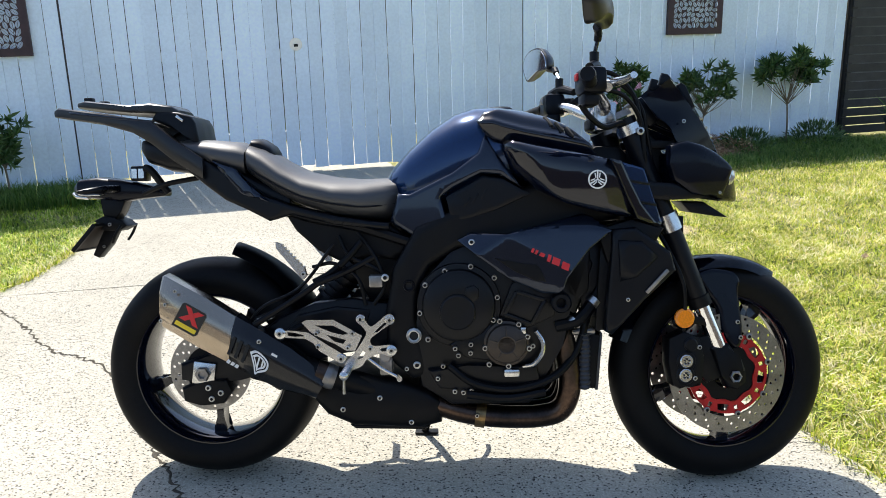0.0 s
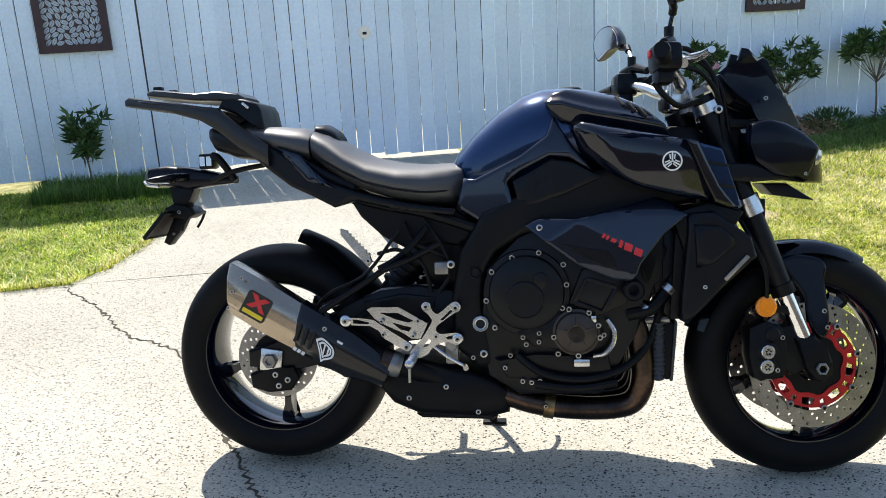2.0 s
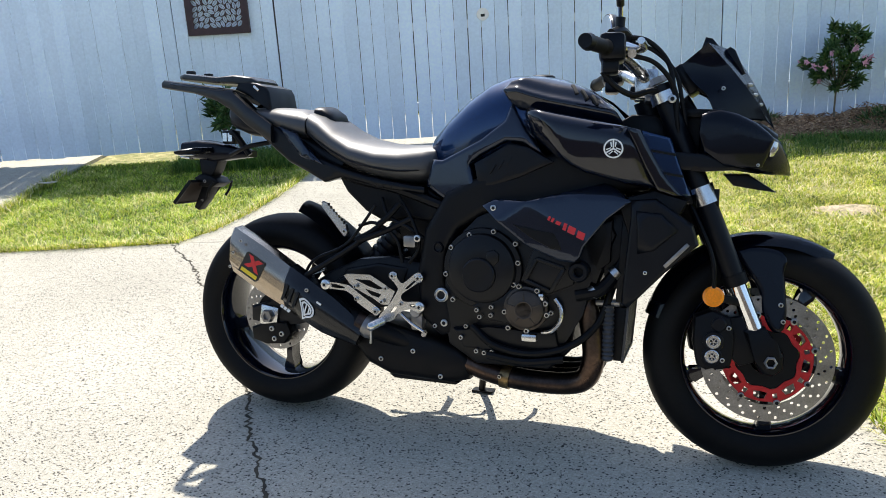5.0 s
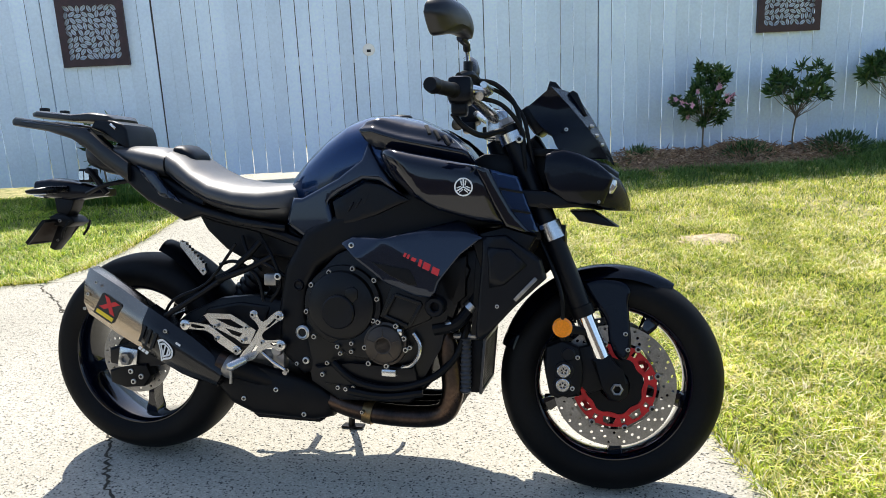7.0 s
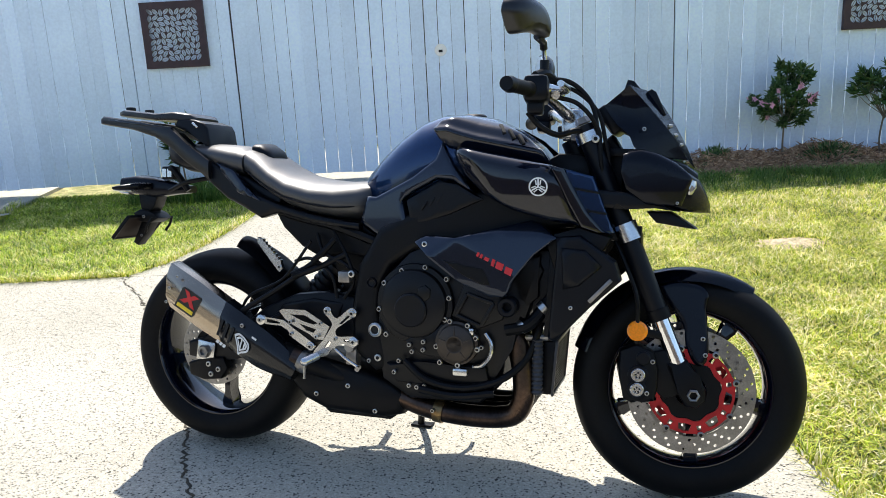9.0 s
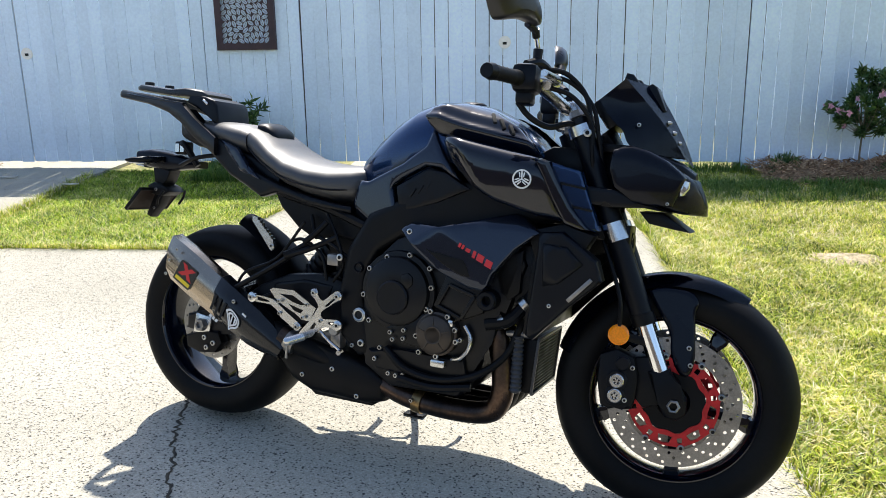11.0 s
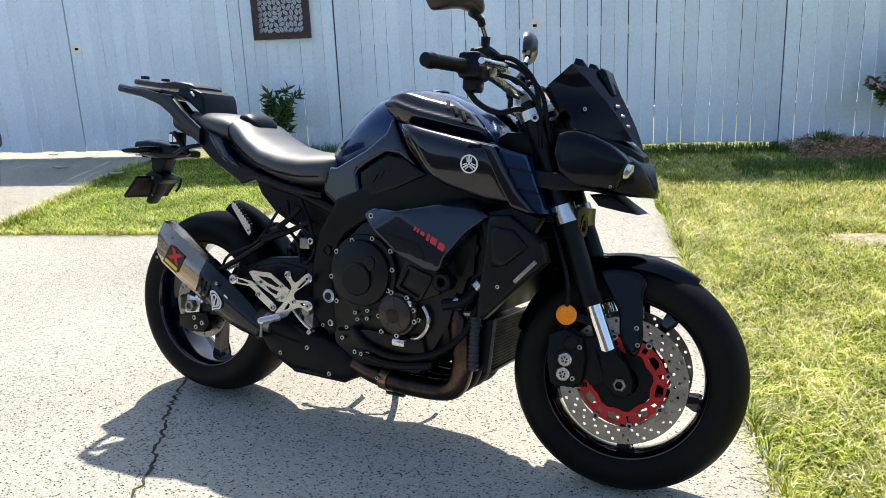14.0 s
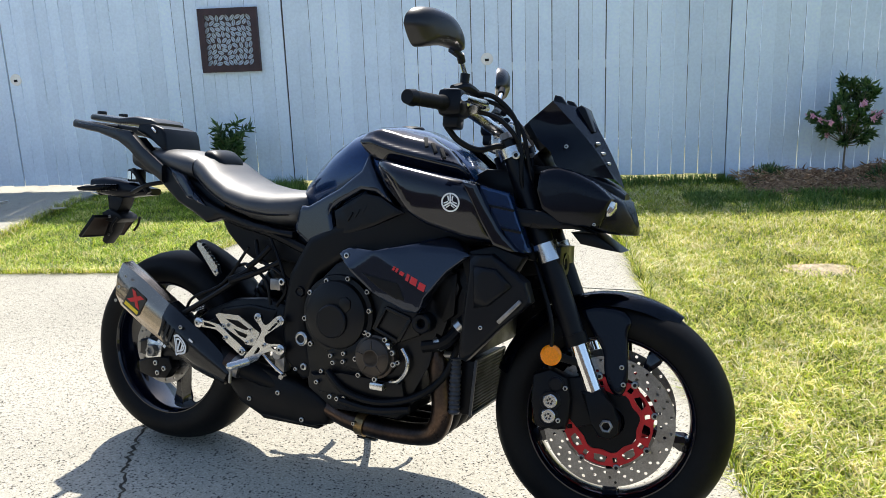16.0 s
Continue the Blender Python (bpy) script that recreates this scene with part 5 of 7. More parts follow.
    part("top_yoke", bm, ALLOY_GREY, bike, "silver top fork yoke")
    for s in (-1, 1):
        bolt(bike, 1.134, s * 0.1425, 0.928, 0.010, 0.006, STEEL, "yoke_bolt", s)
    bm = bm_new()
    prism(bm, [(1.150, 0.72), (1.150, 0.675), (1.255, 0.665), (1.255, 0.71)], -0.125, 0.125, 0.008)
    part("bottom_yoke", bm, MATT_BLACK, bike)
    bm = bm_new()
    tube(bm, [(1.076, 0, 0.94), (1.178, 0, 0.69)], 0.033, 18, curve=False)
    part("steering_head", bm, MATT_BLACK, bike)
    # front mudguard
    bm = bm_new()
    rings = []
    for k in range(25):
        a = radians(58 + 104 * k / 24)
        end = min(1, k / 5)
        tail = min(1, (24 - k) / 6)
        row = []
        for q in range(13):
            t = -1 + 2 * q / 12
            hw = 0.030 + 0.038 * end ** 0.8
            hw *= 0.75 + 0.25 * tail
            r = 0.311 + 0.006 * math.sin(math.pi * k / 24) - 0.034 * abs(t) ** 3.2
            row.append((FRONT[0] + r * math.cos(a), t * hw, FRONT[1] + r * math.sin(a)))
        rings.append(row)
    loft(bm, rings, caps=False, closed=False)
    bmesh.ops.solidify(bm, geom=list(bm.faces), thickness=0.004)
    guard = part("front_mudguard", bm, GLOSS_BLACK, bike, "gloss black front mudguard")
    for s in (-1, 1):
        bm = bm_new()
        panel(bm, [(1.302, 0.555), (1.345, 0.568), (1.405, 0.560), (1.428, 0.535), (1.422, 0.500), (1.428, 0.41), (1.420, 0.362), (1.395, 0.358), (1.372, 0.40), (1.362, 0.46), (1.332, 0.505)],
              lambda x, z, s=s: s * (0.071 + 0.020 * soft(0.585 - z, 0.03) / 0.2), 0.010, 0.010, 0.012, s, 6)
        part("mudguard_stay", bm, NOSE_PAINT, guard)
        bolt(guard, 1.412, s * 0.088, 0.425, 0.006, 0.004, STEEL, "bolt", s)
        bolt(guard, 1.418, s * 0.092, 0.384, 0.006, 0.004, STEEL, "bolt", s)


def exhaust(bike):
    # header pipes down the front of the engine
    for i, v in enumerate((-0.125, -0.045, 0.035, 0.11)):
        bm = bm_new()
        tube(bm, [(0.905, v, 0.455), (0.945, v, 0.42), (0.966, v * 0.97, 0.34), (0.970, v * 0.92, 0.262), (0.948, v * 0.86, 0.208), (0.895, v * 0.8, 0.188), (0.80, v * 0.86 - 0.004, 0.190), (0.70, v * 0.84 - 0.006, 0.202), (0.62, v * 0.8 - 0.008, 0.226), (0.55, v * 0.75 - 0.01, 0.248)], 0.0265 if i else 0.030, 16)
        part("header_pipe", bm, MATT_BLACK if i else HEADER, bike, "matt black header pipe" if i else "heat-tinted steel header pipe")
    bm = bm_new()
    tube(bm, [(0.748, -0.113, 0.195), (0.722, -0.112, 0.199)], 0.0345, 18, curve=False)
    clamp = part("pipe_clamp", bm, BRASS, bike, "brass-coloured pipe clamp")
    bolt(clamp, 0.725, -0.146, 0.205, 0.006, 0.01)
    # collector box under the engine
    bm = bm_new()
    prism(bm, [(0.262, 0.285), (0.328, 0.205), (0.400, 0.174), (0.575, 0.166), (0.632, 0.180), (0.638, 0.240), (0.604, 0.268), (0.52, 0.300), (0.42, 0.312), (0.34, 0.318)], -0.140, 0.10, 0.022, 3)
    col = part("exhaust_collector", bm, MATT_BLACK, bike, "black exhaust collector box")
    for u, w in ((0.470, 0.252), (0.372, 0.222), (0.552, 0.186)):
        bolt(col, u, -0.1405, w, 0.007, 0.004)
    bm = bm_new()
    prism(bm, [(0.40, 0.160), (0.585, 0.156), (0.60, 0.166), (0.385, 0.170)], -0.11, 0.09, 0.003)
    part("belly_plate", bm, SATIN_BLACK, col)
    bm = bm_new()
    tube(bm, [(0.46, -0.105, 0.270), (0.39, -0.125, 0.295), (0.33, -0.145, 0.318), (0.27, -0.155, 0.338)], [0.034, 0.031, 0.031, 0.034], 18)
    part("link_pipe", bm, MATT_BLACK, bike)
    bm = bm_new()
    tube(bm, [(0.335, -0.148, 0.317), (0.305, -0.152, 0.329)], 0.034, 18, curve=False)
    part("pipe_collar", bm, HEADER, bike, "blued pipe collar")
    # silencer: six-sided can, titanium body with a carbon front cap
    axis0, axis1 = Vector((-0.083, -0.157, 0.528)), Vector((0.300, -0.157, 0.302))
    d = (axis1 - axis0).normalized()
    up = Vector((d.z, 0, -d.x)) * -1
    if up.z < 0:
        up = -up

    def ring(t, hh, hw, skew=0.0, n=8):
        c = axis0 + (axis1 - axis0) * t
        shape = ((-0.35, -1), (0.45, -1), (1, -0.45), (1, 0.35), (0.55, 0.95), (-0.25, 1), (-1, 0.5), (-1, -0.4))
        out = []
        for k in range(len(shape)):
            a, b = shape[k], shape[(k + 1) % len(shape)]
            for m in range(3):
                y, z = a[0] + (b[0] - a[0]) * m / 3, a[1] + (b[1] - a[1]) * m / 3
                out.append(c + Vector((0, -1, 0)) * y * hw + up * z * hh + d * skew * z)
        return out

    bm = bm_new()
    loft(bm, [ring(0.0, 0.056, 0.040, -0.028), ring(0.012, 0.062, 0.046, -0.028), ring(0.25, 0.064, 0.047, -0.026), ring(0.47, 0.060, 0.046, -0.022)], caps=False)
    can = part("silencer", bm, TITANIUM, bike, "brushed titanium silencer body", smooth=50)
    bm = bm_new()
    loft(bm, [ring(0.47, 0.0595, 0.0455, -0.022), ring(0.475, 0.0615, 0.0475, -0.022), ring(0.62, 0.060, 0.046, -0.018), ring(0.80, 0.057, 0.044, -0.008), ring(0.92, 0.048, 0.040, 0), ring(1.0, 0.038, 0.035, 0), ring(1.06, 0.032, 0.031, 0)])
    part("silencer_cap", bm, CARBON, can, "dark carbon silencer front cap", smooth=50)
    bm = bm_new()
    loft(bm, [ring(0.0, 0.056, 0.040, -0.028), ring(0.02, 0.048, 0.033, -0.028), ring(0.06, 0.046, 0.031, -0.026)], caps=False)
    loft(bm, [ring(0.06, 0.047, 0.032, -0.026), ring(0.062, 0.0471, 0.0321, -0.026)])
    part("silencer_outlet", bm, MATT_BLACK, can, smooth=25)

    def decal(name, pts, mat, lift, label=""):
        """A flat mark on the can's outer face: pts are (along, up) in metres from its rear end."""
        bm = bm_new()
        face_y = -0.2062 - lift
        prism(bm, [((axis0 + d * a + up * b).x, (axis0 + d * a + up * b).z) for a, b in pts], face_y, face_y + 0.0012 + lift * 0)
        part(name, bm, mat, can, label, smooth=0)

    decal("badge_plate", [(0.058, -0.036), (0.122, -0.036), (0.128, -0.030), (0.128, 0.026), (0.122, 0.032), (0.064, 0.032), (0.058, 0.026)], BLACK_DECAL, 0.0)
    decal("badge_bar", [(0.066, -0.010), (0.084, -0.010), (0.122, 0.026), (0.104, 0.026)], RED_DECAL, 0.0012, "red slanted badge bar")
    decal("badge_bar", [(0.106, -0.012), (0.122, -0.012), (0.084, 0.027), (0.068, 0.027)], RED_DECAL, 0.0015)
    decal("badge_strip", [(0.064, -0.030), (0.122, -0.030), (0.122, -0.019), (0.064, -0.019)], YELLOW_DECAL, 0.0012, "yellow badge strip")
    for k, (a, b) in enumerate(((0.030, -0.042), (0.020, 0.0), (0.026, 0.044))):
        q = axis0 + d * a + up * b
        bolt(can, q.x, -0.2045, q.z, 0.0045, 0.003)
    # vents and round white mark on the cap
    for k in range(3):
        a = 0.218 + 0.020 * k
        decal("vent_slot", [(a, -0.032), (a + 0.008, -0.032), (a + 0.002, 0.016), (a - 0.006, 0.016)], DARK_HOLE, 0.001)
    shield = [(0.149, 0.394), (0.165, 0.397), (0.184, 0.382), (0.195, 0.363), (0.189, 0.344), (0.167, 0.339), (0.158, 0.336), (0.156, 0.359)]
    mid = (0.172, 0.366)

    def shrink(k):
        return rounded([(mid[0] + (x - mid[0]) * k, mid[1] + (z - mid[1]) * k) for x, z in shield], 4)

    bm = bm_new()
    plate(bm, shrink(1.0), [shrink(0.80)], -0.2080, -0.2065)
    plate(bm, shrink(0.68), [shrink(0.50)], -0.2080, -0.2065)
    bar(bm, (0.164, -0.2072, 0.352), (0.173, -0.2072, 0.380), 0.0015, 0.004, 0)
    bar(bm, (0.175, -0.2072, 0.350), (0.182, -0.2072, 0.371), 0.0015, 0.004, 0)
    part("shield_mark", bm, WHITE_DECAL, can, "white outlined shield mark", smooth=0)
    for a in (0.226, 0.238, 0.250):
        decal("pale_mark", [(a, -0.052), (a + 0.009, -0.053), (a + 0.011, -0.044), (a + 0.002, -0.043)], WHITE_DECAL, 0.0)
    decal("pale_mark", [(0.318, 0.022), (0.334, 0.022), (0.334, 0.028), (0.318, 0.028)], WHITE_DECAL, 0.0)
    q = axis0 + d * 0.275 + up * 0.036
    bolt(can, q.x, -0.2035, q.z, 0.006, 0.004)
    bm = bm_new()
    tube(bm, [(0.330, -0.157, 0.322), (0.343, -0.156, 0.316), (0.356, -0.154, 0.311)], [0.0315, 0.034, 0.0315], 20)
    part("pipe_band", bm, ALLOY_GREY, can, "bare scuffed metal pipe band")
    bm = bm_new()
    tube(bm, [(0.20, -0.165, 0.41), (0.245, -0.15, 0.435), (0.285, -0.125, 0.455)], 0.008, 8)
    part("silencer_bracket", bm, MATT_BLACK, can)


def engine(bike):
    bm = bm_new()
    prism(bm, [(0.56, 0.40), (0.58, 0.285), (0.66, 0.235), (0.86, 0.235), (0.915, 0.29), (0.93, 0.40), (0.985, 0.47), (1.03, 0.60), (0.98, 0.70), (0.80, 0.70), (0.66, 0.64), (0.58, 0.56)], -0.165, 0.165, 0.02, 2)
    block = part("engine_block", bm, ENGINE_BLACK, bike, "black four-cylinder engine")
    # clutch cover: stepped round casting
    c = (0.683, -0.165, 0.502)
    bm = bm_new()
    lathe(bm, [(0.001, -0.036), (0.040, -0.036), (0.082, -0.033), (0.090, -0.028), (0.094, -0.016), (0.106, -0.014), (0.108, -0.010), (0.108, 0.0)], c, 56)
    cover = part("clutch_cover", bm, ENGINE_BLACK, block, "round black clutch cover")
    bm = bm_new()
    lathe(bm, [(0.001, -0.046), (0.041, -0.046), (0.045, -0.043), (0.0465, -0.030)], (0.680, -0.165, 0.487), 48)
    part("cover_cap", bm, ENGINE_BLACK, cover)
    bm = bm_new()
    prism(bm, [(0.722, 0.556), (0.735, 0.545), (0.735, 0.525), (0.722, 0.512), (0.705, 0.512), (0.698, 0.530), (0.702, 0.550)], -0.204, -0.19, 0.005)
    part("cover_boss", bm, ENGINE_BLACK, cover)
    for u, w in ((0.715, 0.601), (0.649, 0.590), (0.598, 0.555), (0.583, 0.483), (0.603, 0.415), (0.774, 0.571), (0.781, 0.521), (0.770, 0.463)):
        bolt(cover, u, -0.178, w, 0.0075, 0.009)
    bm = bm_new()
    prism(bm, [(0.655, 0.40), (0.70, 0.365), (0.79, 0.355), (0.80, 0.42), (0.76, 0.455), (0.70, 0.43)], -0.186, -0.16, 0.008)
    part("side_cover", bm, ENGINE_BLACK, block)
    # smaller pickup cover with raised ribs
    c2 = (0.803, -0.165, 0.403)
    bm = bm_new()
    lathe(bm, [(0.001, -0.044), (0.043, -0.042), (0.049, -0.038), (0.052, -0.026), (0.058, -0.024), (0.059, 0.0)], c2, 40)
    pick = part("pickup_cover", bm, CASE_BROWN, block, "bronze-grey ribbed pickup cover")
    bm = bm_new()
    lathe(bm, [(0.020, -0.0445), (0.0225, -0.0455), (0.025, -0.0445)], c2, 32)
    for k in range(5):
        a = radians(20 + 72 * k)
        bar(bm, (c2[0] + 0.024 * math.cos(a), -0.2085, c2[2] + 0.024 * math.sin(a)), (c2[0] + 0.046 * math.cos(a), -0.206, c2[2] + 0.046 * math.sin(a)), 0.003, 0.004, 0.0005)
    part("rib", bm, CASE_BROWN, pick)
    for u, w in ((0.786, 0.461), (0.834, 0.452), (0.748, 0.392), (0.860, 0.390), (0.807, 0.345), (0.758, 0.350), (0.856, 0.420)):
        bolt(pick, u, -0.186, w, 0.0075, 0.009)
    for u, w in ((0.712, 0.402), (0.711, 0.380), (0.672, 0.392), (0.680, 0.374), (0.669, 0.279), (0.691, 0.276), (0.712, 0.280), (0.626, 0.313), (0.80, 0.615), (0.870, 0.395), (0.64, 0.345), (0.755, 0.262)):
        bolt(block, u, -0.188 if 0.66 < u < 0.8 and w > 0.35 else -0.181, w, 0.0065, 0.008)
    # cylinder head, ribs and covers towards the front
    bm = bm_new()
    prism(bm, [(0.786, 0.474), (0.856, 0.440), (0.925, 0.470), (0.940, 0.53), (0.90, 0.60), (0.818, 0.555)], -0.180, -0.16, 0.006)
    head = part("cylinder_cover", bm, ENGINE_BLACK, block)
    bm = bm_new()
    for p, q in (((0.800, 0.478), (0.830, 0.535)), ((0.830, 0.535), (0.902, 0.512)), ((0.902, 0.512), (0.868, 0.450)), ((0.868, 0.450), (0.800, 0.478))):
        bar(bm, (p[0], -0.183, p[1]), (q[0], -0.183, q[1]), 0.008, 0.010)
    part("rib", bm, ENGINE_BLACK, head)
    bm = bm_new()
    prism(bm, [(0.60, 0.335), (0.63, 0.285), (0.84, 0.268), (0.89, 0.30), (0.88, 0.345), (0.70, 0.345)], -0.180, -0.155, 0.008)
    part("sump_cover", bm, ENGINE_BLACK, block)
    # silver water pipe and fittings
    bm = bm_new()
    tube(bm, [(0.845, -0.175, 0.34), (0.872, -0.182, 0.348), (0.893, -0.182, 0.375), (0.895, -0.18, 0.405), (0.878, -0.178, 0.432)], 0.0065, 10)
    part("water_pipe", bm, SILVER, block, "bent silver water pipe")
    bm = bm_new()
    box(bm, 0.795, 0.835, -0.20, -0.17, 0.318, 0.338, 0.004)
    part("pipe_fitting", bm, SILVER, block)
    bm = bm_new()
    box(bm, 0.838, 0.852, -0.198, -0.17, 0.428, 0.446, 0.003)
    part("pipe_fitting", bm, SILVER, block)
    # hoses low on the engine
    for pts, r in (([(0.655, -0.178, 0.345), (0.72, -0.19, 0.300), (0.82, -0.19, 0.285), (0.92, -0.17, 0.31), (0.985, -0.14, 0.37), (1.02, -0.12, 0.47)], 0.010),
                   ([(0.70, -0.185, 0.272), (0.80, -0.188, 0.262), (0.90, -0.17, 0.272)], 0.012),
                   ([(0.93, -0.16, 0.44), (0.985, -0.16, 0.455), (1.02, -0.15, 0.49), (1.05, -0.14, 0.54)], 0.017)):
        bm = bm_new()
        tube(bm, pts, r, 10)
        part("hose", bm, MATT_BLACK, block)
    for u, w in ((0.972, 0.452), (1.027, 0.503)):
        bm = bm_new()
        tube(bm, [(u - 0.006, -0.158, w - 0.006), (u + 0.006, -0.155, w + 0.006)], 0.0195, 14, curve=False)
        part("hose_clip", bm, STEEL, block)
    # frame spars
    for s in (-1, 1):
        bm = bm_new()
        panel(bm, [(1.10, 0.815), (0.92, 0.815), (0.73, 0.772), (0.575, 0.70), (0.515, 0.60), (0.492, 0.48), (0.497, 0.36), (0.56, 0.305), (0.615, 0.318), (0.60, 0.37), (0.572, 0.46), (0.578, 0.54), (0.61, 0.60), (0.68, 0.645), (0.80, 0.66), (0.98, 0.70), (1.10, 0.71)],
              lambda x, z, s=s: s * (0.168 - 0.10 * max(0, x - 0.9) - 0.02 * max(0, 0.5 - z)), 0.05, 0.018, 0.02, s)
        spar = part("frame_spar", bm, MATT_BLACK, bike, "matt black alloy frame spar")
        bm = bm_new()
        lathe(bm, [(0.0118, 0.0), (0.0118, s * 0.012), (0.0150, s * 0.013), (0.0178, s * 0.010), (0.0200, s * 0.009), (0.0200, 0.0)], (0.566, s * 0.165, 0.423), 12, closed=True)
        nut = part("pivot_nut", bm, STEEL, spar, "bright swing arm pivot nut", smooth=25)
        bm = bm_new()
        lathe(bm, [(0.001, s * 0.1725), (0.0115, s * 0.1725), (0.0115, s * 0.170), (0.001, s * 0.170)], (0.566, 0, 0.423), 20)
        part("nut_bore", bm, DARK_HOLE, nut)
        bm = bm_new()
        lathe(bm, [(0.001, -0.001), (0.009, -0.002), (0.0115, -0.006), (0.014, -0.006), (0.016, 0.002)], (0.556, s * 0.168 if s < 0 else 0.172, 0.552), 20)
        part("frame_plug", bm, SATIN_BLACK, spar)
        bolt(spar, 0.572, s * 0.165, 0.345, 0.010, 0.006, STEEL, "bolt", s)
        bolt(spar, 0.545, s * 0.164, 0.335, 0.006, 0.006, STEEL, "bolt", s)
        # lug that carries the engine's front mount
        bm = bm_new()
        prism(bm, [(0.93, 0.62), (1.02, 0.64), (1.015, 0.53), (0.985, 0.505), (0.955, 0.525)], s * 0.135, s * 0.165, 0.008)
        mount = part("engine_mount", bm, MATT_BLACK, spar)
        bm = bm_new()
        lathe(bm, [(0.011, s * 0.150), (0.011, s * 0.205), (0.014, s * 0.208), (0.022, s * 0.208), (0.026, s * 0.203), (0.026, s * 0.150)], (0.941, 0, 0.507), 28, closed=True)
        part("mount_boss", bm, SATIN_BLACK, mount, "round black engine mount boss")
        bm = bm_new()
        lathe(bm, [(0.001, s * 0.180), (0.0108, s * 0.180), (0.0108, s * 0.184), (0.001, s * 0.184)], (0.941, 0, 0.507), 20)
        part("mount_bolt", bm, MATT_BLACK, mount)
    # radiator with ribbed end tank, side cowls and oil cooler
    rad = new("radiator")
    rad.parent = bike
    tagged(rad, "black radiator and oil cooler behind the front wheel")
    bm = bm_new()
    prism(bm, [(1.045, 0.66), (1.085, 0.66), (1.07, 0.43), (1.03, 0.43)], -0.17, 0.17, 0.004)
    part("radiator_core", bm, MATT_BLACK, rad)
    bm = bm_new()
    prism(bm, [(1.018, 0.405), (1.052, 0.405), (1.040, 0.262), (1.006, 0.262)], -0.105, 0.115, 0.003)
    cooler = part("oil_cooler", bm, MATT_BLACK, rad)
    bm = bm_new()
    for v in (-0.104, 0.114):
        bar(bm, (1.0555, v, 0.407), (1.0435, v, 0.261), 0.007, 0.007, 0.001)
    bar(bm, (1.0555, -0.104, 0.407), (1.0555, 0.114, 0.407), 0.007, 0.007, 0.001)
    bar(bm, (1.0435, -0.104, 0.261), (1.0435, 0.114, 0.261), 0.007, 0.007, 0.001)
    part("cooler_frame", bm, RIB_GREY, cooler, "dusty dark-grey cooler frame")
    fin = bm_new()
    box(fin, -0.0015, 0.0015, -0.098, 0.108, -0.0012, 0.0012)
    me = mesh_of("fin", fin, MATT_BLACK, 0)
    for k in range(15):
        t = (k + 0.5) / 15
        piece("fin", me, cooler, Matrix.Translation((1.0425 + 0.0115 * t, 0, 0.267 + 0.135 * t)))
    bm = bm_new()
    prof = []
    for k in range(26):
        prof.append((0.0165 if k % 2 else 0.0125, 0.268 + 0.146 * k / 25))
    lathe(bm, [(0.001, 0.264)] + prof + [(0.001, 0.418)], (1.008, -0.128, 0), 18, axis="z")
    part("ribbed_hose", bm, RIB_GREY, rad, "ribbed dark-grey hose")
    bm = bm_new()
    tube(bm, [(0.975, -0.125, 0.418), (1.035, -0.12, 0.420)], 0.010, 10, curve=False)
    part("hose_end", bm, ALLOY_GREY, rad)
    for s in (-1, 1):
        bm = bm_new()
        panel(bm, [(1.068, 0.690), (1.125, 0.695), (1.212, 0.632), (1.226, 0.585), (1.150, 0.515), (1.066, 0.425), (1.048, 0.435), (1.058, 0.555), (1.066, 0.64)],
              lambda x, z, s=s: s * (0.214 - 0.05 * max(0, x - 1.12)), 0.03, 0.008, side=s)
        cowl = part("radiator_cowl", bm, SATIN_BLACK, rad, "black radiator side cowl")
        bm = bm_new()
        bar(bm, (1.150, s * 0.217, 0.532), (1.203, s * 0.214, 0.588), 0.005, 0.010, 0.001)
        part("cowl_strip", bm, ALLOY_GREY, cowl, "grey metal trim strip")
        for u, w in ((1.095, 0.630), (1.105, 0.515), (1.108, 0.60)):
            bolt(cowl, u, s * 0.214, w, 0.005, 0.003, STEEL, "bolt", s)
        bm = bm_new()
        panel(bm, [(1.08, 0.665), (1.14, 0.66), (1.18, 0.62), (1.125, 0.57), (1.085, 0.56)], lambda x, z, s=s: s * 0.222, 0.012, 0.008, side=s)
        part("cowl_rib", bm, SATIN_BLACK, cowl)
        bm = bm_new()
        prism(bm, [(1.03, 0.69), (1.12, 0.715), (1.20, 0.69), (1.16, 0.62), (1.06, 0.60)], s * 0.14, s * 0.19, 0.01)
        part("cowl_inner", bm, MATT_BLACK, cowl)
    bm = bm_new()
    prism(bm, [(0.985, 0.645), (1.050, 0.655), (1.048, 0.455), (1.000, 0.470)], -0.150, 0.150, 0.006)
    part("radiator_shroud", bm, MATT_BLACK, rad)
    # side stand on the far side
    bm = bm_new()
    tube(bm, [(0.60, 0.10, 0.235), (0.585, 0.17, 0.13), (0.565, 0.222, 0.045)], [0.013, 0.011, 0.011], 10)
    box(bm, 0.535, 0.605, 0.205, 0.245, 0.0395, 0.047, 0.002)
    part("side_stand", bm, MATT_BLACK, bike, "black side stand, down")
    bm = bm_new()
    tube(bm, [(0.66, 0.145, 0.27), (0.70, 0.19, 0.225), (0.705, 0.225, 0.215)], 0.007, 8)
    part("gear_lever", bm, MATT_BLACK, bike)


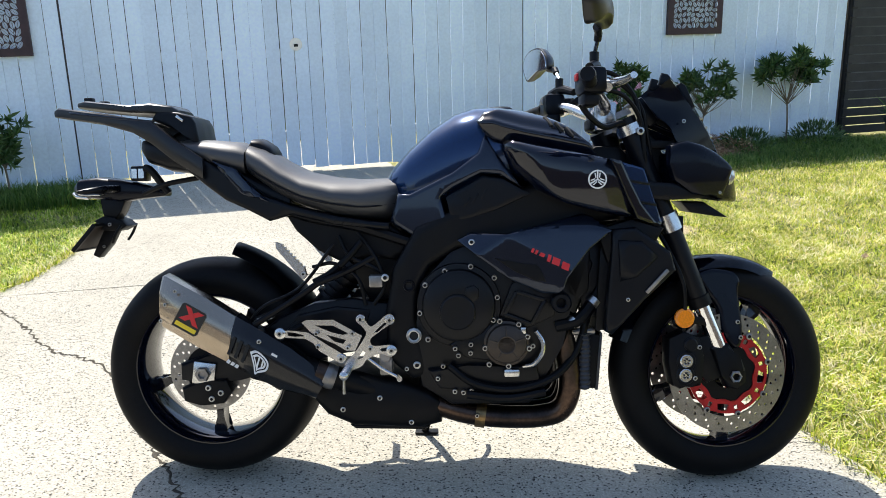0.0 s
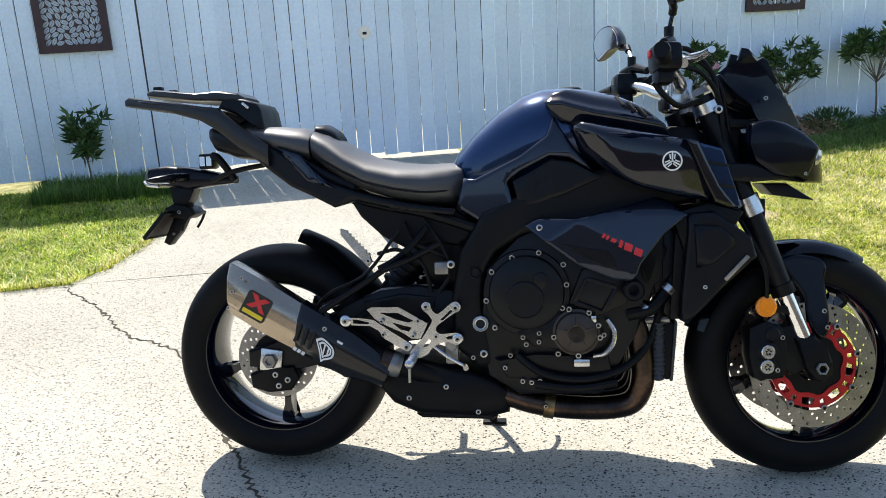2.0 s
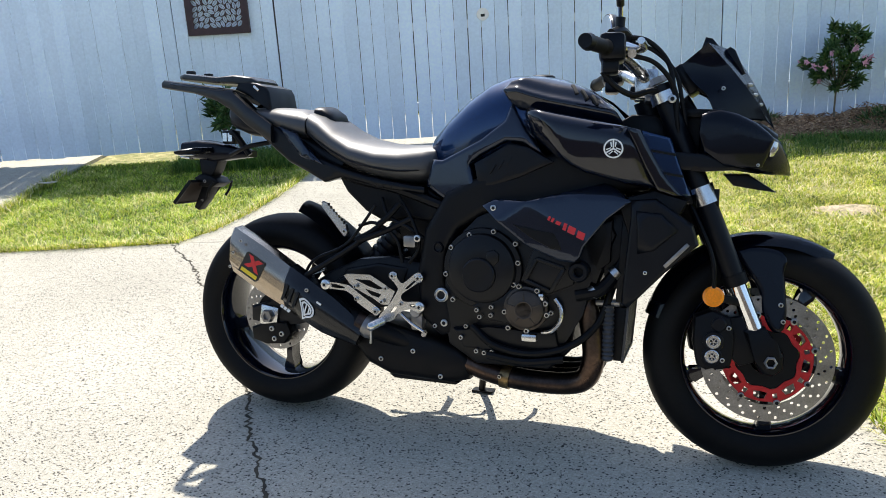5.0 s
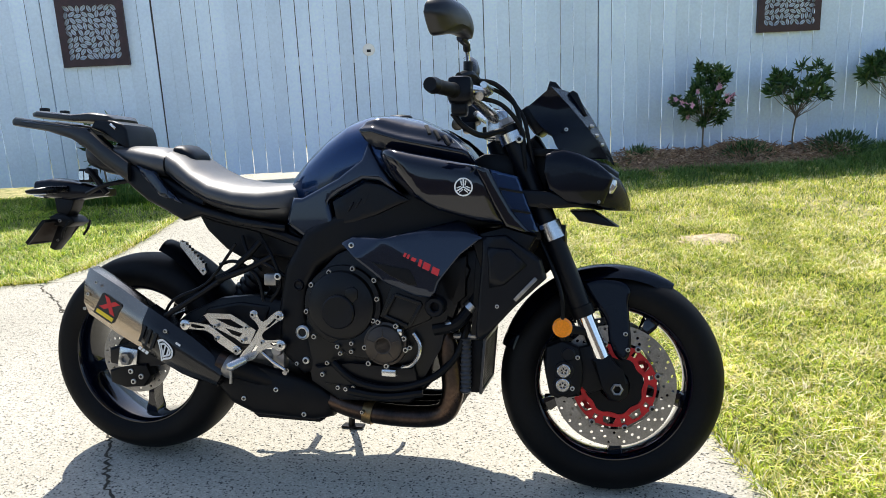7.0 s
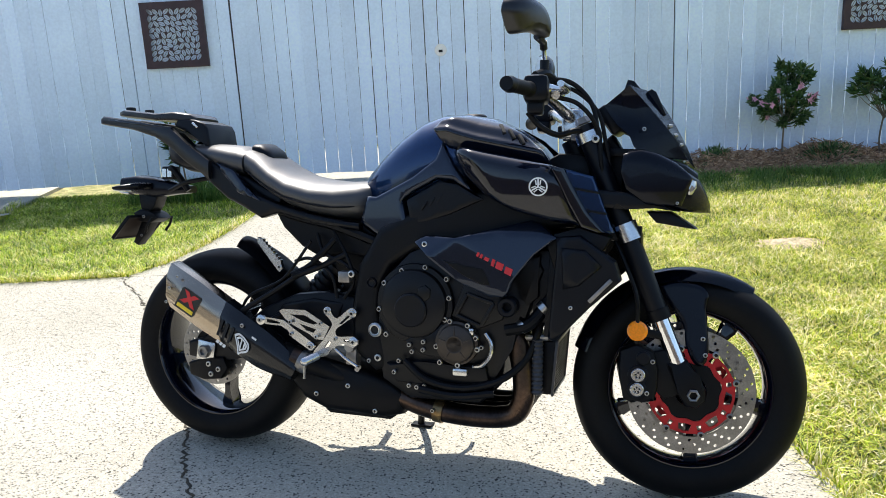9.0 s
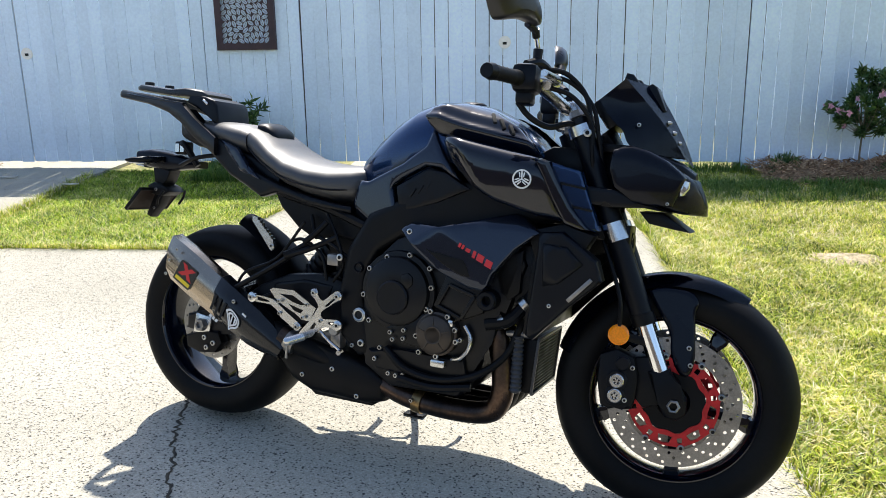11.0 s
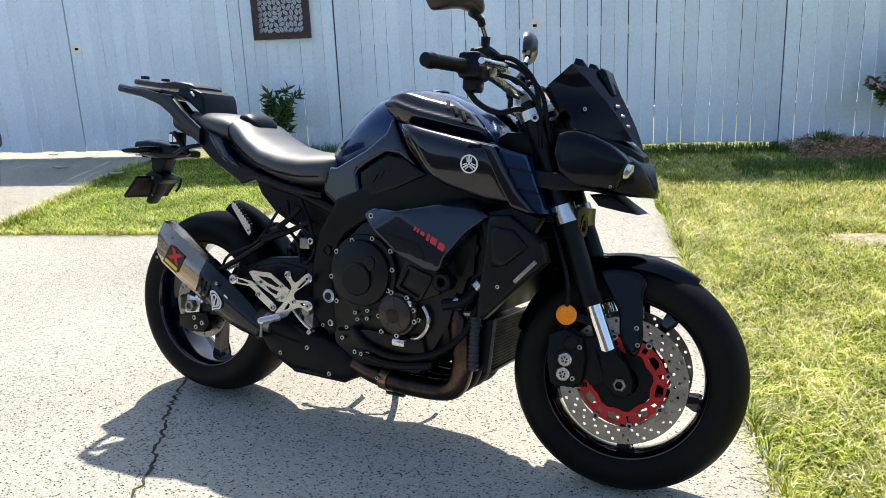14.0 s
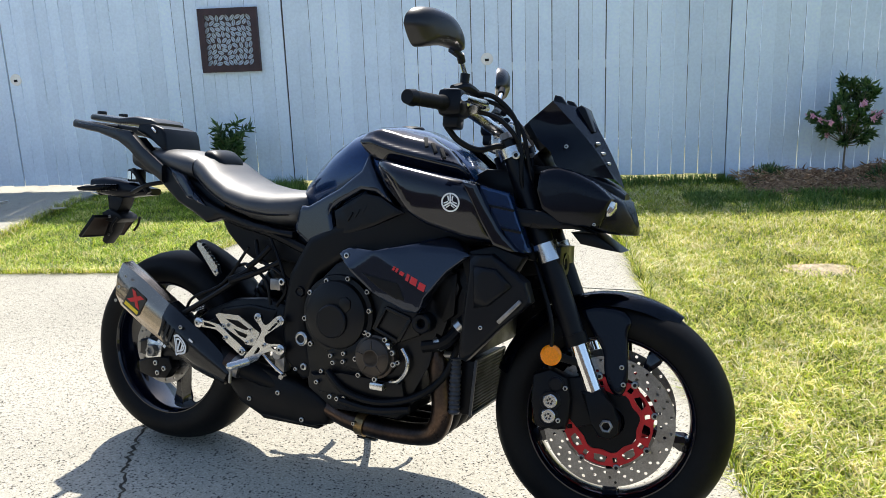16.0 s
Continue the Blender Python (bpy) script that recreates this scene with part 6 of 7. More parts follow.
def foot_controls(bike):
    """Bright milled rear-set plates, footpegs and brake pedal on each side."""
    for s in (-1, 1):
        v = s * 0.185
        root = new("rear_set")
        root.parent = bike
        tagged(root, "bright milled aluminium rear-set footrest plate")

        outline = [(0.423, 0.478), (0.432, 0.483), (0.442, 0.478), (0.444, 0.466), (0.46, 0.452), (0.492, 0.477), (0.507, 0.483), (0.518, 0.474), (0.516, 0.461), (0.503, 0.454), (0.474, 0.434), (0.456, 0.419), (0.461, 0.402), (0.495, 0.403),
                   (0.509, 0.403), (0.52, 0.392), (0.516, 0.378), (0.504, 0.373), (0.478, 0.381), (0.446, 0.367), (0.431, 0.349), (0.404, 0.339), (0.39, 0.347), (0.39, 0.358), (0.417, 0.388), (0.44, 0.423), (0.445, 0.437), (0.434, 0.453), (0.424, 0.462)]
        bm = bm_new()
        plate(bm, rounded(outline, 3), [[(0.465, 0.436), (0.493, 0.462), (0.500, 0.460), (0.475, 0.437)], [(0.419, 0.366), (0.435, 0.389), (0.442, 0.384), (0.434, 0.371)], [(0.477, 0.394), (0.497, 0.397), (0.497, 0.387), (0.484, 0.387)]], v - 0.004, v + 0.004)
        part("base_plate", bm, SILVER, root, smooth=0)
        bm = bm_new()
        plate(bm, [(0.278, 0.463), (0.289, 0.469), (0.359, 0.469), (0.433, 0.426), (0.414, 0.388), (0.391, 0.388), (0.368, 0.403), (0.316, 0.427), (0.298, 0.439)],
              [[(0.311, 0.455), (0.358, 0.454), (0.398, 0.433), (0.383, 0.429), (0.353, 0.437)], [(0.341, 0.43), (0.392, 0.416), (0.384, 0.406), (0.362, 0.412)]], v - 0.0015 - s * 0.006, v + 0.0015 - s * 0.006)
        part("heel_plate", bm, SILVER, root, smooth=0)
        bm = bm_new()
        plate(bm, [(0.235, 0.444), (0.259, 0.443), (0.295, 0.438), (0.316, 0.424), (0.338, 0.409), (0.382, 0.381), (0.372, 0.359), (0.322, 0.39), (0.308, 0.41), (0.287, 0.422), (0.236, 0.425)],
              [[(0.242, 0.44), (0.258, 0.438), (0.283, 0.432), (0.284, 0.428), (0.258, 0.428), (0.243, 0.43)]], v - 0.003, v + 0.003)
        part("linkage", bm, SILVER, root, smooth=0)
        for u, w, r in ((0.223, 0.436, 0.0145), (0.431, 0.471, 0.0115), (0.506, 0.468, 0.0125), (0.509, 0.389, 0.0135), (0.379, 0.369, 0.0125)):
            bm = bm_new()
            lathe(bm, [(0.001, s * 0.0062), (r * 0.85, s * 0.0062), (r, s * 0.0048), (r, -s * 0.0048), (0.001, -s * 0.0048)], (u, v, w), 20)
            part("boss", bm, SILVER, root)
            bolt(root, u, v + s * 0.0060, w, 0.0072, 0.005, STEEL, "bolt", s)
        for u, w in ((0.410, 0.435), (0.397, 0.397), (0.320, 0.401), (0.317, 0.435), (0.455, 0.395)):
            bolt(root, u, v + s * 0.0042, w, 0.0056, 0.005, STEEL, "bolt", s)
        # knurled peg, pointing outwards
        bm = bm_new()
        prof = [(0.001, 0.0)]
        for k in range(14):
            prof += [(0.0115, s * (0.006 * k + 0.001)), (0.0095, s * (0.006 * k + 0.004))]
        lathe(bm, prof + [(0.001, s * 0.086)], (0.396, v, 0.342), 12)
        part("footpeg", bm, SILVER, root, "knurled silver footpeg")
        bm = bm_new()
        tube(bm, [(0.396, v + s * 0.074, 0.338), (0.396, v + s * 0.076, 0.296)], [0.0035, 0.0045], 8, curve=False)
        part("peg_feeler", bm, STEEL, root)
        # pedal lever
        bm = bm_new()
        tube(bm, [(0.440, v - s * 0.006, 0.372), (0.485, v, 0.340), (0.528, v + s * 0.006, 0.318)], 0.0048, 8)
        tube(bm, [(0.524, v + s * 0.004, 0.319), (0.530, v + s * 0.03, 0.320)], 0.007, 8, curve=False)
        part("pedal", bm, SILVER, root, "slim silver foot pedal")
        # master cylinder
        bm = bm_new()
        box(bm, 0.474, 0.508, s * 0.15 - 0.018, s * 0.15 + 0.018, 0.318, 0.385, 0.006)
        lathe(bm, [(0.001, -0.006), (0.014, -0.006), (0.016, 0.0), (0.016, 0.03), (0.001, 0.03)], (0.492, s * 0.176 if s < 0 else 0.15, 0.372), 18)
        part("master_cylinder", bm, ALLOY_GREY, root)
        # passenger footrest hanger
        bm = bm_new()
        for a, b in (((0.430, 0.665), (0.375, 0.605)), ((0.375, 0.605), (0.310, 0.565)), ((0.375, 0.600), (0.150, 0.455)), ((0.465, 0.625), (0.315, 0.560))):
            tube(bm, [(a[0], s * 0.135, a[1]), ((a[0] + b[0]) / 2, s * 0.15, (a[1] + b[1]) / 2 - 0.004), (b[0], s * 0.165, b[1])], 0.0085, 8)
        hanger = part("passenger_hanger", bm, MATT_BLACK, bike, "black passenger footrest hanger")
        bm = bm_new()
        teeth = [(0.232 + 0.062 * k / 16 + (0.0035 if k % 2 else 0.0), 0.668 - 0.066 * k / 16 + (0.0035 if k % 2 else 0.0)) for k in range(17)]
        prism(bm, teeth + [(0.299, 0.586), (0.290, 0.576), (0.284, 0.580), (0.222, 0.657), (0.222, 0.672)], s * 0.182, s * 0.196, 0.0)
        peg = part("passenger_peg", bm, SILVER, hanger, "folded bare-metal passenger footpeg with a toothed edge", smooth=0)
        bolt(peg, 0.290, s * 0.196, 0.590, 0.006, 0.004, STEEL, "bolt", s)


def bodywork(bike):
    # subframe and side tail panels
    for s in (-1, 1):
        bm = bm_new()
        panel(bm, [(-0.146, 0.950), (-0.100, 0.974), (-0.042, 0.922), (0.032, 0.880), (0.134, 0.822), (0.178, 0.790), (0.252, 0.764), (0.371, 0.734), (0.504, 0.712), (0.504, 0.694), (0.360, 0.712), (0.250, 0.738), (0.190, 0.722), (0.132, 0.752), (0.072, 0.779), (0.021, 0.817), (-0.029, 0.859)],
              lambda x, z, s=s: s * (0.105 + 0.04 * max(0, min(1, x / 0.4))), 0.03, 0.010, side=s)
        tail = part("tail_panel", bm, SATIN_BLACK, bike, "slim black tail side panel")
        bm = bm_new()
        panel(bm, [(0.041, 0.884), (0.105, 0.862), (0.150, 0.810), (0.195, 0.772), (0.122, 0.793), (0.075, 0.842)], lambda x, z, s=s: s * (0.118 + 0.04 * max(0, min(1, x / 0.4))), 0.012, 0.006, side=s)
        part("tail_cheek", bm, GREY_PAINT, tail, "dark grey painted tail cheek")
        bm = bm_new()
        tube(bm, [(0.56, s * 0.13, 0.66), (0.42, s * 0.12, 0.705), (0.28, s * 0.11, 0.735), (0.10, s * 0.09, 0.80)], 0.014, 8)
        part("subframe_tube", bm, MATT_BLACK, bike)
        bm = bm_new()
        panel(bm, [(0.225, 0.745), (0.36, 0.728), (0.50, 0.712), (0.555, 0.672), (0.53, 0.610), (0.45, 0.625), (0.372, 0.610), (0.312, 0.642), (0.255, 0.695)], lambda x, z, s=s: s * 0.105, 0.02, 0.008, side=s)
        part("under_seat_panel", bm, MATT_BLACK, bike)
    bm = bm_new()
    loft(bm, [oval(-0.168, 0.905, 0.945, 0.05, p=3.2), oval(-0.15, 0.88, 0.95, 0.07, p=3.2), oval(-0.09, 0.858, 0.945, 0.085, p=3.2), oval(0.0, 0.845, 0.91, 0.09, p=3.2), oval(0.12, 0.785, 0.86, 0.095, p=3.2), oval(0.24, 0.735, 0.80, 0.10, p=3.2)])
    part("under_tray", bm, SATIN_BLACK, bike)
    # wiring and linkage below the seat
    for pts, r in (([(0.37, -0.12, 0.68), (0.40, -0.14, 0.63), (0.46, -0.14, 0.60), (0.50, -0.13, 0.57)], 0.006), ([(0.42, -0.12, 0.69), (0.47, -0.14, 0.62), (0.49, -0.14, 0.55), (0.46, -0.14, 0.50)], 0.005),
                   ([(0.30, -0.12, 0.60), (0.36, -0.14, 0.61), (0.42, -0.14, 0.57), (0.44, -0.14, 0.50)], 0.005), ([(0.12, -0.13, 0.44), (0.17, -0.15, 0.50), (0.27, -0.14, 0.55), (0.36, -0.14, 0.66)], 0.0045)):
        bm = bm_new()
        tube(bm, pts, r, 8)
        part("cable", bm, MATT_BLACK, bike)
    bm = bm_new()
    prism(bm, [(0.392, 0.700), (0.50, 0.705), (0.565, 0.64), (0.56, 0.50), (0.44, 0.50), (0.405, 0.565), (0.400, 0.62)], -0.075, 0.075, 0.012)
    part("battery_tray", bm, MATT_BLACK, bike)
    bm = bm_new()
    box(bm, 0.452, 0.488, -0.165, -0.135, 0.548, 0.580, 0.004)
    res = part("brake_reservoir", bm, ALLOY_GREY, bike, "small grey brake fluid reservoir")
    bolt(res, 0.495, -0.165, 0.574, 0.010, 0.006)
    bm = bm_new()
    tube(bm, [(0.30, 0, 0.47), (0.44, 0, 0.64)], 0.035, 14, curve=False)
    shock = part("rear_shock", bm, MATT_BLACK, bike)
    for k in range(7):
        t = 0.2 + 0.1 * k
        bm = bm_new()
        tube(bm, [(0.30 + 0.14 * t - 0.003, 0, 0.47 + 0.17 * t - 0.004), (0.30 + 0.14 * t + 0.003, 0, 0.47 + 0.17 * t + 0.004)], 0.045, 14, curve=False)
        part("spring_coil", bm, SATIN_BLACK, shock)
    # seats
    bm = bm_new()
    loft(bm, [oval(0.118, 0.872, 0.915, 0.085, 40, 3.0), oval(0.132, 0.842, 0.926, 0.112, 40, 2.8), oval(0.17, 0.812, 0.914, 0.128, 40, 2.5), oval(0.22, 0.780, 0.880, 0.142, 40, 2.4), oval(0.28, 0.752, 0.850, 0.156, 40, 2.3), oval(0.36, 0.728, 0.833, 0.166, 40, 2.3),
              oval(0.43, 0.716, 0.827, 0.156, 40, 2.4), oval(0.49, 0.712, 0.829, 0.128, 40, 2.6), oval(0.522, 0.720, 0.829, 0.108, 40, 2.8), oval(0.534, 0.740, 0.815, 0.09, 40, 3.0)], caps=True)
    seat = part("rider_seat", bm, VINYL, bike, "black vinyl rider seat")
    for s in (-1, 1):
        bm = bm_new()
        tube(bm, [(0.135, s * 0.110, 0.862), (0.20, s * 0.1355, 0.823), (0.28, s * 0.1535, 0.786), (0.36, s * 0.1645, 0.766), (0.44, s * 0.151, 0.756), (0.52, s * 0.106, 0.762)], 0.0025, 6)
        part("seat_piping", bm, MATT_BLACK, seat)
    bm = bm_new()
    loft(bm, [oval(-0.065, 0.905, 0.935, 0.075, p=3.0), oval(-0.045, 0.895, 0.943, 0.100, p=2.6), oval(0.03, 0.865, 0.941, 0.112, p=2.5), oval(0.10, 0.838, 0.934, 0.116, p=2.5), oval(0.125, 0.838, 0.922, 0.110, p=2.6)])
    part("pillion_seat", bm, VINYL, bike, "black vinyl pillion seat")
    bm = bm_new()
    loft(bm, [oval(0.122, 0.905, 0.928, 0.05, p=2.6), oval(0.132, 0.902, 0.942, 0.064, p=2.6), oval(0.155, 0.895, 0.942, 0.064, p=2.6), oval(0.182, 0.883, 0.924, 0.058, p=2.6), oval(0.192, 0.882, 0.908, 0.045, p=2.6)])
    part("seat_pad", bm, SATIN_BLACK, bike, "raised black backrest pad")
    # luggage rack
    rack = new("luggage_rack")
    rack.parent = bike
    tagged(rack, "black luggage rack with a top-case plate")
    for s in (-1, 1):
        bm = bm_new()
        loft(bm, [oval(-0.378, 1.006, 1.024, 0.012, 12, 4, s * 0.085), oval(-0.365, 1.003, 1.030, 0.014, 12, 4, s * 0.09), oval(-0.25, 0.985, 1.014, 0.014, 12, 4, s * 0.10), oval(-0.165, 0.960, 0.998, 0.014, 12, 4, s * 0.105),
                  oval(-0.115, 0.930, 0.992, 0.014, 12, 4, s * 0.108), oval(-0.06, 0.885, 0.945, 0.014, 12, 4, s * 0.11), oval(0.02, 0.835, 0.890, 0.012, 12, 4, s * 0.112)])
        part("rack_rail", bm, SHEEN_BLACK, rack)
        bm = bm_new()
        prism(bm, [(-0.33, 1.012), (-0.20, 0.996), (-0.11, 0.986), (-0.105, 0.990), (-0.20, 1.002), (-0.33, 1.017)], s * 0.104, s * 0.118, 0.001)
        part("rack_edge", bm, GREY_PAINT, rack)
    bm = bm_new()
    tube(bm, [(-0.37, -0.085, 1.016), (-0.385, 0, 1.018), (-0.37, 0.085, 1.016)], 0.012, 10)
    part("rack_crossbar", bm, SATIN_BLACK, rack)
    bm = bm_new()
    loft(bm, [oval(-0.325, 1.030, 1.046, 0.075, p=5), oval(-0.30, 1.026, 1.050, 0.092, p=5), oval(-0.18, 1.012, 1.036, 0.098, p=5), oval(-0.13, 1.010, 1.042, 0.085, p=5), oval(-0.075, 1.006, 1.034, 0.075, p=5), oval(-0.06, 1.002, 1.022, 0.06, p=5)])
    plate = part("case_plate", bm, SHEEN_BLACK, rack, "flat black top-case plate")
    for v in (-0.045, 0.045):
        bm = bm_new()
        box(bm, -0.318, -0.294, v - 0.01, v + 0.01, 1.046, 1.060, 0.003)
        part("case_hook", bm, SATIN_BLACK, plate)
    bm = bm_new()
    prism(bm, [(-0.128, 0.994), (-0.112, 1.020), (-0.055, 1.014), (-0.020, 1.002), (-0.010, 0.985), (0.000, 0.930), (-0.016, 0.926), (-0.030, 0.955), (-0.048, 0.968), (-0.080, 0.974)], -0.080, 0.080, 0.008, 3)
    part("rack_mount", bm, SATIN_BLACK, rack, "rounded black latch block")
    bm = bm_new()
    bar(bm, (-0.058, -0.083, 1.004), (-0.040, -0.083, 0.990), 0.006, 0.007, 0.001)
    part("latch_lever", bm, SILVER, rack, "small bright latch lever")
    # tail light, indicators and plate hanger
    tail = new("tail_unit")
    tail.parent = bike
    tagged(tail, "black tail light and number plate hanger")
    bm = bm_new()
    loft(bm, [oval(-0.370, 0.800, 0.826, 0.030, p=4), oval(-0.352, 0.792, 0.842, 0.050, p=4), oval(-0.30, 0.786, 0.848, 0.050, p=4), oval(-0.24, 0.778, 0.840, 0.045, p=4), oval(-0.18, 0.786, 0.826, 0.034, p=4), oval(-0.12, 0.792, 0.814, 0.024, p=4)])
    part("tail_housing", bm, NOSE_PAINT, tail, smooth=25)
    bm = bm_new()
    loft(bm, [oval(-0.378, 0.795, 0.808, 0.026, p=3), oval(-0.362, 0.788, 0.803, 0.042, p=3), oval(-0.33, 0.785, 0.797, 0.040, p=3)])
    part("tail_lens", bm, LAMP_GLASS, tail, "clear tail light lens")
    bm = bm_new()
    prism(bm, [(-0.305, 0.80), (-0.222, 0.80), (-0.246, 0.752), (-0.262, 0.728), (-0.292, 0.728), (-0.296, 0.752)], -0.026, 0.026, 0.004)
    prism(bm, [(-0.262, 0.735), (-0.240, 0.728), (-0.226, 0.712), (-0.252, 0.698), (-0.300, 0.702), (-0.318, 0.728), (-0.292, 0.740)], -0.036, 0.036, 0.004)
    prism(bm, [(-0.262, 0.702), (-0.285, 0.660), (-0.318, 0.624), (-0.334, 0.632), (-0.300, 0.702)], -0.020, 0.020, 0.004)
    hang = part("plate_hanger", bm, MATT_BLACK, tail)
    for v in (-0.050, 0.050):
        bm = bm_new()
        tube(bm, [(-0.236, v, 0.715), (-0.250, v * 1.15, 0.690), (-0.262, v, 0.668)], 0.004, 8)
        part("hanger_stay", bm, MATT_BLACK, hang)
    bolt(hang, -0.268, -0.048, 0.718, 0.005, 0.004, ALLOY_GREY)
    bolt(hang, -0.300, -0.020, 0.656, 0.004, 0.004, ALLOY_GREY)
    bm = bm_new()
    m = Matrix.Translation((-0.322, 0, 0.684)) @ Euler((0, radians(42), 0)).to_matrix().to_4x4()
    for q in ((-0.094, -0.088, -0.047, 0.047), (0.088, 0.094, -0.047, 0.047), (-0.088, 0.088, -0.047, -0.041), (-0.088, 0.088, 0.041, 0.047)):
        box(bm, -0.006, 0.005, q[0], q[1], q[2], q[3], 0.001, m)
    part("plate_frame", bm, MATT_BLACK, hang)
    bm = bm_new()
    box(bm, -0.003, 0.003, -0.0885, 0.0885, -0.0415, 0.0415, 0.0, m)
    num = part("number_plate", bm, PLATE_BACK, tail, "small number plate with a dark back")
    bm = bm_new()
    for k in range(6):
        box(bm, -0.0052, -0.0042, -0.075 + 0.026 * k, -0.057 + 0.026 * k, -0.024, 0.018, 0, m)
    part("plate_bar", bm, BLACK_DECAL, num, smooth=0)
    for s in (-1, 1):
        bm = bm_new()
        loft(bm, [oval(-0.235, 0.806, 0.824, 0.012, 14, 2.4, s * 0.045), oval(-0.258, 0.801, 0.824, 0.022, 14, 2.4, s * 0.085), oval(-0.290, 0.801, 0.818, 0.020, 14, 2.4, s * 0.120), oval(-0.306, 0.804, 0.812, 0.008, 14, 2.4, s * 0.138)])
        ind = part("indicator", bm, SATIN_BLACK, tail, "slim black rear indicator")
        bm = bm_new()
        loft(bm, [oval(-0.265, 0.797, 0.804, 0.018, 12, 2.4, s * 0.092), oval(-0.292, 0.797, 0.804, 0.016, 12, 2.4, s * 0.120), oval(-0.305, 0.800, 0.806, 0.006, 12, 2.4, s * 0.136)])
        part("indicator_lens", bm, LAMP_GLASS, ind)
    bm = bm_new()
    box(bm, -0.213, -0.168, -0.03, 0.01, 0.834, 0.876, 0.006)
    lock = part("tail_bracket", bm, SATIN_BLACK, tail, "small square bracket with pale windows")
    for u in (-0.208, -0.189):
        bm = bm_new()
        box(bm, u, u + 0.015, -0.0325, -0.0305, 0.842, 0.868, 0)
        part("bracket_window", bm, LAMP_GLASS, lock, smooth=0)
    bm = bm_new()
    tube(bm, [(-0.10, -0.05, 0.80), (-0.14, -0.06, 0.86), (-0.16, -0.055, 0.87)], 0.010, 8)
    tube(bm, [(-0.02, -0.04, 0.84), (-0.10, -0.06, 0.825), (-0.17, -0.05, 0.80)], 0.007, 8)
    part("tail_stay", bm, MATT_BLACK, tail)
    # fuel tank
    bm = bm_new()
    loft(bm, [oval(0.495, 0.765, 0.828, 0.062, p=2.6), oval(0.512, 0.735, 0.858, 0.088, p=2.6), oval(0.56, 0.715, 0.910, 0.112, p=2.6), oval(0.62, 0.72, 0.960, 0.134, p=2.6), oval(0.68, 0.74, 0.997, 0.150, p=2.5), oval(0.735, 0.76, 1.013, 0.158, p=2.4),
              oval(0.80, 0.78, 1.013, 0.160, p=2.2), oval(0.87, 0.80, 1.000, 0.156, p=2.2), oval(0.94, 0.82, 0.968, 0.140, p=2.2), oval(1.0, 0.83, 0.922, 0.115, p=2.2), oval(1.03, 0.84, 0.885, 0.09, p=2.2)])
    tank = part("fuel_tank", bm, BLUE_BLACK, bike, "deep blue-black metallic fuel tank")
    bm = bm_new()
    lathe(bm, [(0.001, 0.012), (0.028, 0.012), (0.034, 0.008), (0.036, 0.0)], (0.80, 0, 1.002), 24, axis="z")
    part("filler_cap", bm, MATT_BLACK, tank)
    for s in (-1, 1):
        # knee panel
        bm = bm_new()
        panel(bm, [(0.508, 0.716), (0.582, 0.669), (0.662, 0.702), (0.652, 0.735), (0.642, 0.778), (0.672, 0.800), (0.745, 0.836), (0.790, 0.832), (0.848, 0.798), (0.800, 0.862), (0.772, 0.905), (0.756, 0.938), (0.738, 0.888), (0.672, 0.840), (0.614, 0.812), (0.560, 0.786), (0.530, 0.788)],
              lambda x, z, s=s: s * (0.138 + 0.052 * min(1, soft((x - 0.5) / 0.28, 0.05)) - 0.30 * soft(z - 0.865, 0.04)), 0.03, 0.010, 0.014, side=s)
        knee = part("knee_panel", bm, GREY_PAINT, tank, "dark metallic knee panel")
        bm = bm_new()
        panel(bm, [(0.668, 0.708), (0.655, 0.777), (0.750, 0.830), (0.800, 0.822), (0.870, 0.782), (0.78, 0.742)], lambda x, z, s=s: s * (0.166 + 0.014 * max(0, x - 0.66) / 0.2), 0.025, 0.006, side=s)
        insert = part("side_insert", bm, SATIN_BLACK, tank, "satin black side insert")
        for j in range(4):
            bm = bm_new()
            u = 0.700 + 0.022 * j
            bar(bm, (u, s * 0.1705, 0.752 + 0.010 * j), (u + 0.016, s * 0.1715, 0.776 + 0.010 * j), 0.004, 0.005, 0.001)
            part("rib", bm, SATIN_BLACK, insert)
        # shroud over the tank: a crisp ridge, a sloping top above it and a hollow below
        def shroud_skin(x, z, s=s):
            ridge = float(np.interp(x, (0.735, 0.775, 0.808, 0.854, 0.928, 1.009, 1.05), (0.966, 0.966, 0.955, 0.942, 0.927, 0.909, 0.897)))
            return s * (0.199 - 1.9 * soft(z - ridge, 0.003) + 1.2 * soft(z - ridge - 0.009, 0.003) - 1.9 * soft(z - ridge - 0.036, 0.005) - 0.75 * soft(ridge - 0.012 - z, 0.010) - 0.25 * soft(x - 0.92, 0.03) - 0.35 * soft(0.775 - x, 0.02))
        bm = bm_new()
        panel(bm, [(0.735, 0.967), (0.752, 0.988), (0.79, 0.997), (0.84, 0.996), (0.915, 0.978), (0.975, 0.945), (1.02, 0.905), (1.04, 0.872), (0.99, 0.872), (0.90, 0.895), (0.82, 0.905), (0.775, 0.915), (0.750, 0.940)], shroud_skin, 0.03, 0.005, 0.0055, s)
        strip = part("tank_shroud", bm, GLOSS_BLACK, tank, "gloss black tank shroud with slots", smooth=50)
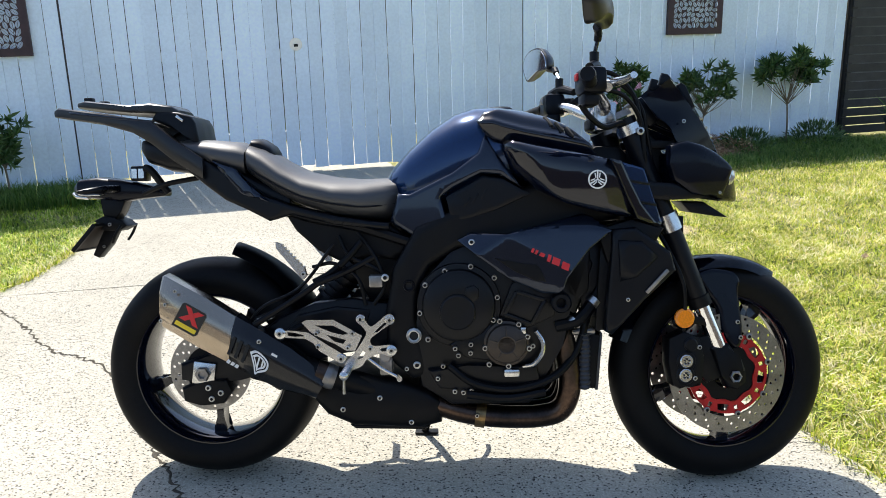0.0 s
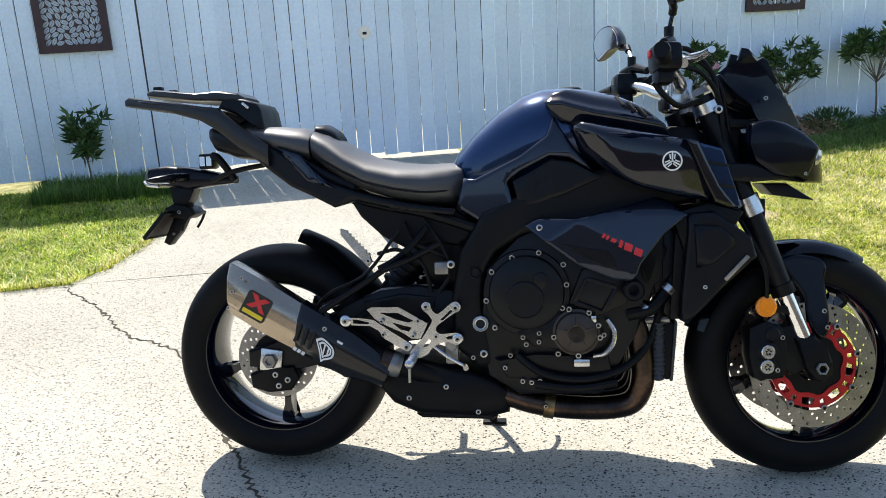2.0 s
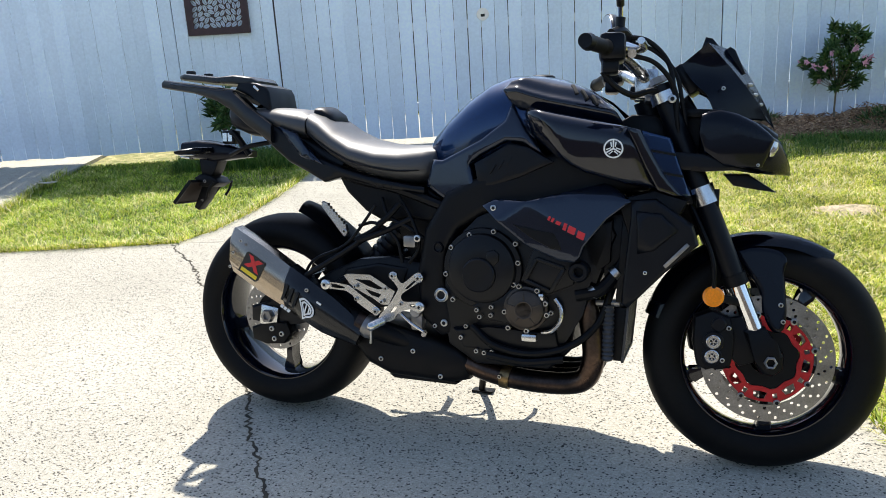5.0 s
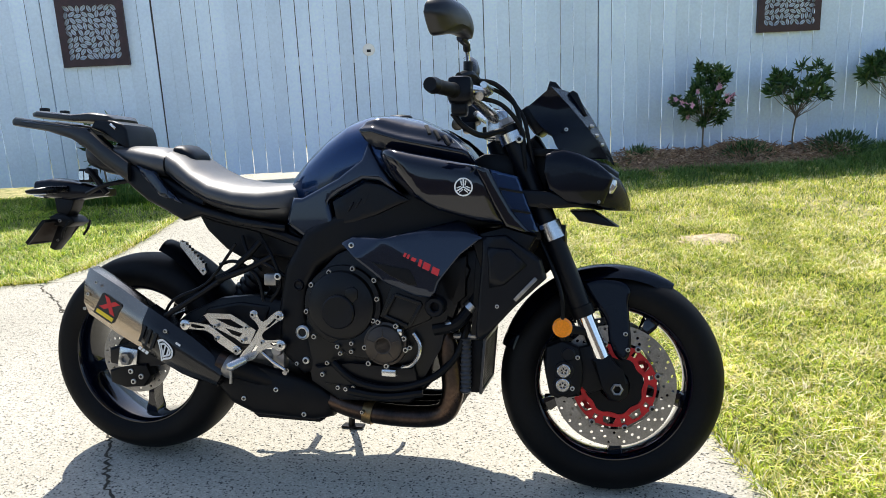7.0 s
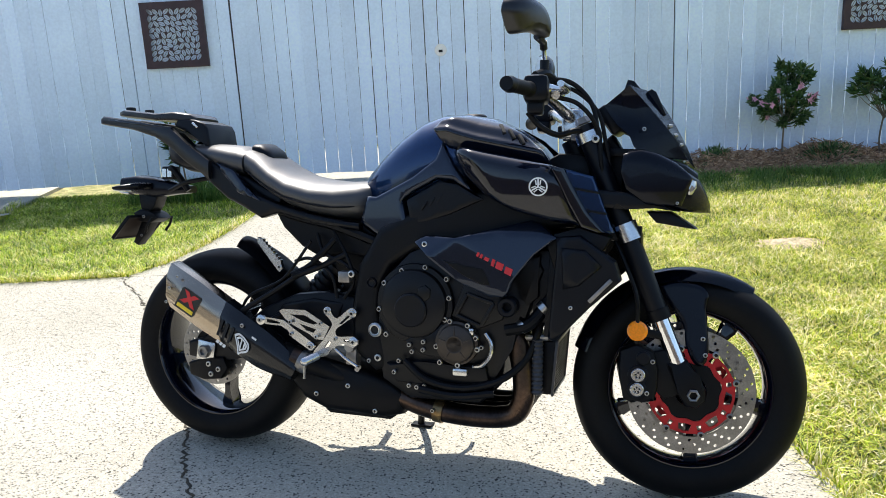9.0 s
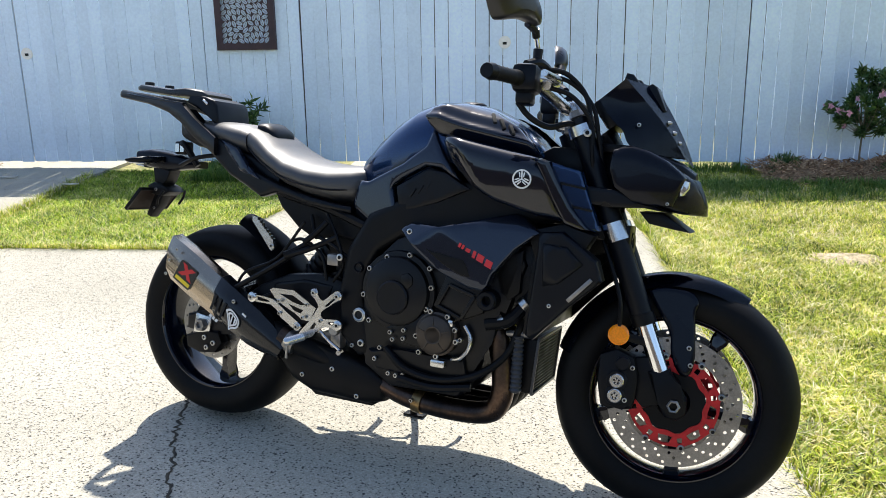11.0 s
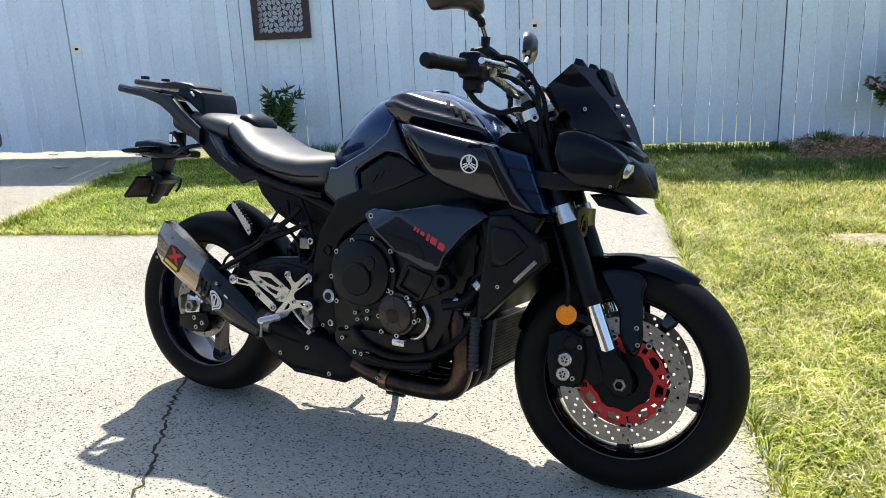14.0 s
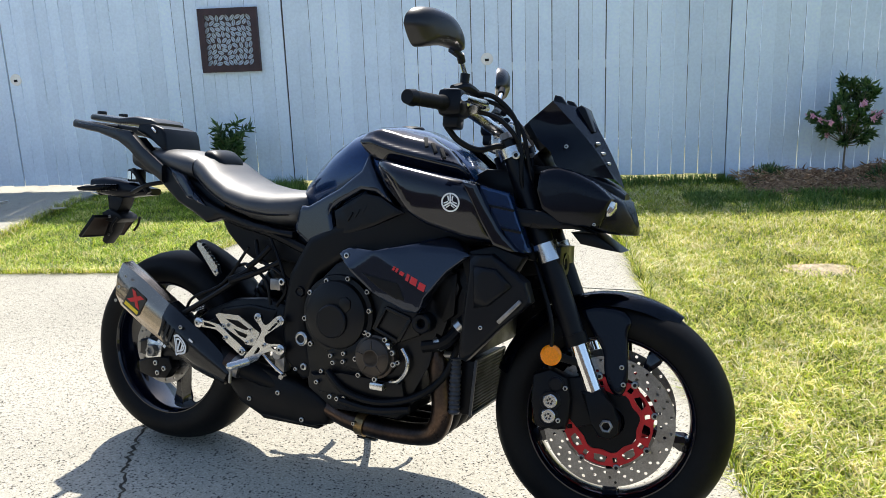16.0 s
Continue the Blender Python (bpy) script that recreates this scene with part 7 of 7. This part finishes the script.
        for k in range(3):
            bm = bm_new()
            u, w = 0.915 + 0.026 * k, 0.964 - 0.014 * k
            ends = [(u + du, shroud_skin(u + du, w + dw) + s * 0.001, w + dw) for du, dw in ((-0.007, 0.010), (0.009, -0.014))]
            bar(bm, ends[0], ends[1], 0.010, 0.008, 0.002)
            part("slot", bm, DARK_HOLE, strip)
        # air scoop with the round badge
        def skin(x, z, s=s):
            top = 0.916 - 0.215 * (x - 0.815)
            rear = 0.845 + 0.62 * (0.90 - z)
            return s * (0.246 - 0.8 * soft(rear - x, 0.006) - 0.35 * soft(x - 1.05, 0.03) - 0.55 * soft(z - top + 0.024, 0.010) - 0.22 * soft(0.80 - z, 0.03))
        bm = bm_new()
        panel(bm, [(0.793, 0.905), (0.815, 0.918), (0.885, 0.902), (1.035, 0.872), (1.080, 0.860), (1.105, 0.79), (1.128, 0.716), (1.06, 0.728), (0.955, 0.757), (0.885, 0.79), (0.82, 0.845)], skin, 0.05, 0.020, 0.012, side=s)
        scoop = part("air_scoop", bm, GLOSS_BLACK, bike, "gloss black air scoop cover")
        bm = bm_new()
        panel(bm, [(1.055, 0.866), (1.087, 0.859), (1.108, 0.815), (1.140, 0.755), (1.178, 0.708), (1.195, 0.699), (1.165, 0.702), (1.128, 0.716), (1.100, 0.770), (1.078, 0.820)], lambda x, z, s=s: s * (0.250 - 0.50 * max(0, x - 1.06)), 0.04, 0.005, 0.010, side=s)
        part("scoop_lip", bm, GLOSS_BLACK, scoop, "gloss black scoop mouth")
        bm = bm_new()
        panel(bm, [(1.082, 0.860), (1.152, 0.840), (1.202, 0.700), (1.178, 0.700), (1.138, 0.752), (1.104, 0.812)], lambda x, z, s=s: s * (0.212 - 0.42 * max(0, x - 1.08)), 0.03, 0.003, 0.012, s)
        # The vane's blue stands for sky reflected inside the duct.
        inlay = part("scoop_vane", bm, BLUE_BLACK, scoop, "dark vane inside the scoop mouth, reflected sky blue put into its paint")
        for p, q in (((1.104, 0.812), (1.166, 0.800)), ((1.138, 0.757), (1.184, 0.748))):
            bm = bm_new()
            bar(bm, (p[0], s * (0.2135 - 0.42 * (p[0] - 1.08)), p[1]), (q[0], s * (0.2135 - 0.42 * (q[0] - 1.08)), q[1]), 0.004, 0.006, 0.001)
            part("grille_bar", bm, SATIN_BLACK, inlay)
        bm = bm_new()
        lathe(bm, [(0.0195, -0.001), (0.0232, -0.001), (0.0232, 0.001), (0.0195, 0.001)], (0, 0, 0), 32, closed=True)
        for k in range(3):
            a = radians(90 + 120 * k)
            bar(bm, (0, 0, 0), (0.0195 * math.cos(a), 0, 0.0195 * math.sin(a)), 0.002, 0.0036, 0)
            for o in (-0.5, 0.5):
                bar(bm, (0.006 * math.cos(a + o * 1.6), 0, 0.006 * math.sin(a + o * 1.6)), (0.017 * math.cos(a + o * 0.75), 0, 0.017 * math.sin(a + o * 0.75)), 0.002, 0.0028, 0)
        y = skin(1.026, 0.815)
        for vtx in bm.verts:
            a, b = 1.026 + vtx.co.x, 0.815 + vtx.co.z
            vtx.co = (a, skin(a, b) + s * 0.0022 + vtx.co.y * 0.8, b)
        part("round_badge", bm, WHITE_DECAL, scoop, "round white-and-black badge", smooth=0)
        # side cover with the red badge
        def side_skin(x, z, s=s):
            ridge = float(np.interp(x, (0.806, 0.924, 1.013, 1.067), (0.684, 0.699, 0.700, 0.689)))
            left = -((x - 0.729) * 0.050 - (z - 0.633) * 0.077) / 0.0918
            above = ((x - 0.806) * 0.093 + (z - 0.683) * 0.159) / 0.184
            low = ((x - 0.817) * -0.030 - (z - 0.573) * 0.116) / 0.12
            return s * (0.214 + 0.05 * (x - 0.72) - 0.9 * soft(z - ridge, 0.003) - 0.55 * soft(left, 0.003) - 0.16 * soft(above, 0.003) - 0.5 * soft(low, 0.002) * (x > 0.80))
        bm = bm_new()
        panel(bm, [(0.682, 0.668), (0.716, 0.687), (0.806, 0.684), (0.867, 0.699), (0.997, 0.730), (1.020, 0.723), (1.067, 0.687), (1.012, 0.644), (0.956, 0.574), (0.947, 0.548), (0.933, 0.533), (0.893, 0.534), (0.817, 0.567), (0.729, 0.632)], side_skin, 0.04, 0.004, 0.009, side=s)
        cover = part("side_cover", bm, GREY_PAINT, bike, "dark grey metallic side cover with a red mark", smooth=22)
        bm = bm_new()
        panel(bm, [(0.770, 0.627), (0.800, 0.621), (0.880, 0.607), (0.893, 0.590), (0.903, 0.561), (0.880, 0.564), (0.825, 0.590)], lambda x, z: side_skin(x, z) + s * 0.0015, 0.006, 0.002, 0.012, side=s)
        part("cover_inlay", bm, MATT_BLACK, cover, "dark triangular side vent panel")
        bolt(cover, 0.718, side_skin(0.718, 0.664), 0.664, 0.008, 0.004, STEEL, "bolt", s)
        for u, w, l, h in ((0.864, 0.639, 0.006, 0.010), (0.873, 0.635, 0.006, 0.010), (0.884, 0.630, 0.012, 0.008), (0.903, 0.616, 0.008, 0.017), (0.915, 0.610, 0.018, 0.017), (0.938, 0.598, 0.018, 0.017)):
            bm = bm_new()
            prism(bm, [(u, w), (u + l, w - 0.42 * l), (u + l + 0.005, w - 0.42 * l + h), (u + 0.005, w + h)], -0.0008, 0.0008, f=lambda x, z: side_skin(x, z) + s * 0.0016)
            part("badge_bar", bm, RED_DECAL, cover, "red badge bar", smooth=0)
    bm = bm_new()
    loft(bm, [oval(0.86, 0.70, 0.82, 0.13, p=4), oval(1.0, 0.70, 0.84, 0.13, p=4), oval(1.10, 0.72, 0.84, 0.10, p=4)])
    part("air_box", bm, MATT_BLACK, bike)


def handlebars(bike):
    """Bar, grips, switches, levers and mirrors, drawn straight ahead."""
    bm = bm_new()
    bar_pts = [(0.938, -0.375, 1.030), (0.962, -0.30, 1.036), (0.990, -0.21, 1.040), (1.026, -0.14, 1.024), (1.062, -0.08, 0.998), (1.072, 0, 0.994), (1.062, 0.08, 0.998), (1.026, 0.14, 1.024), (0.990, 0.21, 1.040), (0.962, 0.30, 1.036), (0.938, 0.375, 1.030)]
    tube(bm, bar_pts, [0.0115, 0.0115, 0.012, 0.015, 0.016, 0.016, 0.016, 0.015, 0.012, 0.0115, 0.0115], 14)
    handlebar = part("handlebar", bm, SILVER, bike, "silver tapered handlebar")
    for v in (-0.035, 0.035):
        bm = bm_new()
        box(bm, 1.046, 1.104, v - 0.017, v + 0.017, 0.940, 1.016, 0.006)
        part("bar_clamp", bm, SILVER, handlebar, "silver handlebar clamp")
        for u in (1.055, 1.092):
            bm = bm_new()
            lathe(bm, [(0.001, 0.008), (0.005, 0.008), (0.006, 0.0)], (u, v, 1.015), 10, axis="z")
            part("bolt", bm, STEEL, handlebar)
    bm = bm_new()
    box(bm, 1.035, 1.060, -0.03, 0.03, 0.945, 0.975, 0.005)
    part("ignition_lock", bm, MATT_BLACK, handlebar)
    for s in (-1, 1):
        bm = bm_new()
        a, b = Vector((0.937, s * 0.372, 1.030)), Vector((0.974, s * 0.252, 1.037))
        pts = [a + (b - a) * q / 13 for q in range(14)]
        tube(bm, pts, [0.0185, 0.0185] + [0.0175 if q % 2 else 0.0160 for q in range(10)] + [0.019, 0.019], 14, curve=False)
        grip = part("grip", bm, RUBBER, handlebar, "black ribbed rubber grip")
        bm = bm_new()
        tube(bm, [(0.932, s * 0.390, 1.029), (0.938, s * 0.368, 1.030)], [0.0165, 0.020], 14, curve=False)
        part("bar_end", bm, MATT_BLACK, grip)
        bm = bm_new()
        box(bm, 0.958, 1.020, s * 0.210 - 0.045, s * 0.210 + 0.045, 1.008, 1.074, 0.014)
        box(bm, 0.966, 1.006, s * 0.200 - 0.03, s * 0.200 + 0.03, 0.982, 1.02, 0.008)
        tube(bm, [(0.985, s * 0.215, 1.075), (1.010, s * 0.180, 1.085), (1.035, s * 0.13, 1.070)], [0.012, 0.014, 0.010], 10)
        switch = part("switch_box", bm, SATIN_BLACK, handlebar)
        bm = bm_new()
        box(bm, 0.953, 0.961, s * 0.20 - 0.012, s * 0.20 + 0.012, 1.045, 1.062, 0.002)
        part("switch_button", bm, RED if s < 0 else ALLOY_GREY, switch)
        # lever and its cylinder
        bm = bm_new()
        tube(bm, [(1.040, s * 0.150, 1.044), (1.058, s * 0.19, 1.044), (1.060, s * 0.26, 1.038), (1.052, s * 0.345, 1.034)], [0.009, 0.0125, 0.0105, 0.0085], 12, flat=0.9)
        part("lever", bm, SILVER, handlebar, "silver hand lever")
        bm = bm_new()
        tube(bm, [(1.002, s * 0.205, 1.048), (1.040, s * 0.165, 1.044)], 0.015, 12, curve=False)
        tube(bm, [(1.035, s * 0.20, 1.030), (1.040, s * 0.155, 1.040), (1.046, s * 0.12, 1.046)], 0.011, 10)
        part("master_cylinder", bm, SILVER if s < 0 else MATT_BLACK, handlebar)
        # mirror
        root = new("mirror")
        root.parent = bike
        tagged(root, "black rear-view mirror on a jointed stem")
        bm = bm_new()
        tube(bm, [(1.004, s * 0.186, 1.065), (1.006, s * 0.185, 1.118)], [0.0105, 0.0120], 12, curve=False)
        tube(bm, [(1.005, s * 0.218, 1.140), (1.004, s * 0.232, 1.155)], 0.0095, 10, curve=False)
        tube(bm, [(1.004, s * 0.232, 1.152), (0.992, s * 0.262, 1.162)], [0.0085, 0.011], 10, curve=False)
        part("stem", bm, SATIN_BLACK, root)
        bm = bm_new()
        tube(bm, [(1.006, s * 0.186, 1.116), (1.005, s * 0.220, 1.142)], 0.0058, 10, curve=False)
        part("stem_rod", bm, CHROME, root)
        head = Matrix.Translation((0.974, s * 0.328, 1.190)) @ Euler((0, radians(4 if s < 0 else 0), radians(-30 if s < 0 else 13))).to_matrix().to_4x4() @ Euler((radians(-3 * s), 0, 0)).to_matrix().to_4x4()
        shape = [(0.092, 0.002), (0.078, -0.024), (0.062, -0.041), (0.040, -0.040), (-0.015, -0.030), (-0.062, -0.034), (-0.084, -0.034), (-0.088, -0.016), (-0.074, 0.010), (-0.042, 0.034), (0.008, 0.044), (0.058, 0.040), (0.086, 0.022)]
        shape = rounded([(q * 0.98, z * 1.04) for q, z in shape], 3)
        bm = bm_new()
        rings = []
        for x, f in ((-0.012, 1.0), (-0.008, 1.03), (0.008, 0.97), (0.022, 0.76), (0.030, 0.42)):
            rings.append([head @ Vector((x, s * q * f, z * f)) for q, z in shape])
        loft(bm, rings)
        part("mirror_shell", bm, SHEEN_BLACK, root)
        bm = bm_new()
        a = [bm.verts.new(head @ Vector((-0.0125, s * q * 0.93, z * 0.93))) for q, z in shape]
        b = [bm.verts.new(head @ Vector((-0.0140, s * q * 0.92, z * 0.92))) for q, z in shape]
        bm.faces.new(b)
        for q in range(len(a)):
            bm.faces.new((a[q], a[(q + 1) % len(a)], b[(q + 1) % len(a)], b[q]))
        part("mirror_glass", bm, MIRROR, root, "bright mirror glass", smooth=0)


def nose_and_cables(bike):
    for pts, r in (([(1.05, -0.17, 1.04), (1.11, -0.15, 1.02), (1.155, -0.125, 0.96), (1.165, -0.125, 0.87), (1.185, -0.10, 0.76)], 0.006),
                   ([(0.99, -0.20, 1.00), (1.02, -0.19, 0.965), (1.06, -0.155, 0.945), (1.11, -0.125, 0.955), (1.13, -0.08, 0.90), (1.14, -0.06, 0.80)], 0.0075),
                   ([(1.03, -0.15, 1.075), (1.10, -0.13, 1.055), (1.155, -0.115, 1.00), (1.175, -0.11, 0.92), (1.19, -0.10, 0.84)], 0.0055),
                   ([(1.03, -0.16, 1.085), (1.09, -0.135, 1.075), (1.14, -0.12, 1.02), (1.155, -0.12, 0.94), (1.165, -0.10, 0.86)], 0.0065),
                   ([(0.98, 0.20, 1.04), (1.06, 0.16, 1.03), (1.12, 0.11, 0.95), (1.14, 0.08, 0.80)], 0.006),
                   ([(1.19, -0.10, 0.70), (1.23, -0.13, 0.62), (1.262, -0.145, 0.53), (1.262, -0.14, 0.42)], 0.0055)):
        bm = bm_new()
        tube(bm, pts, r, 8)
        part("cable", bm, MATT_BLACK, bike)
    bm = bm_new()
    tube(bm, [(1.145, -0.10, 0.955), (1.148, -0.10, 0.930)], 0.007, 8, curve=False)
    part("cable_tag", bm, RED_DECAL, bike, "small red cable tag")
    bm = bm_new()
    prism(bm, [(1.00, 0.835), (1.01, 0.880), (1.05, 0.902), (1.11, 0.900), (1.14, 0.870), (1.13, 0.82)], -0.07, 0.07, 0.008)
    part("wiring_cover", bm, MATT_BLACK, bike)
    bm = bm_new()
    prism(bm, [(1.155, 0.76), (1.150, 0.84), (1.160, 0.93), (1.185, 0.95), (1.215, 0.90), (1.235, 0.86), (1.235, 0.78)], -0.062, 0.062, 0.008)
    part("headlight_bracket", bm, MATT_BLACK, bike)
    for v in (-0.075, 0.075):
        bm = bm_new()
        tube(bm, [(1.172, v, 0.93), (1.182, v * 1.15, 0.86), (1.205, v * 1.2, 0.80), (1.21, v, 0.74)], 0.006, 8)
        part("cable", bm, MATT_BLACK, bike)
    # instrument
    tilt = Matrix.Translation((1.175, 0, 0.985)) @ Euler((0, radians(-35), 0)).to_matrix().to_4x4()
    bm = bm_new()
    box(bm, -0.012, 0.02, -0.075, 0.075, -0.040, 0.040, 0.008, tilt)
    dash = part("instrument", bm, SATIN_BLACK, bike)
    bm = bm_new()
    box(bm, -0.0135, -0.0125, -0.062, 0.062, -0.030, 0.030, 0, tilt)
    part("display", bm, SMOKE, dash, smooth=0)
    # nose fairing
    nose = new("nose_fairing")
    nose.parent = bike
    tagged(nose, "angular black nose fairing with headlights")
    bm = bm_new()
    loft(bm, [oval(1.215, 0.800, 0.872, 0.10, p=7), oval(1.235, 0.785, 0.890, 0.130, p=7), oval(1.30, 0.768, 0.885, 0.132, p=7), oval(1.345, 0.755, 0.868, 0.118, p=7), oval(1.380, 0.750, 0.848, 0.100, p=7), oval(1.404, 0.748, 0.832, 0.075, p=6), oval(1.420, 0.747, 0.800, 0.045, p=5), oval(1.431, 0.747, 0.770, 0.020, p=4)])
    part("nose_body", bm, NOSE_PAINT, nose)
    bm = bm_new()
    loft(bm, [oval(1.26, 0.870, 0.900, 0.10, p=5), oval(1.32, 0.862, 0.892, 0.085, p=5), oval(1.37, 0.840, 0.872, 0.055, p=4), oval(1.400, 0.815, 0.850, 0.030, p=3)])
    part("screen_base", bm, SATIN_BLACK, nose)

    def nose_skin(x, z):
        return 0.172 - 0.42 * soft(x - 1.295, 0.03) - 0.30 * soft(0.80 - z, 0.01) - 0.45 * soft(z - 0.880 + 0.35 * max(0, x - 1.27), 0.006)

    for s in (-1, 1):
        bm = bm_new()
        panel(bm, [(1.221, 0.896), (1.240, 0.904), (1.264, 0.907), (1.304, 0.896), (1.345, 0.875), (1.372, 0.853), (1.388, 0.836), (1.375, 0.800), (1.362, 0.768), (1.322, 0.768), (1.278, 0.772), (1.230, 0.808), (1.216, 0.850)], lambda x, z, s=s: s * nose_skin(x, z), 0.045, 0.007, 0.010, s)
        part("nose_side", bm, NOSE_PAINT, nose)
        bm = bm_new()
        panel(bm, [(1.125, 0.795), (1.150, 0.808), (1.23, 0.802), (1.262, 0.792), (1.320, 0.770), (1.362, 0.752), (1.300, 0.762), (1.231, 0.759), (1.168, 0.763), (1.12, 0.770)], lambda x, z, s=s: s * (0.160 - 0.50 * soft(x - 1.28, 0.03)), 0.03, 0.006, side=s)
        part("nose_cheek", bm, SATIN_BLACK, nose)
        bm = bm_new()
        panel(bm, [(1.384, 0.832), (1.396, 0.828), (1.396, 0.812), (1.386, 0.796), (1.377, 0.794), (1.378, 0.812)], lambda x, z, s=s: s * (nose_skin(x, z) - 0.006), 0.020, 0.002, 0.008, s)
        part("headlight", bm, LAMP_GLASS, nose, "small clear headlight")
        bolt(nose, 1.352, s * (nose_skin(1.352, 0.775) - 0.001), 0.775, 0.004, 0.003, STEEL, "bolt", s)
        bm = bm_new()
        bar(bm, (1.14, s * 0.075, 0.905), (1.25, s * 0.085, 0.900), 0.01, 0.02)
        bar(bm, (1.165, s * 0.07, 0.985), (1.29, s * 0.055, 0.925), 0.01, 0.014)
        part("fairing_stay", bm, MATT_BLACK, nose)
    # screen: rows from the foot to the tip, each a half that is mirrored
    rows = (((1.392, 0.862), (0.035, 1.372, 0.885), (0.100, 1.270, 0.893)), ((1.375, 0.907), (0.055, 1.340, 0.938), (0.113, 1.245, 0.914)), ((1.350, 0.957), (0.070, 1.308, 0.980), (0.115, 1.230, 0.945)),
            ((1.322, 1.005), (0.088, 1.272, 1.022), (0.110, 1.198, 0.975)), ((1.285, 1.060), (0.112, 1.230, 1.068), (0.105, 1.168, 1.018)))
    bm = bm_new()
    rings = []
    for c, m, e in rows:
        pts = [(e[1], -e[0], e[2]), (m[1], -m[0], m[2]), (c[0], 0, c[1]), (m[1], m[0], m[2]), (e[1], e[0], e[2])]
        rings.append([Vector(a).lerp(Vector(b), k / 3) for a, b in zip(pts, pts[1:]) for k in range(3)] + [Vector(pts[-1])])
    cols = [smooth_line([r[q] for r in rings], 5) for q in range(len(rings[0]))]
    loft(bm, [list(r) for r in zip(*cols)], caps=False, closed=False)
    bmesh.ops.solidify(bm, geom=list(bm.faces), thickness=0.004)
    screen = part("windscreen", bm, SMOKE, nose, "dark tinted windscreen", smooth=14)
    bm = bm_new()
    prism(bm, [(1.262, 1.056), (1.280, 1.066), (1.292, 1.058), (1.318, 1.000), (1.304, 0.996)], -0.034, 0.034, 0.004)
    part("screen_fin", bm, SATIN_BLACK, screen)
    for s in (-1, 1):
        bm = bm_new()
        prism(bm, [(1.212, 1.058), (1.222, 1.088), (1.238, 1.084), (1.256, 1.062), (1.24, 1.052)], s * 0.050, s * 0.066, 0.003)
        part("screen_tip", bm, SATIN_BLACK, screen)
        for u, v, w in ((1.330, 0.040, 0.970), (1.343, 0.036, 0.946), (1.356, 0.031, 0.922)):
            bm = bm_new()
            lathe(bm, [(0.001, 0.006), (0.003, 0.0055), (0.0046, 0.002), (0.0046, -0.004)], (u, s * v, w), 14, axis="x")
            part("screen_bolt", bm, STEEL, screen, "bright screen bolt")
        bolt(screen, 1.268, s * 0.106, 0.959, 0.005, 0.004, STEEL, "screen_bolt", s)
    bm = bm_new()
    prism(bm, [(1.275, 0.750), (1.335, 0.750), (1.402, 0.706), (1.36, 0.712), (1.30, 0.722)], -0.055, 0.055, 0.004)
    part("chin_blade", bm, SATIN_BLACK, nose)
    bm = bm_new()
    lathe(bm, [(0.001, 0.006), (0.010, 0.008), (0.016, 0.020), (0.028, 0.022), (0.030, 0.012), (0.026, -0.012), (0.001, -0.02)], (1.245, -0.05, 0.668), 22, axis="x")
    part("horn", bm, SATIN_BLACK, nose, "round black horn")


def build_motorcycle():
    bike = thing("motorcycle", "black naked motorcycle leaning on its side stand on the concrete", "motorcycle", at=BIKE)
    front_wheel(bike)
    front_end(bike)
    handlebars(bike)
    for ob in bike.children:
        ob.matrix_basis = STEER @ ob.matrix_basis
    rear_wheel(bike)
    running_gear(bike)
    exhaust(bike)
    engine(bike)
    foot_controls(bike)
    bodywork(bike)
    nose_and_cables(bike)


build_motorcycle()
build_fence()
build_grass()
